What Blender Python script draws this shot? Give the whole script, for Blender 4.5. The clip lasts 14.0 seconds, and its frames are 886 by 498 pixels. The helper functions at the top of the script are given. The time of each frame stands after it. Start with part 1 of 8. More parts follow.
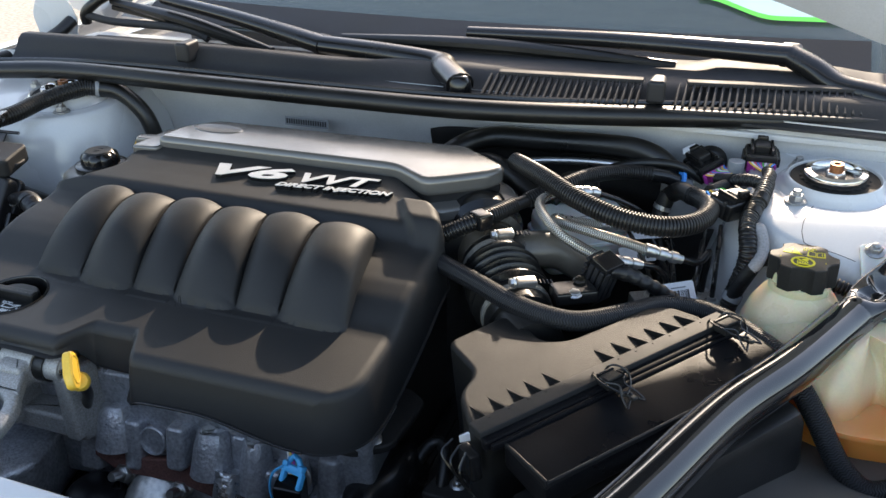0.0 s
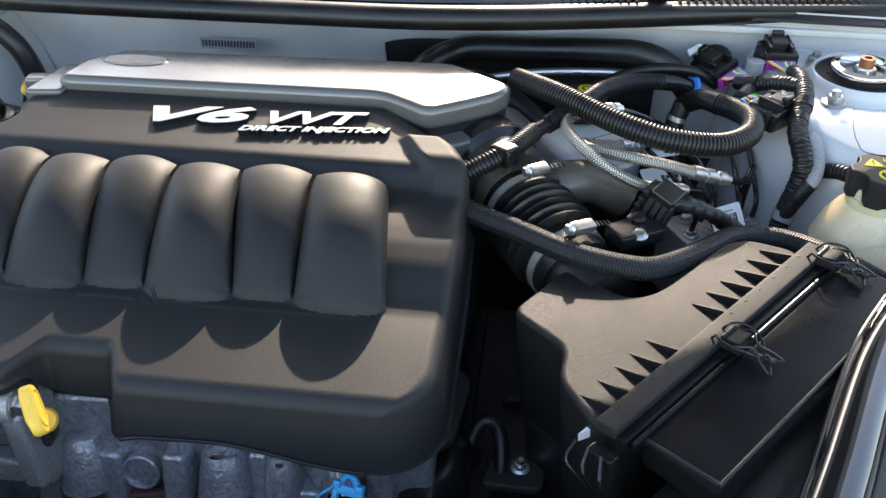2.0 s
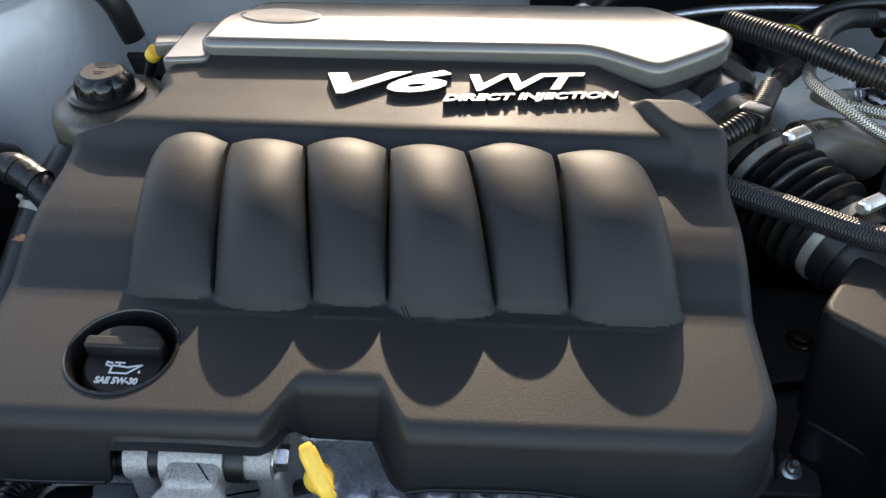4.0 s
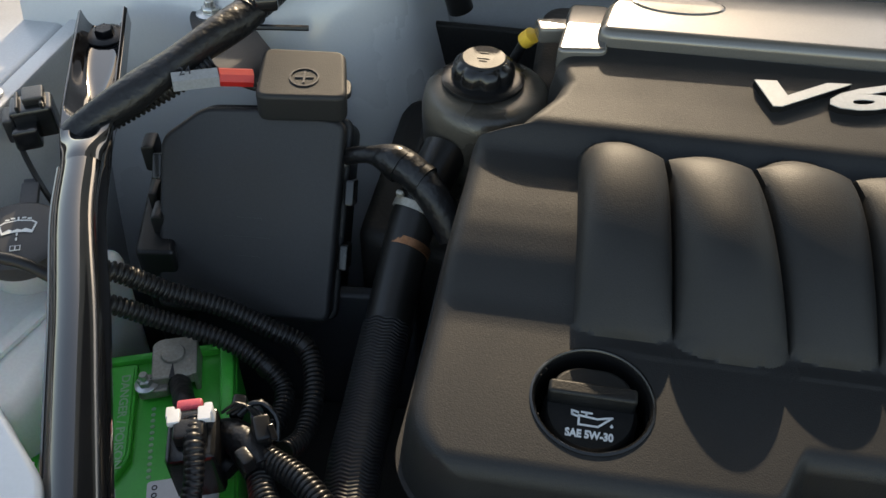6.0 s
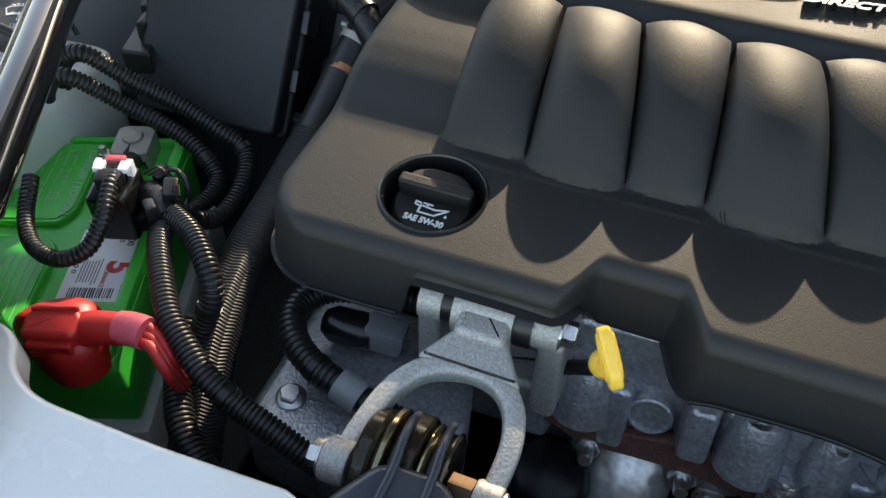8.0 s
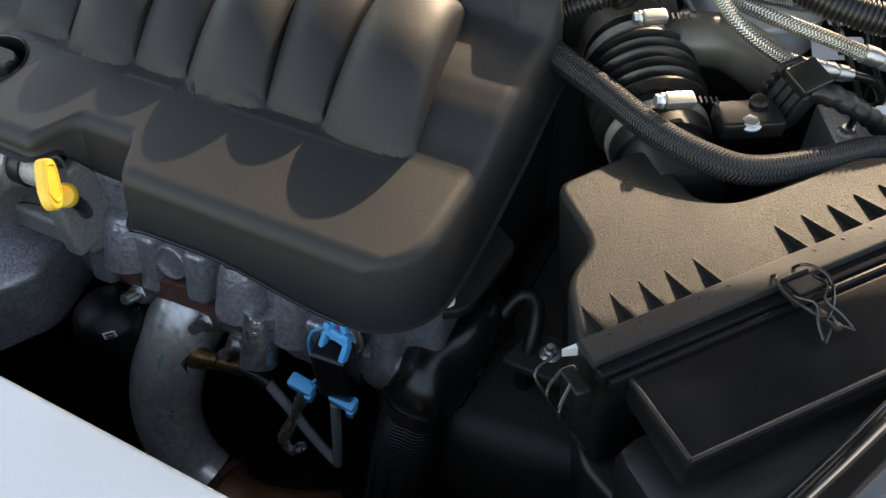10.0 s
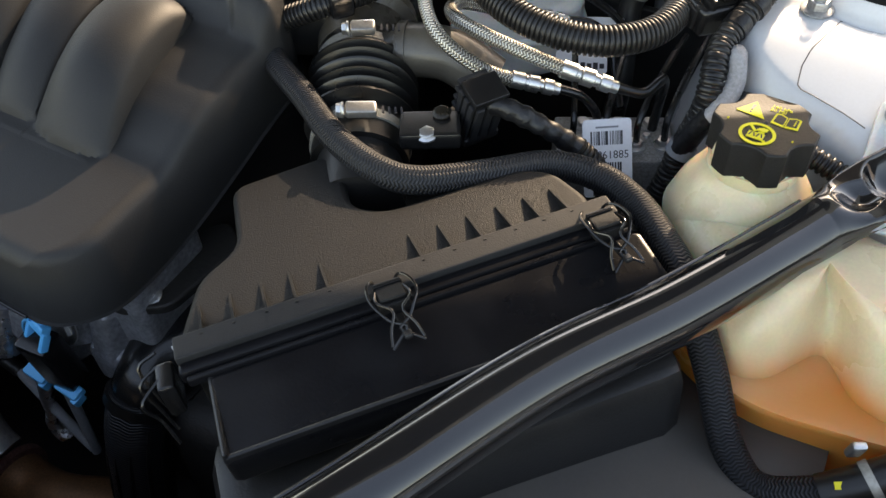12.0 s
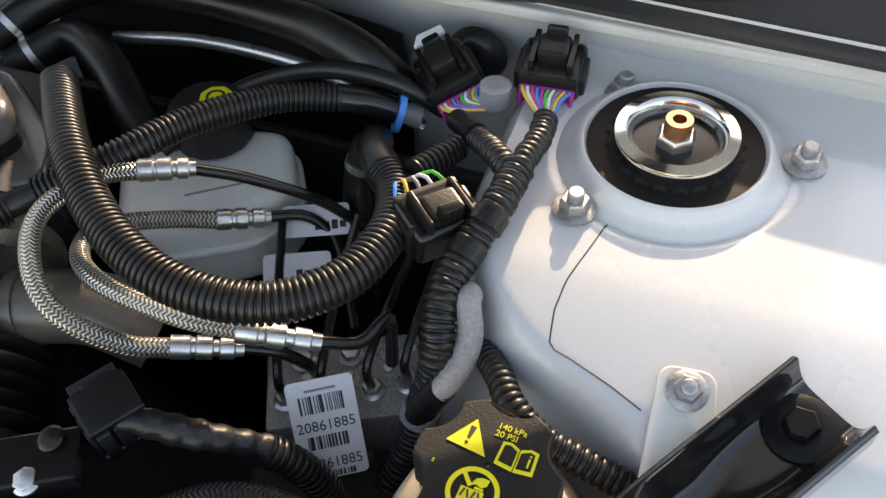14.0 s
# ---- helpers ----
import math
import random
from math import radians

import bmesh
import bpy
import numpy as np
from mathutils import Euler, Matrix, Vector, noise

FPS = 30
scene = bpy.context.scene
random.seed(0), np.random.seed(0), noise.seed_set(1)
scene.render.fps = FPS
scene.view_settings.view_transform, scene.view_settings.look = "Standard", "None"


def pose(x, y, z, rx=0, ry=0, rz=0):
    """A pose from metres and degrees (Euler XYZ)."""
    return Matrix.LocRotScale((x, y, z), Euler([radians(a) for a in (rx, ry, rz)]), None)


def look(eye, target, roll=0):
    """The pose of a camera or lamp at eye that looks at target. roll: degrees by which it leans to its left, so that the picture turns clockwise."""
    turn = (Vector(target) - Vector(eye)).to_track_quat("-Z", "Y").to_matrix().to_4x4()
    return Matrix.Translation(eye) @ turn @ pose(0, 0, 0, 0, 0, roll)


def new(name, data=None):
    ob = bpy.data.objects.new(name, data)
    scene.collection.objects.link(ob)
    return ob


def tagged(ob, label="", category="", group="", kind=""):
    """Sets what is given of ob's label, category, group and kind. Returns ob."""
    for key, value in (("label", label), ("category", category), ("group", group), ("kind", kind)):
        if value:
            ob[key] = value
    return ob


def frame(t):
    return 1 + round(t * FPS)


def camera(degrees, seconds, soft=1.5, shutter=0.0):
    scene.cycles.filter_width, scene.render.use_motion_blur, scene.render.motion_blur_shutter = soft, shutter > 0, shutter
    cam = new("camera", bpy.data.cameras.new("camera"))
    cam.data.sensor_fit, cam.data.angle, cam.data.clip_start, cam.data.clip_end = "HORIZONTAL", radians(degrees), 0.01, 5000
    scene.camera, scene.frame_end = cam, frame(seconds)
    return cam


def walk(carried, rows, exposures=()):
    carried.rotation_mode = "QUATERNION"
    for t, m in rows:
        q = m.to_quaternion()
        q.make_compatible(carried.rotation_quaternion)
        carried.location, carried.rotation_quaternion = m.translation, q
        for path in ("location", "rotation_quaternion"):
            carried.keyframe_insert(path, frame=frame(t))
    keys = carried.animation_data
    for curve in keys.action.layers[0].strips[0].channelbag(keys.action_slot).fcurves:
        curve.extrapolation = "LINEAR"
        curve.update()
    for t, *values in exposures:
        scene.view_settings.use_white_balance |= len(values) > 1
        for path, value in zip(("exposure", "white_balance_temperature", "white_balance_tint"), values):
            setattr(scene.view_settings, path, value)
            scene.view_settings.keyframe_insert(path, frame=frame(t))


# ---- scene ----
EXPOSURES = [(0, 2.06, 7700, 14), (2, 2.46, 7400, 14), (4.5, 2.40, 8000, 13), (5, 2.24, 8000, 12), (6, 1.78, 8700, 11), (6.5, 1.70, 8700, 10), (7, 1.88, 8500, 9), (7.5, 2.25, 8200, 9), (8.5, 2.28, 8800, 12), (9, 2.66, 9100, 14), (11.5, 2.26, 9500, 15), (12.5, 2.60, 9000, 17), (13, 2.34, 9000, 17), (13.5, 2.24, 9300, 18), (14, 2.15, 9400, 18)]
cam = camera(56.5, 14.0)
PATH = [
    (0, (0.062, 0.02, 1.416), (-0.546, 1.699, 0.516), -0.3),
    (0.5, (0.028, 0.061, 1.411), (-0.555, 1.751, 0.515), -0.4),
    (1, (-0.06, 0.096, 1.395), (-0.607, 1.789, 0.48), -0.6),
    (1.5, (-0.129, 0.124, 1.383), (-0.532, 1.811, 0.387), -0.4),
    (2, (-0.179, 0.141, 1.378), (-0.392, 1.794, 0.273), 0.5),
    (2.2, (-0.199, 0.144, 1.377), (-0.369, 1.799, 0.267), 0.8),
    (4.3, (-0.534, 0.266, 1.367), (-0.599, 1.774, 0.055), 0.9),
    (4.5, (-0.583, 0.275, 1.372), (-0.643, 1.767, 0.041), 1.6),
    (5, (-0.668, 0.302, 1.372), (-0.805, 1.786, 0.038), 0.8),
    (5.5, (-0.73, 0.322, 1.377), (-0.926, 1.782, 0.024), 0.6),
    (6, (-0.771, 0.32, 1.369), (-1.004, 1.747, -0.013), 0.8),
    (6.5, (-0.802, 0.322, 1.324), (-1.108, 1.721, -0.072), 1.0),
    (7, (-0.773, 0.297, 1.298), (-1.18, 1.664, -0.104), 1.0),
    (7.5, (-0.67, 0.267, 1.326), (-1.127, 1.565, -0.125), 0.9),
    (8, (-0.555, 0.237, 1.342), (-1.043, 1.517, -0.116), 1.0),
    (8.5, (-0.473, 0.228, 1.347), (-0.973, 1.497, -0.115), 1.0),
    (9, (-0.357, 0.263, 1.345), (-0.91, 1.508, -0.119), -0.0),
    (9.2, (-0.287, 0.282, 1.343), (-0.86, 1.519, -0.121), -0.0),
    (11.3, (0.155, 0.283, 1.364), (-0.565, 1.444, -0.096), -2.4),
    (11.5, (0.171, 0.307, 1.366), (-0.551, 1.462, -0.099), -2.0),
    (12, (0.197, 0.405, 1.361), (-0.501, 1.58, -0.1), -1.2),
    (12.5, (0.197, 0.524, 1.356), (-0.473, 1.72, -0.1), -1.5),
    (13, (0.216, 0.619, 1.354), (-0.365, 1.844, -0.116), -0.8),
    (13.5, (0.22, 0.69, 1.353), (-0.316, 1.906, -0.142), -1.6),
    (14, (0.208, 0.73, 1.351), (-0.269, 1.98, -0.134), -1.1),
]
walk(cam, [(t, look(eye, target, roll)) for t, eye, target, roll in PATH], EXPOSURES)

# ---- world, sun ----
SUN_EL, SUN_AZ = 25.0, -1.5   # degrees above the horizon; to the right of straight behind the car's nose
world = bpy.data.worlds.new("sky")
scene.world = world
world.use_nodes = True
wn = world.node_tree
sky = wn.nodes.new("ShaderNodeTexSky")
sky.sky_type = "NISHITA"
sky.sun_disc = False
sky.sun_elevation = radians(SUN_EL)
sky.sun_rotation = radians(SUN_AZ)
wn.links.new(sky.outputs[0], wn.nodes["Background"].inputs[0])
wn.nodes["Background"].inputs[1].default_value = 0.15
sun = new("sun", bpy.data.lights.new("sun", "SUN"))
sun.data.energy = 1.5
sun.data.angle = radians(0.6)
sun.data.color = (1.0, 0.92, 0.81)
_el, _az = radians(SUN_EL), radians(SUN_AZ)
SUN_WAY = Vector((math.sin(_az) * math.cos(_el), math.cos(_az) * math.cos(_el), math.sin(_el)))
sun.matrix_world = look(SUN_WAY * 10, (0, 0, 0))


# ---- materials ----
def material(name, color, rough=0.5, metal=0.0, grain=0.0, grain_size=400.0, stain=0.0, stain_size=12.0,
             bump=0.0, bump_size=900.0, dust=0.0, coat=0.0, **more):
    """A surface with fine grain, larger stains, a bump and dust on the faces that look up."""
    m = bpy.data.materials.new(name)
    m.use_nodes = True
    nt = m.node_tree
    b = nt.nodes["Principled BSDF"]
    b.inputs["Metallic"].default_value = metal
    b.inputs["Coat Weight"].default_value = coat
    for key, value in more.items():
        b.inputs[key.replace("_", " ")].default_value = value
    co = nt.nodes.new("ShaderNodeTexCoord")

    def tex(size, detail=4.0):
        n = nt.nodes.new("ShaderNodeTexNoise")
        n.inputs["Scale"].default_value = size
        n.inputs["Detail"].default_value = detail
        nt.links.new(co.outputs["Object"], n.inputs["Vector"])
        return n.outputs["Fac"]

    def mapped(fac, lo, hi, a, c):
        n = nt.nodes.new("ShaderNodeMapRange")
        for k, v in zip(("From Min", "From Max", "To Min", "To Max"), (lo, hi, a, c)):
            n.inputs[k].default_value = v
        nt.links.new(fac, n.inputs["Value"])
        return n.outputs[0]

    def mixed(fac, a, c):
        n = nt.nodes.new("ShaderNodeMix")
        n.data_type = "RGBA"
        nt.links.new(fac, n.inputs[0])
        for sock, v in ((n.inputs[6], a), (n.inputs[7], c)):
            if isinstance(v, tuple):
                sock.default_value = (*v[:3], 1)
            else:
                nt.links.new(v, sock)
        return n.outputs[2]

    base = tuple(color)
    fine = tex(grain_size, 3.0)
    large = tex(stain_size, 6.0)
    col = mixed(mapped(fine, 0.3, 0.7, 0, 1), tuple(c * (1 - grain) for c in base), tuple(min(1, c * (1 + grain)) for c in base))
    col = mixed(mapped(large, 0.45, 0.75, 0, stain), col, tuple(c * 0.45 + 0.01 for c in base))
    if dust:
        col = mixed(mapped(large, 0.35, 0.7, 0.1 * dust, dust), col, (0.26, 0.22, 0.17))
    nt.links.new(col, b.inputs["Base Color"])
    nt.links.new(mapped(large, 0.3, 0.7, max(0.02, rough - 0.07), min(1, rough + 0.09)), b.inputs["Roughness"])
    if bump:
        n = nt.nodes.new("ShaderNodeBump")
        n.inputs["Strength"].default_value = bump
        n.inputs["Distance"].default_value = 0.002
        nt.links.new(tex(bump_size, 2.0), n.inputs["Height"])
        nt.links.new(n.outputs[0], b.inputs["Normal"])
    return m


def braid(name, dark, light, rough, metal, round_n=18, along=420.0):
    """A woven sleeve: strands in chevrons that follow the tube, by its uv."""
    m = material(name, light, rough, metal)
    nt = m.node_tree
    b = nt.nodes["Principled BSDF"]
    uv = nt.nodes.new("ShaderNodeUVMap")
    sep = nt.nodes.new("ShaderNodeSeparateXYZ")
    nt.links.new(uv.outputs[0], sep.inputs[0])

    def calc(op, a, c=0.0):
        n = nt.nodes.new("ShaderNodeMath")
        n.operation = op
        for sock, v in zip(n.inputs, (a, c)):
            if isinstance(v, (int, float)):
                sock.default_value = v
            else:
                nt.links.new(v, sock)
        return n.outputs[0]

    band = calc("PINGPONG", calc("MULTIPLY", sep.outputs[0], float(round_n)), 0.5)
    v = calc("MULTIPLY", sep.outputs[1], along)
    h = calc("SINE", calc("ADD", v, calc("MULTIPLY", band, 2.6 * math.pi)))
    fac = calc("MULTIPLY_ADD", h, 0.5)
    fac.node.inputs[2].default_value = 0.5
    mix = nt.nodes.new("ShaderNodeMix")
    mix.data_type = "RGBA"
    nt.links.new(fac, mix.inputs[0])
    mix.inputs[6].default_value = (*dark, 1)
    mix.inputs[7].default_value = (*light, 1)
    nt.links.new(mix.outputs[2], b.inputs["Base Color"])
    bp = nt.nodes.new("ShaderNodeBump")
    bp.inputs["Strength"].default_value = 0.8
    bp.inputs["Distance"].default_value = 0.001
    nt.links.new(fac, bp.inputs["Height"])
    nt.links.new(bp.outputs[0], b.inputs["Normal"])
    return m


COVER = material("textured_black_plastic", (0.0145, 0.0144, 0.0146), 0.56, Specular_IOR_Level=0.33, grain=0.18, grain_size=1100, stain=0.2, stain_size=7, bump=0.15, bump_size=900)
PLASTIC = material("black_plastic", (0.010, 0.010, 0.0105), 0.34, Specular_IOR_Level=0.42, grain=0.2, stain=0.2, bump=0.10, bump_size=600, dust=0.02)
SMOOTH = material("smooth_black_plastic", (0.007, 0.007, 0.0075), 0.22, Specular_IOR_Level=0.48, grain=0.1, stain=0.15, bump=0.03, dust=0.012)
FUSE = material("matte_dark_grey_plastic", (0.0125, 0.0132, 0.0155), 0.50, Specular_IOR_Level=0.4, grain=0.15, stain=0.2, bump=0.12, bump_size=900, dust=0.02)
MATTE = material("matte_black_plastic", (0.005, 0.005, 0.006), 0.30, Specular_IOR_Level=0.22, grain=0.2, stain=0.3, stain_size=20, bump=0.05, bump_size=400)
CAPM = material("dull_black_cap_plastic", (0.009, 0.0088, 0.0085), 0.5, grain=0.2, stain=0.3, bump=0.15, bump_size=700, Specular_IOR_Level=0.32)
RUBBER = material("black_rubber", (0.006, 0.006, 0.006), 0.34, Specular_IOR_Level=0.42, grain=0.2, stain=0.3, bump=0.08, dust=0.02)
CORR = material("corrugated_conduit", (0.009, 0.009, 0.0095), 0.36, grain=0.15, stain=0.2, dust=0.02, Specular_IOR_Level=0.4)
TAPE = material("cloth_tape", (0.008, 0.008, 0.009), 0.40, Specular_IOR_Level=0.4, grain=0.3, grain_size=300, bump=0.8, bump_size=110)
# shade behind the battery as a blue-grey colour
SHADE = material("blue_grey_shade", (0.030, 0.034, 0.042), 0.5, grain=0.1, stain=0.3, stain_size=10, dust=0.05)
PAINT = material("white_paint", (0.545, 0.555, 0.565), 0.28, grain=0.02, stain=0.05, stain_size=5, coat=0.4, dust=0.05)
DIRTY = material("dusty_white_paint", (0.53, 0.535, 0.54), 0.42, grain=0.05, stain=0.22, stain_size=8, coat=0.2, dust=0.16)
ALU = material("cast_aluminium", (0.36, 0.35, 0.335), 0.52, 0.4, grain=0.22, grain_size=700, stain=0.6, stain_size=380, bump=0.3, bump_size=500, dust=0.12)
HEAD = material("grimy_aluminium", (0.42, 0.43, 0.46), 0.34, 0.6, grain=0.3, grain_size=250, stain=0.6, stain_size=35, bump=0.5, bump_size=300, dust=0.15)
ZINC = material("zinc_steel", (0.58, 0.58, 0.57), 0.32, 0.95, grain=0.1, stain=0.25, stain_size=60)
CHROME = material("bright_steel", (0.55, 0.54, 0.52), 0.10, 1.0, grain=0.08, stain=0.2, stain_size=50)
BRASS = material("copper_plated_steel", (0.36, 0.17, 0.09), 0.42, 0.85, grain=0.2, stain=0.4, stain_size=90)
RUST = material("rusty_steel", (0.14, 0.06, 0.05), 0.75, 0.2, grain=0.4, stain=0.5, stain_size=60, bump=0.4)
OILY = material("oily_brown_steel", (0.026, 0.021, 0.014), 0.20, 0.45, grain=0.3, stain=0.6, stain_size=40)
BAR = material("gloss_black_enamel", (0.006, 0.006, 0.007), 0.08, grain=0.1, stain=0.1, coat=0.6, bump=0.10, bump_size=22, dust=0.02)
GREY = material("slate_painted_steel", (0.026, 0.032, 0.046), 0.36, 0.0, Specular_IOR_Level=0.35, grain=0.1, stain=0.3, stain_size=14, dust=0.04)
GREEN = material("green_battery_plastic", (0.014, 0.50, 0.055), 0.36, grain=0.05, stain=0.2, stain_size=20, bump=0.05, dust=0.03)
RED = material("red_plastic", (0.46, 0.018, 0.016), 0.46, grain=0.05, stain=0.15, bump=0.05)
SALMON = material("salmon_heat_shrink", (0.62, 0.09, 0.12), 0.42, grain=0.1, stain=0.2)
PINK = material("magenta_plastic", (0.50, 0.05, 0.34), 0.4)
YELLOW = material("yellow_plastic", (0.84, 0.50, 0.06), 0.38, grain=0.05, stain=0.15)
YELLOW_INK = material("yellow_ink", (0.72, 0.62, 0.02), 0.55)
WHITE_INK = material("white_ink", (0.72, 0.72, 0.70), 0.5)
# black of printed marks, also of flat discs painted as shaded holes
INK_AND_HOLE_BLACK = material("ink_and_hole_black", (0.02, 0.02, 0.025), 0.5)
RED_INK = material("red_ink", (0.6, 0.03, 0.02), 0.5)
PAPER = material("label_paper", (0.75, 0.75, 0.77), 0.45, grain=0.03, stain=0.08)
GREYLETTER = material("satin_silver_lettering", (0.60, 0.59, 0.57), 0.34, 0.35, grain=0.05, stain=0.1)
COWL = material("weathered_grey_plastic", (0.022, 0.0225, 0.025), 0.6, grain=0.15, stain=0.25, bump=0.1, bump_size=800, Specular_IOR_Level=0.22, dust=0.05)
AIRLID = material("sparkling_black_plastic", (0.0080, 0.0078, 0.0076), 0.52, grain=0.4, grain_size=1100, stain=0.15, stain_size=9, bump=0.34, bump_size=1200, Specular_IOR_Level=0.27)
LEAD = material("dull_lead", (0.34, 0.32, 0.28), 0.45, 0.5, grain=0.15, stain=0.4, stain_size=60, bump=0.1)
GREYTAPE = material("grey_cloth_tape", (0.26, 0.26, 0.27), 0.6, grain=0.2, bump=0.2, bump_size=300)
# dust made heavier, so its pale colour also gives the sun's gleam
DUSTY_SUNLIT = material("dusty_sunlit_black_plastic", (0.030, 0.027, 0.023), 0.30, grain=0.2, stain=0.3, stain_size=14, bump=0.1, bump_size=500, dust=0.40)
BLUE = material("blue_plastic", (0.02, 0.26, 0.72), 0.35)
CYAN = material("light_blue_plastic", (0.03, 0.42, 0.78), 0.38)
# near-black for rubber and openings, with the shade of their depth in the colour
VOID = material("shade_black_rubber", (0.004, 0.004, 0.004), 0.6, Specular_IOR_Level=0.2)
LIDGREY = material("grey_cap_plastic", (0.032, 0.032, 0.034), 0.55, grain=0.1, stain=0.2, bump=0.1, bump_size=900, dust=0.05)
GREYP = material("grey_plastic", (0.22, 0.23, 0.245), 0.45, grain=0.1, stain=0.2)
MANIFOLD = material("satin_grey_plastic", (0.095, 0.091, 0.084), 0.20, Specular_IOR_Level=1.0, grain=0.06, grain_size=600, stain=0.2, stain_size=8, bump=0.05, bump_size=900, dust=0.05)
DULLZINC = material("dull_zinc", (0.40, 0.40, 0.40), 0.46, 0.9, grain=0.2, stain=0.4, stain_size=70, bump=0.15, bump_size=400)
TANK = material("milky_yellowed_plastic", (0.64, 0.52, 0.34), 0.28, grain=0.04, stain=0.38, stain_size=10, bump=0.06, bump_size=200,
                Subsurface_Weight=0.6, Subsurface_Scale=0.02)
def filled(m, level, spread, liquid):
    """Lets the liquid behind a translucent wall show up to its level, with a soft uneven line."""
    nt = m.node_tree
    b = nt.nodes["Principled BSDF"]
    old = b.inputs["Base Color"].links[0].from_socket
    co = nt.nodes.new("ShaderNodeTexCoord")
    sep = nt.nodes.new("ShaderNodeSeparateXYZ")
    wob = nt.nodes.new("ShaderNodeTexNoise")
    wob.inputs["Scale"].default_value = 9.0
    add = nt.nodes.new("ShaderNodeMath")
    add.operation = "MULTIPLY_ADD"
    add.inputs[1].default_value = 0.045
    rng = nt.nodes.new("ShaderNodeMapRange")
    rng.interpolation_type = "SMOOTHSTEP"
    for k, v in zip(("From Min", "From Max", "To Min", "To Max"), (level - spread + 0.0225, level + spread + 0.0225, 1.0, 0.0)):
        rng.inputs[k].default_value = v
    mix = nt.nodes.new("ShaderNodeMix")
    mix.data_type = "RGBA"
    mix.inputs[7].default_value = (*liquid, 1)
    for a, c in ((co.outputs["Object"], sep.inputs[0]), (co.outputs["Object"], wob.inputs["Vector"]), (wob.outputs["Fac"], add.inputs[0]), (sep.outputs[2], add.inputs[2]),
                 (add.outputs[0], rng.inputs["Value"]), (rng.outputs[0], mix.inputs[0]), (old, mix.inputs[6]), (mix.outputs[2], b.inputs["Base Color"])):
        nt.links.new(a, c)


filled(TANK, 0.887, 0.026, (0.72, 0.24, 0.05))
MILKY = material("milky_white_plastic", (0.66, 0.67, 0.64), 0.42, grain=0.04, stain=0.2, stain_size=12, Subsurface_Weight=0.3, Subsurface_Scale=0.01)
STEELBRAID = braid("stainless_braid", (0.12, 0.11, 0.09), (0.68, 0.64, 0.57), 0.30, 0.85, 7, 2300.0)
NYLON = braid("nylon_sleeve", (0.002, 0.002, 0.002), (0.024, 0.025, 0.029), 0.42, 0.0, 9, 2300.0)
NYLON.node_tree.nodes["Principled BSDF"].inputs["Specular IOR Level"].default_value = 0.28
SAND = material("pale_ground", (0.42, 0.36, 0.29), 0.9, grain=0.3, grain_size=30, stain=0.3, stain_size=0.5, bump=0.4, bump_size=60)
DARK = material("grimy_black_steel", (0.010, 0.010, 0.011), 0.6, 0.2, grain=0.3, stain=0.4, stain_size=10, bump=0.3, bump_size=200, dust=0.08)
CABIN = material("cabin_trim", (0.10, 0.10, 0.105), 0.7, grain=0.2, stain=0.2)
GLASS = material("windscreen_glass", (0.07, 0.10, 0.095), 0.03, Alpha=0.72)
MARK = material("green_sticker_film", (0.66, 0.90, 0.80), 0.5)
MARK_EDGE = material("bright_green_tape", (0.10, 0.85, 0.08), 0.5)


# ---- helpers ----
FRAME = Matrix()   # where the part of the bay that is being built stands


def stand(origin, place, size=1.0, rx=0.0, ry=0.0, rz=0.0):
    """The frame that carries a drawing's origin to its place in the bay."""
    return pose(*place, rx, ry, rz) @ Matrix.Scale(size, 4) @ Matrix.Translation(-Vector(origin))


BATTERY_SIDE = stand((-1.0021, 0.7588, 0.8589), (-1.0326, 0.7201, 0.8584), 1.073, -2.2, 1.6, 4.65)
MOUNT_SIDE = stand((-0.6969, 0.5585, 0.8276), (-0.6918, 0.5285, 0.8212), 1.077, -1.5, 1.9, 4.1)
HEAD_SIDE = stand((-0.4838, 0.6232, 0.754), (-0.4691, 0.6091, 0.7387), 1.075, 0.2, -0.6, 2.5)
AIR_BOX = stand((-0.112, 0.594, 0.930), (-0.112, 0.594, 0.929), 1.0, 0.7, -5.5, 0.0)
TANK_SIDE = stand((0.1589, 0.8557, 0.9444), (0.1555, 0.8568, 0.945), 0.9855, -0.6, -1.52, -0.72)
BRAKE_SIDE = stand((-0.075, 0.975, 0.95), (-0.0759, 0.9835, 0.9425), 1.0058, 0.51, -0.95, -1.0)


def finish(name, me, mat, parent=None, label="", smooth=True):
    me.transform(FRAME)
    for p in me.polygons:
        p.use_smooth = smooth
    if smooth:
        me.set_sharp_from_angle(angle=radians(40))
    me.materials.append(mat)
    ob = new(name, me)
    if parent:
        ob.parent = parent
    return tagged(ob, label) if label else ob


def part(name, bm, mat, parent=None, label="", smooth=True):
    me = bpy.data.meshes.new(name)
    normals = []
    if smooth:
        bmesh.ops.transform(bm, matrix=FRAME, verts=bm.verts)
        bm.normal_update()
        area = {f: f.calc_area() for f in bm.faces}
        for f in bm.faces:
            for v in f.verts:
                n = Vector((0, 0, 0))
                for g in v.link_faces:
                    if f.normal.dot(g.normal) > 0.72:
                        n += g.normal * area[g]
                normals.append(tuple(n.normalized()) if n.length > 1e-12 else tuple(f.normal))
    bm.to_mesh(me)
    bm.free()
    if not smooth:
        return finish(name, me, mat, parent, label, False)
    for p in me.polygons:
        p.use_smooth = True
    me.normals_split_custom_set(normals)
    me.materials.append(mat)
    ob = new(name, me)
    if parent:
        ob.parent = parent
    return tagged(ob, label) if label else ob


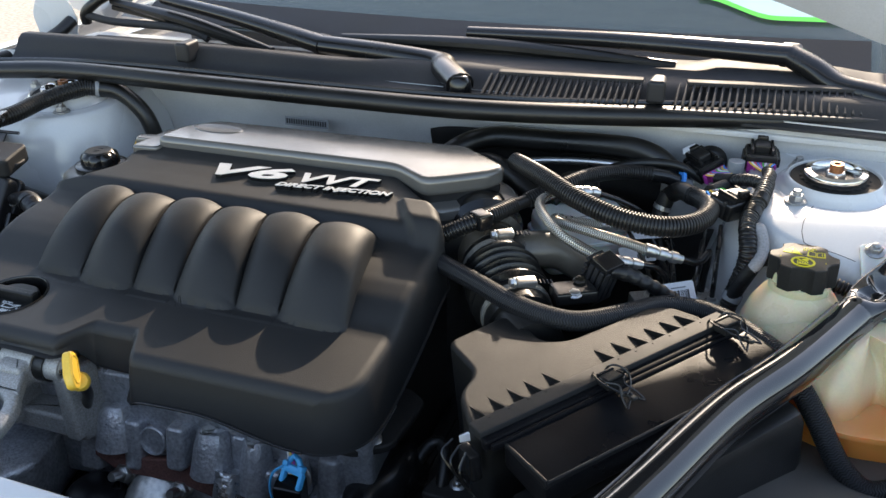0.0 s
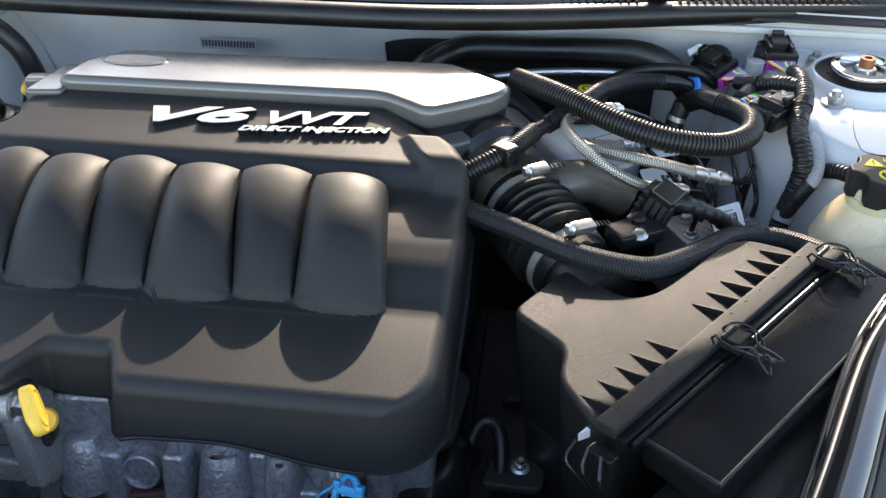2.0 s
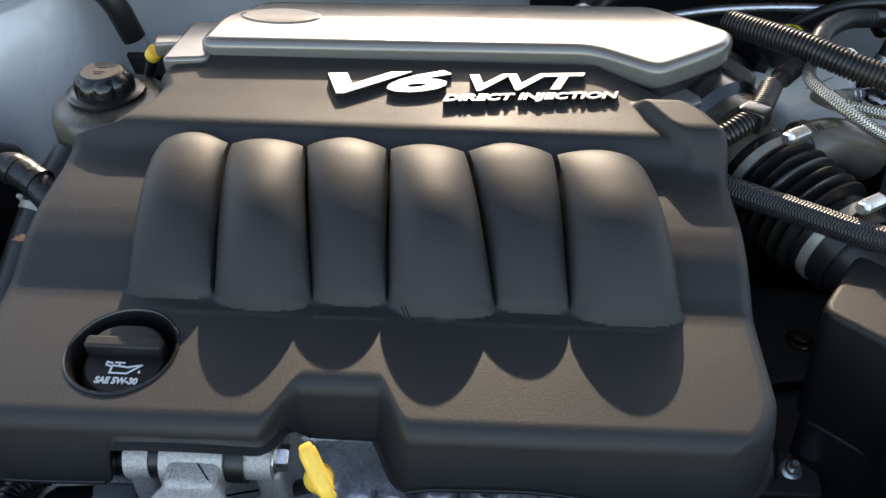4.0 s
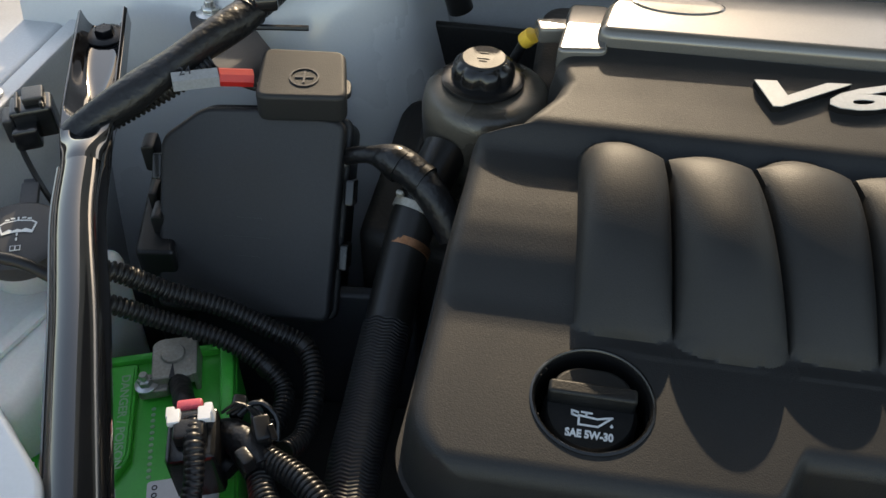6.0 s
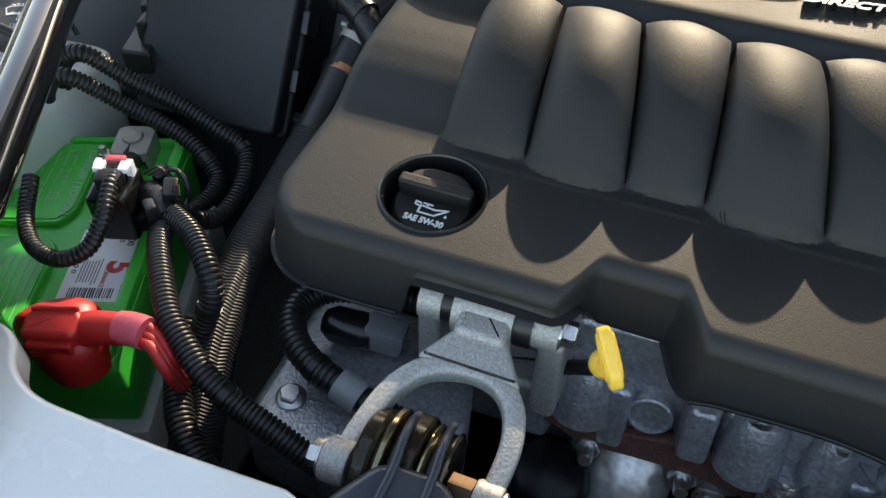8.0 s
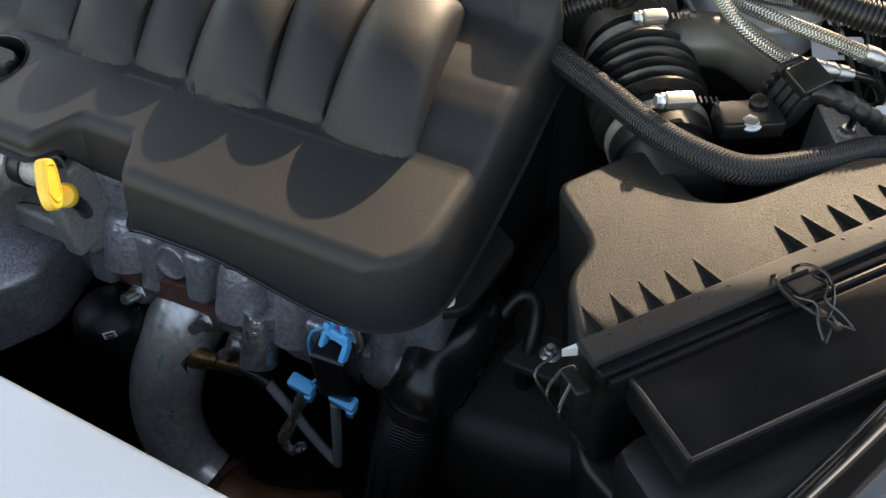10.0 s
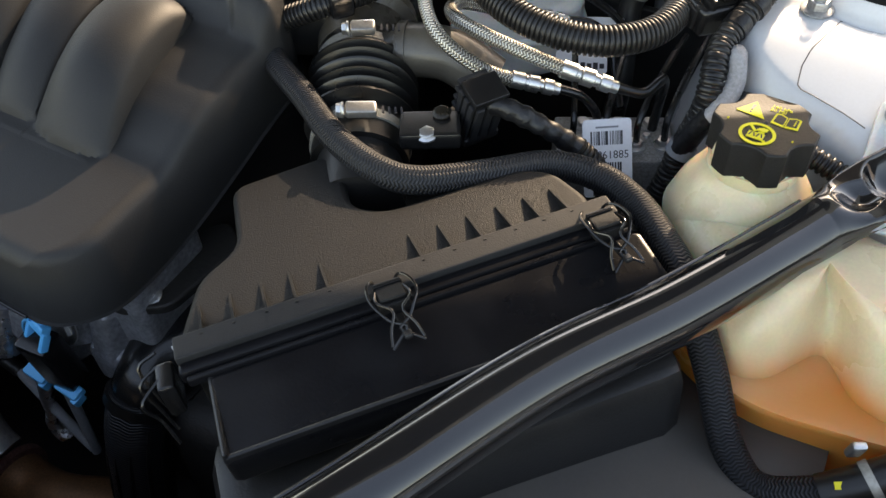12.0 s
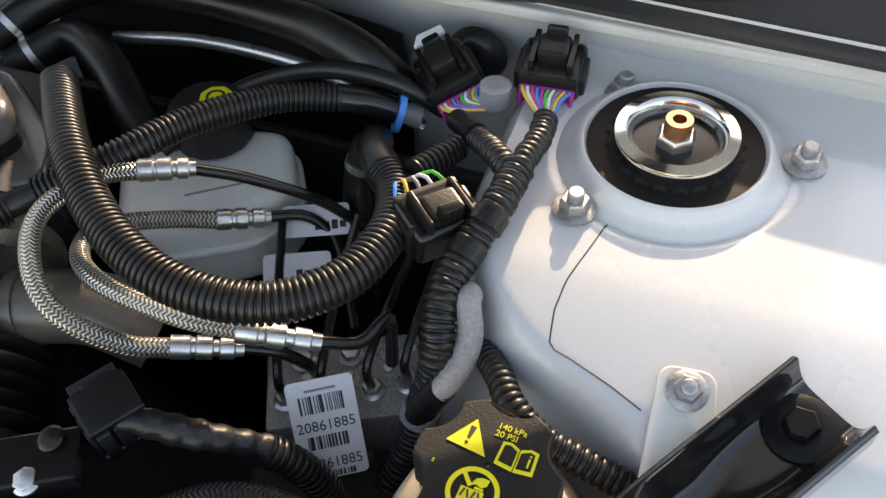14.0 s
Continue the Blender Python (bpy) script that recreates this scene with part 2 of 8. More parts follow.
def raw(name, verts, faces, mat, parent=None, label="", smooth=True, uvs=None):
    me = bpy.data.meshes.new(name)
    me.from_pydata(verts, [], faces)
    if uvs:
        layer = me.uv_layers.new(name="UVMap")
        layer.data.foreach_set("uv", [c for f in uvs for p in f for c in p])
    me.update()
    return finish(name, me, mat, parent, label, smooth)


def thing(name, label, category, group="", kind=""):
    return tagged(new(name), label, category, group, kind)


def box(size, bevel=0.004, m=None, segments=2, bm=None):
    out = bm or bmesh.new()
    got = bmesh.ops.create_cube(out, size=1.0, matrix=(m or Matrix()) @ Matrix.Diagonal((*size, 1)))
    if bevel:
        edges = list({e for v in got["verts"] for e in v.link_edges})
        bmesh.ops.bevel(out, geom=edges, offset=bevel, segments=segments, affect="EDGES", profile=0.5)
    return out


def rings(points, z0, z1, bevel, m, segments, out):
    """The block of a many-cornered outline, its edges rounded ring by ring."""
    n = len(points)
    if sum(a[0] * b[1] - b[0] * a[1] for a, b in zip(points, points[1:] + points[:1])) < 0:
        points = points[::-1]
    bevel = min(bevel, 0.49 * abs(z1 - z0))
    ways = []
    for i in range(n):
        a, p, c = (Vector(points[k % n]) for k in (i - 1, i, i + 1))
        d, e = (p - a), (c - p)
        d, e = (d.normalized() if d.length else e.normalized()), (e.normalized() if e.length else d.normalized())
        w = Vector((-d.y - e.y, d.x + e.x))
        w = w.normalized() if w.length > 1e-6 else Vector((-d.y, d.x))
        ways.append(w / max(0.6, w.dot(Vector((-d.y, d.x)))))
    levels = [(bevel * (1 - math.sin(a)), z0 + bevel * (1 - math.cos(a))) for a in (math.pi / 2 * k / segments for k in range(segments + 1))]
    levels += [(i, z1 - (z - z0)) for i, z in levels[::-1]]
    loops = [[out.verts.new((p[0] + w.x * i, p[1] + w.y * i, z)) for p, w in zip(points, ways)] for i, z in levels]
    made = [out.faces.new(loops[0][::-1]), out.faces.new(loops[-1])]
    for a, b in zip(loops, loops[1:]):
        made += [out.faces.new((a[i], a[(i + 1) % n], b[(i + 1) % n], b[i])) for i in range(n)]
    if m is not None:
        bmesh.ops.transform(out, matrix=m, verts=[v for ring in loops for v in ring])
    return out


def prism(points, z0, z1, bevel=0.004, m=None, segments=2, bm=None):
    """An upright block over a plan outline, with rounded edges."""
    out = bm or bmesh.new()
    if bevel and len(points) > 8:
        return rings(points, z0, z1, bevel, m, max(3, segments), out)
    lo = [out.verts.new((x, y, z0)) for x, y in points]
    hi = [out.verts.new((x, y, z1)) for x, y in points]
    n = len(points)
    faces = [out.faces.new(lo[::-1]), out.faces.new(hi)]
    faces += [out.faces.new((lo[i], lo[(i + 1) % n], hi[(i + 1) % n], hi[i])) for i in range(n)]
    bmesh.ops.recalc_face_normals(out, faces=faces)
    if bevel:
        edges = list({e for f in faces for e in f.edges})
        bmesh.ops.bevel(out, geom=edges, offset=bevel, segments=segments, affect="EDGES", profile=0.5)
    if m is not None:
        bmesh.ops.transform(out, matrix=m, verts=out.verts)
    return out


def rounded(points, r, n=5):
    """The outline with its corners rounded."""
    out = []
    for i, p in enumerate(points):
        p, a, c = Vector(p), Vector(points[i - 1]), Vector(points[(i + 1) % len(points)])
        da, dc = (a - p), (c - p)
        k = min(r, da.length * 0.45, dc.length * 0.45)
        s, e = p + da.normalized() * k, p + dc.normalized() * k
        for j in range(n + 1):
            t = j / n
            out.append(tuple(s * (1 - t) ** 2 + p * 2 * t * (1 - t) + e * t * t))
    return out


def lathe(profile, m=None, n=32, bm=None, lobes=0, depth=0.0, ends=True):
    """A turned body: (radius, height) pairs round z; lobes press grips into it."""
    out = bm or bmesh.new()
    rings = []
    for r, z in profile:
        ring = []
        for i in range(n):
            a = 2 * math.pi * i / n
            k = r * (1 - depth * max(0, math.cos(lobes * a)) ** 2) if lobes else r
            ring.append(out.verts.new((k * math.cos(a), k * math.sin(a), z)))
        rings.append(ring)
    for a, c in zip(rings, rings[1:]):
        for i in range(n):
            out.faces.new((a[i], a[(i + 1) % n], c[(i + 1) % n], c[i]))
    if ends and profile[0][0] > 1e-4:
        out.faces.new(rings[0][::-1])
    if ends and profile[-1][0] > 1e-4:
        out.faces.new(rings[-1])
    bmesh.ops.remove_doubles(out, verts=out.verts, dist=1e-6)
    if m is not None:
        bmesh.ops.transform(out, matrix=m, verts=out.verts)
    bmesh.ops.recalc_face_normals(out, faces=out.faces)
    return out


def curve(points, step=0.004):
    """Evenly spaced points along a smooth line through the given ones."""
    p = [Vector(q) for q in points]
    p = [p[0] * 2 - p[1]] + p + [p[-1] * 2 - p[-2]]
    fine = []
    for a, b, c, d in zip(p, p[1:], p[2:], p[3:]):
        for k in range(24):
            t = k / 24
            fine.append(0.5 * (2 * b + (c - a) * t + (2 * a - 5 * b + 4 * c - d) * t * t + (3 * b - a - 3 * c + d) * t ** 3))
    fine.append(p[-2])
    at, out = 0.0, [fine[0]]
    length = sum((b - a).length for a, b in zip(fine, fine[1:]))
    n = max(2, int(length / step))
    want = length / n
    for a, b in zip(fine, fine[1:]):
        seg = (b - a).length
        while at + seg >= want * len(out) - 1e-9 and len(out) <= n:
            f = (want * len(out) - at) / max(seg, 1e-9)
            out.append(a.lerp(b, f))
        at += seg
    return out


def tube(name, points, radius, mat, parent=None, label="", n=14, step=0.006, ridge=0.0, pitch=0.0045, squash=1.0, wrap=0.0, power=1.0):
    """A hose along a smooth line; ridge > 0 gives it rings at that pitch; radius may be a number or a function of 0..1."""
    if ridge:
        step = pitch / 6
    c = curve(points, step)
    rad = radius if callable(radius) else (lambda f: radius)
    verts, faces, uvs = [], [], []
    normal = None
    for i, p in enumerate(c):
        way = (c[min(i + 1, len(c) - 1)] - c[max(i - 1, 0)]).normalized()
        if normal is None:
            normal = way.orthogonal().normalized()
            if abs(way.z) < 0.9:
                normal = (Vector((0, 0, 1)) - way * way.z).normalized()
        else:
            normal = (normal - way * normal.dot(way)).normalized()
        side = way.cross(normal)
        r = rad(i / (len(c) - 1))
        if ridge:
            r += ridge * (1.0, 1.0, 0.7, -1.0, -1.0, 0.7)[i % 6] * 0.5
        for k in range(n):
            a = 2 * math.pi * k / n
            rr = r * (1 + wrap * math.sin(a * 2 + i * 0.35))
            ca, sa = math.cos(a), math.sin(a)
            if power != 1.0:
                ca, sa = math.copysign(abs(ca) ** power, ca), math.copysign(abs(sa) ** power, sa)
            verts.append(p + normal * ca * rr * squash + side * sa * rr)
    for i in range(len(c) - 1):
        for k in range(n):
            q = (k + 1) % n
            faces.append((i * n + k, i * n + q, i * n + n + q, i * n + n + k))
            v0, v1 = i * step, (i + 1) * step
            uvs.append(((k / n, v0), ((k + 1) / n, v0), ((k + 1) / n, v1), (k / n, v1)))
    last = (len(c) - 1) * n
    faces += [tuple(range(n))[::-1], tuple(range(last, last + n))]
    uvs += [[(0, 0)] * n, [(0, 0)] * n]
    return raw(name, verts, faces, mat, parent, label, uvs=uvs)


def sheet(name, fn, nu, nv, mat, parent=None, label="", thick=0.0):
    """A surface fn(u, v) -> (x, y, z), with a turned-down or doubled skin where thick > 0."""
    verts = [fn(i / nu, j / nv) for j in range(nv + 1) for i in range(nu + 1)]
    w = nu + 1
    faces = [(j * w + i, j * w + i + 1, (j + 1) * w + i + 1, (j + 1) * w + i) for j in range(nv) for i in range(nu)]
    if thick:
        base = len(verts)
        verts += [(x, y, z - thick) for x, y, z in verts]
        faces += [tuple(base + k for k in f[::-1]) for f in list(faces)]
        rim = [i for i in range(w)] + [j * w + nu for j in range(1, nv + 1)] + [nv * w + i for i in range(nu - 1, -1, -1)] + [j * w for j in range(nv - 1, 0, -1)]
        faces += [(a, base + a, base + b, b) for a, b in zip(rim, rim[1:] + rim[:1])]
    return raw(name, verts, faces, mat, parent, label)


def loft(outline, levels, m=None):
    """A body from one plan outline: (inset towards its middle, height) level by level."""
    cx, cy = sum(p[0] for p in outline) / len(outline), sum(p[1] for p in outline) / len(outline)
    out, rings = bmesh.new(), []
    for inset, z in levels:
        ring = []
        for x, y in outline:
            d = Vector((x - cx, y - cy))
            k = max(0.0, 1 - inset / max(d.length, 1e-6))
            ring.append(out.verts.new((cx + d.x * k, cy + d.y * k, z)))
        rings.append(ring)
    n = len(outline)
    for a, b in zip(rings, rings[1:]):
        for i in range(n):
            out.faces.new((a[i], a[(i + 1) % n], b[(i + 1) % n], b[i]))
    out.faces.new(rings[0][::-1])
    out.faces.new(rings[-1])
    bmesh.ops.recalc_face_normals(out, faces=out.faces)
    if m is not None:
        bmesh.ops.transform(out, matrix=m, verts=out.verts)
    return out


def lettering(name, body, size, m, mat, parent, depth=0.0008, shear=0.0, bold=0.0, width=None, align="LEFT"):
    """Raised or printed letters in the built-in font, as a mesh."""
    cu = bpy.data.curves.new(name, "FONT")
    cu.body, cu.size, cu.extrude, cu.shear, cu.offset, cu.align_x = body, size, depth, shear, bold, align
    cu.resolution_u = 3
    tmp = bpy.data.objects.new(name, cu)
    scene.collection.objects.link(tmp)
    bpy.context.view_layer.update()
    me = bpy.data.meshes.new_from_object(tmp.evaluated_get(bpy.context.evaluated_depsgraph_get()))
    bpy.data.objects.remove(tmp)
    if width:
        span = max(v.co.x for v in me.vertices) - min(v.co.x for v in me.vertices)
        for v in me.vertices:
            v.co.x *= width / span
    me.transform(m)
    me.materials.clear()
    return finish(name, me, mat, parent, smooth=False)


def hexnut(m, r=0.009, h=0.008, stud=0.0, washer=0.0, bm=None):
    """A nut on its flange, with the end of its stud."""
    out = bm or bmesh.new()
    if washer:
        lathe([(washer * 0.55, 0), (washer, 0), (washer, 0.0015), (washer * 0.75, 0.003), (washer * 0.5, 0.003)], m, 20, out)
    side = bmesh.new()
    lathe([(0.0, 0), (r, 0), (r, h * 0.85), (r * 0.85, h), (0.0, h)], None, 6, side)
    if stud:
        lathe([(0.0, h), (r * 0.55, h), (r * 0.55, h + stud * 0.85), (r * 0.45, h + stud), (0.0, h + stud)], None, 12, side)
    bmesh.ops.transform(side, matrix=m, verts=side.verts)
    me = bpy.data.meshes.new("t")
    side.to_mesh(me)
    out.from_mesh(me)
    bpy.data.meshes.remove(me)
    side.free()
    return out


def up(x, y, z, tilt=(0, 0, 1), turn=0.0):
    """A pose whose z looks along tilt."""
    return Matrix.Translation((x, y, z)) @ Vector(tilt).to_track_quat("Z", "Y").to_matrix().to_4x4() @ Matrix.Rotation(radians(turn), 4, "Z")


def axes(origin, xway, yway):
    """A pose from an origin, the way of its x, and roughly that of its y."""
    x = Vector(xway).normalized()
    z = x.cross(Vector(yway)).normalized()
    y = z.cross(x)
    return Matrix.Translation(origin) @ Matrix((x, y, z)).transposed().to_4x4()


def smoothstep(a, b, x):
    t = min(1.0, max(0.0, (x - a) / (b - a)))
    return t * t * (3 - 2 * t)


def lerps(x, table):
    """Piecewise linear value from (x, value) pairs."""
    if x <= table[0][0]:
        return table[0][1]
    for (a, p), (b, q) in zip(table, table[1:]):
        if x <= b:
            return p + (q - p) * (x - a) / (b - a)
    return table[-1][1]

# ---- ground and car body ----
tagged(sheet("ground", lambda u, v: (-60 + 120 * u, -60 + 120 * v, 0), 24, 24, SAND), "pale sandy lot around the parked car", "ground", kind="structure")

body = thing("car", "white car with its engine bay open", "car")


def tower_height(x, y, cx, side):
    """Height of the strut tower's skin round its mount; side 1 has its inner flank towards -x."""
    q, dy = (x - cx) * side, y - 1.155
    ahead = max(0.0, 1.050 - y)
    top = 0.992 + 0.06 * (y - 1.09) + 0.03 * q - 0.28 * ahead * ahead / (ahead + 0.03)
    reach = 0.142 if side < 0 else 0.142 + 0.075 * smoothstep(-0.02, 0.10, q)
    away = math.hypot(min(q - 0.02, 0.0) * 0.95, min(dy + (0.055 if side > 0 else 0.0), 0.0))
    fall = smoothstep(reach - 0.025, reach + 0.03, away) * 0.16 + smoothstep(reach + 0.01, reach + 0.10, away) * 0.30
    if side > 0:
        fall += 0.030 * (1 - smoothstep(0.925, 0.98, y))
    return top - fall - 0.004 * smoothstep(0.078, 0.07, math.hypot(q, dy))


def strut_tower(cx, side):
    xs = (-0.19, 0.26)
    t = sheet("strut_tower", lambda u, v: (cx + side * (xs[0] + (xs[1] - xs[0]) * (u if side > 0 else 1 - u)), 0.865 + 0.405 * v,
              tower_height(cx + side * (xs[0] + (xs[1] - xs[0]) * (u if side > 0 else 1 - u)), 0.865 + 0.405 * v, cx, side)),
              90, 90, PAINT, body, "white strut tower with a domed top")
    m = up(cx, 1.155, 0.996, (0.03 * -side, -0.06, 1))
    ring = lathe([(0.0555, -0.01), (0.0555, 0.009), (0.0575, 0.0120), (0.0605, 0.0108), (0.0635, 0.0050), (0.068, 0.0005), (0.078, -0.004)], m, 56, None, 0, 0.0, False)
    part("collar", ring, PAINT, t)
    # floor and wall of the opening coloured as dark as its shade
    part("opening", lathe([(0.0, -0.022), (0.0545, -0.022), (0.0553, 0.002), (0.0553, 0.0085)], m @ pose(0, 0, 0.0005), 48), VOID, t)
    cup = lathe([(0.0270, 0.009), (0.0285, 0.0165), (0.0315, 0.0192), (0.0385, 0.0178), (0.0398, 0.015), (0.0392, 0.009)], m @ pose(0.0, 0.0, 0.002), 56)
    part("bowl", lathe([(0.0, -0.008), (0.020, -0.008), (0.025, -0.002), (0.0270, 0.0095)], m @ pose(0.0, 0.0, 0.002), 40), SMOOTH, t)
    part("mount_plate", cup, CHROME, t, "bright pressed steel mount plate")
    part("rubber_ring", lathe([(0.036, -0.021), (0.0475, -0.021), (0.0475, 0.005), (0.042, 0.010)], m @ pose(0, 0.0, 0.001), 66, None, 22, 0.05), VOID, t)
    part("nut", hexnut(m @ pose(0, 0.0, 0.006), 0.0130, 0.013, 0.0, 0.019), ZINC, t)
    part("rod_end", lathe([(0.0045, 0.026), (0.0085, 0.026), (0.0088, 0.014), (0.0, 0.014)][::-1] + [(0.005, 0.020), (0.0, 0.020)], m @ pose(0, 0.0, 0.004), 16), BRASS, t, "copper-coloured strut rod end")
    for dx, dy in ((-0.048, -0.065), (0.079, 0.013), (-0.043, 0.055)) + (((0.041, -0.162),) if side < 0 else ()):
        x, y = cx + side * dx, 1.155 + dy
        part("tower_nut", hexnut(up(x, y, tower_height(x, y, cx, side) + 0.001, (0, -0.05, 1), 20), 0.0096, 0.010, 0.006, 0.0138), DULLZINC, t)
    if side < 0:
        return t
    knots = [(-0.047, -0.052), (-0.038, -0.053), (-0.029, -0.057), (-0.0255, -0.066), (-0.032, -0.092), (-0.039, -0.118), (-0.0405, -0.137), (-0.038, -0.155), (-0.034, -0.159), (-0.026, -0.161), (0.000, -0.170), (0.023, -0.180)]
    path = [(p[0] + (q[0] - p[0]) * k / 5, p[1] + (q[1] - p[1]) * k / 5) for p, q in zip(knots, knots[1:]) for k in range(5)]
    tube("seam", [(cx + side * a, 1.155 + b, tower_height(cx + side * a, 1.155 + b, cx, side) - 0.0001) for a, b in path], 0.0005, FUSE, t, n=6, step=0.005)
    return t


strut_tower(0.205, 1)
strut_tower(-1.070, -1)

# firewall, with a flat upper band and a stamped seam
def firewall_at(u, v):
    x = -1.30 + 2.0 * u
    z = 0.20 + 0.85 * v
    y = 1.285 - 0.03 * smoothstep(0.92, 1.03, z) + 0.02 * math.cos(2.2 * (x + 0.43)) - 0.02
    return (x, y + 0.006 * smoothstep(-0.02, 0.02, x + 0.74) * (1 - smoothstep(1.0, 1.02, z)), z)


sheet("firewall", firewall_at, 80, 40, DIRTY, body, "dusty white painted bulkhead")
part("firewall_shelf", prism(rounded([(-1.28, 1.235), (0.62, 1.235), (0.62, 1.50), (-1.28, 1.50)], 0.03), 1.020, 1.030, 0.003), DIRTY, body)

# inner wings and outer wings
for side, cx in ((1, 0.205), (-1, -1.070)):
    xo = cx + side * 0.215
    pts = [(xo, 0.52), (xo + side * 0.16, 0.46), (xo + side * 0.16, 1.9), (xo, 1.9)]
    if side < 0:
        pts = pts[::-1]
    part("wing_rail", prism(rounded(pts, 0.03), 0.90, 0.945, 0.008), DIRTY, body, "white inner wing rail")
    part("inner_wing", box((0.02, 1.3, 0.75), 0.004, pose(cx + side * 0.20, 0.75, 0.575)), DIRTY, body)
    sheet("wing", lambda u, v: (xo + side * (0.13 + 0.22 * u), 0.1 + 2.2 * v, 0.99 + 0.04 * v - 0.10 * u * u), 12, 24, PAINT, body, "white outer wing")
    part("wing_side", box((0.02, 2.2, 0.90), 0.004, pose(xo + side * 0.35, 1.2, 0.45)), PAINT, body)

# front panel over the radiator
edge = [(-1.36, 0.62), (-1.10, 0.56), (-1.0, 0.480), (-0.968, 0.453), (-0.946, 0.449), (-0.935, 0.443), (-0.924, 0.427), (-0.905, 0.416), (-0.884, 0.412), (-0.80, 0.412), (-0.712, 0.416), (-0.697, 0.403), (-0.700, 0.33), (-0.588, 0.33), (-0.588, 0.407), (-0.576, 0.42),
        (-0.53, 0.425), (-0.40, 0.424), (-0.263, 0.423), (-0.228, 0.421), (-0.177, 0.433), (-0.069, 0.432), (0.02, 0.457), (0.10, 0.512), (0.191, 0.581), (0.268, 0.660), (0.36, 0.74), (0.62, 0.78)]
part("radiator_panel", prism(rounded([(0.62, 0.02), *edge[::-1], (-1.36, 0.02)][::-1], 0.010), 0.868, 0.900, 0.005), PAINT, body, "white painted panel over the radiator")
# flat black discs stand for the dark depth of the panel's holes
for x, y, rx, ry in ((-0.201, 0.378, 0.012, 0.014), (-0.905, 0.375, 0.012, 0.013)):
    part("panel_hole", lathe([(0.0, 0.0006), (0.9, 0.0006), (1.0, 0.0)], pose(x, y, 0.900) @ Matrix.Diagonal((rx, ry, 1, 1)), 28), INK_AND_HOLE_BLACK, body)
part("front_apron", box((1.9, 0.03, 0.75), 0.01, pose(-0.35, 0.03, 0.50)), PAINT, body)
part("radiator", box((1.15, 0.06, 0.50), 0.008, pose(-0.42, 0.33, 0.60)), DARK, body)
# made-up black block: gives the shaded gap beside the tower's white flank
part("tower_shield", prism(rounded([(-0.912, 0.975), (-0.868, 0.975), (-0.862, 1.02), (-0.882, 1.20), (-0.912, 1.12)], 0.008), 0.45, 0.860, 0.006), DARK, body, "added black block standing in for the dark gap beside the strut tower")
# added dark sheet in place of the deep shade behind the battery
part("battery_wall", prism(rounded([(-1.20, 0.800), (-0.88, 0.835), (-0.88, 0.850), (-1.20, 0.815)], 0.006), 0.45, 0.800, 0.004), SHADE, body, "added blue-grey sheet standing in for the shade behind the battery")
part("battery_shelf", prism(rounded([(-1.24, 0.50), (-0.86, 0.50), (-0.86, 0.83), (-1.24, 0.80)], 0.02), 0.60, 0.640, 0.006), DARK, body)
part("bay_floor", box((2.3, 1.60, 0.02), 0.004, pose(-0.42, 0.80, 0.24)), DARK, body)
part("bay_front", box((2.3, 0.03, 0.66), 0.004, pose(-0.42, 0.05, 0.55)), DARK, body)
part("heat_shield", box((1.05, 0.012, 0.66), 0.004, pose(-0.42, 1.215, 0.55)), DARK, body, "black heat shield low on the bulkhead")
sheet("heat_pad", lambda u, v: (lambda p: (p[0], p[1] - 0.012, p[2]))(firewall_at((1.30 - 0.41 + 0.385 * u) / 2.0, (0.50 + 0.485 * v - 0.012 * (2 * u - 1) ** 6)/0.85 - 0.20 / 0.85)), 24, 20, DARK, body, "black insulating pad on the bulkhead", thick=0.008)
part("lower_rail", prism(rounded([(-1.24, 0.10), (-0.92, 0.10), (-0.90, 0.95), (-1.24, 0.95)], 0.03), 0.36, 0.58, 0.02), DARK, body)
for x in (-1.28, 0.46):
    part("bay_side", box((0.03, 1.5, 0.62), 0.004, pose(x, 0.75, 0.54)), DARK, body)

# windscreen, scuttle and cabin
# flat black patch painted as the rail hole's dark inside
for x, y, w, d in ((-1.251, 0.761, 0.013, 0.015),):
    part("rail_hole", prism([(x - w / 2, y - d / 2), (x + w / 2, y - d / 2), (x + w / 2, y + d / 2), (x - w / 2, y + d / 2)], 0.9448, 0.9458, 0), INK_AND_HOLE_BLACK, body)
pane = sheet("windscreen", lambda u, v: (-1.18 + 1.5 * u + (0.12 - 0.24 * u) * v, 1.40 + 0.80 * v + 0.06 * (2 * u - 1) ** 2, 1.075 + 0.38 * v), 24, 10, GLASS, body)
pane.visible_shadow = False
tagged(pane, "greenish windscreen glass")
part("dashboard", prism(rounded([(-1.15, 1.62), (0.30, 1.62), (0.30, 2.2), (-1.15, 2.2)], 0.05), 0.95, 1.09, 0.03), CABIN, body)


def on_glass(x, v, lift=0.003):
    """A point on the windscreen, by its place across and the share of its height."""
    u = (x + 1.18 - 0.12 * v) / (1.5 - 0.24 * v)
    return (x, 1.40 + 0.80 * v + 0.06 * (2 * u - 1) ** 2 - lift * 0.45, 1.075 + 0.38 * v + lift)


sheet("windscreen_mark", lambda u, v: on_glass(-0.02 + 0.24 * u, 0.205 - 0.062 * smoothstep(0.0, 0.55, u) + 0.30 * v), 14, 8, MARK, body, "pale green film sticker on the glass")
sheet("mark_edge", lambda u, v: on_glass(-0.02 + 0.24 * u, 0.205 - 0.062 * smoothstep(0.0, 0.55, u) - 0.006 + 0.014 * v, 0.005), 14, 2, MARK_EDGE, body, "bright green tape edge")

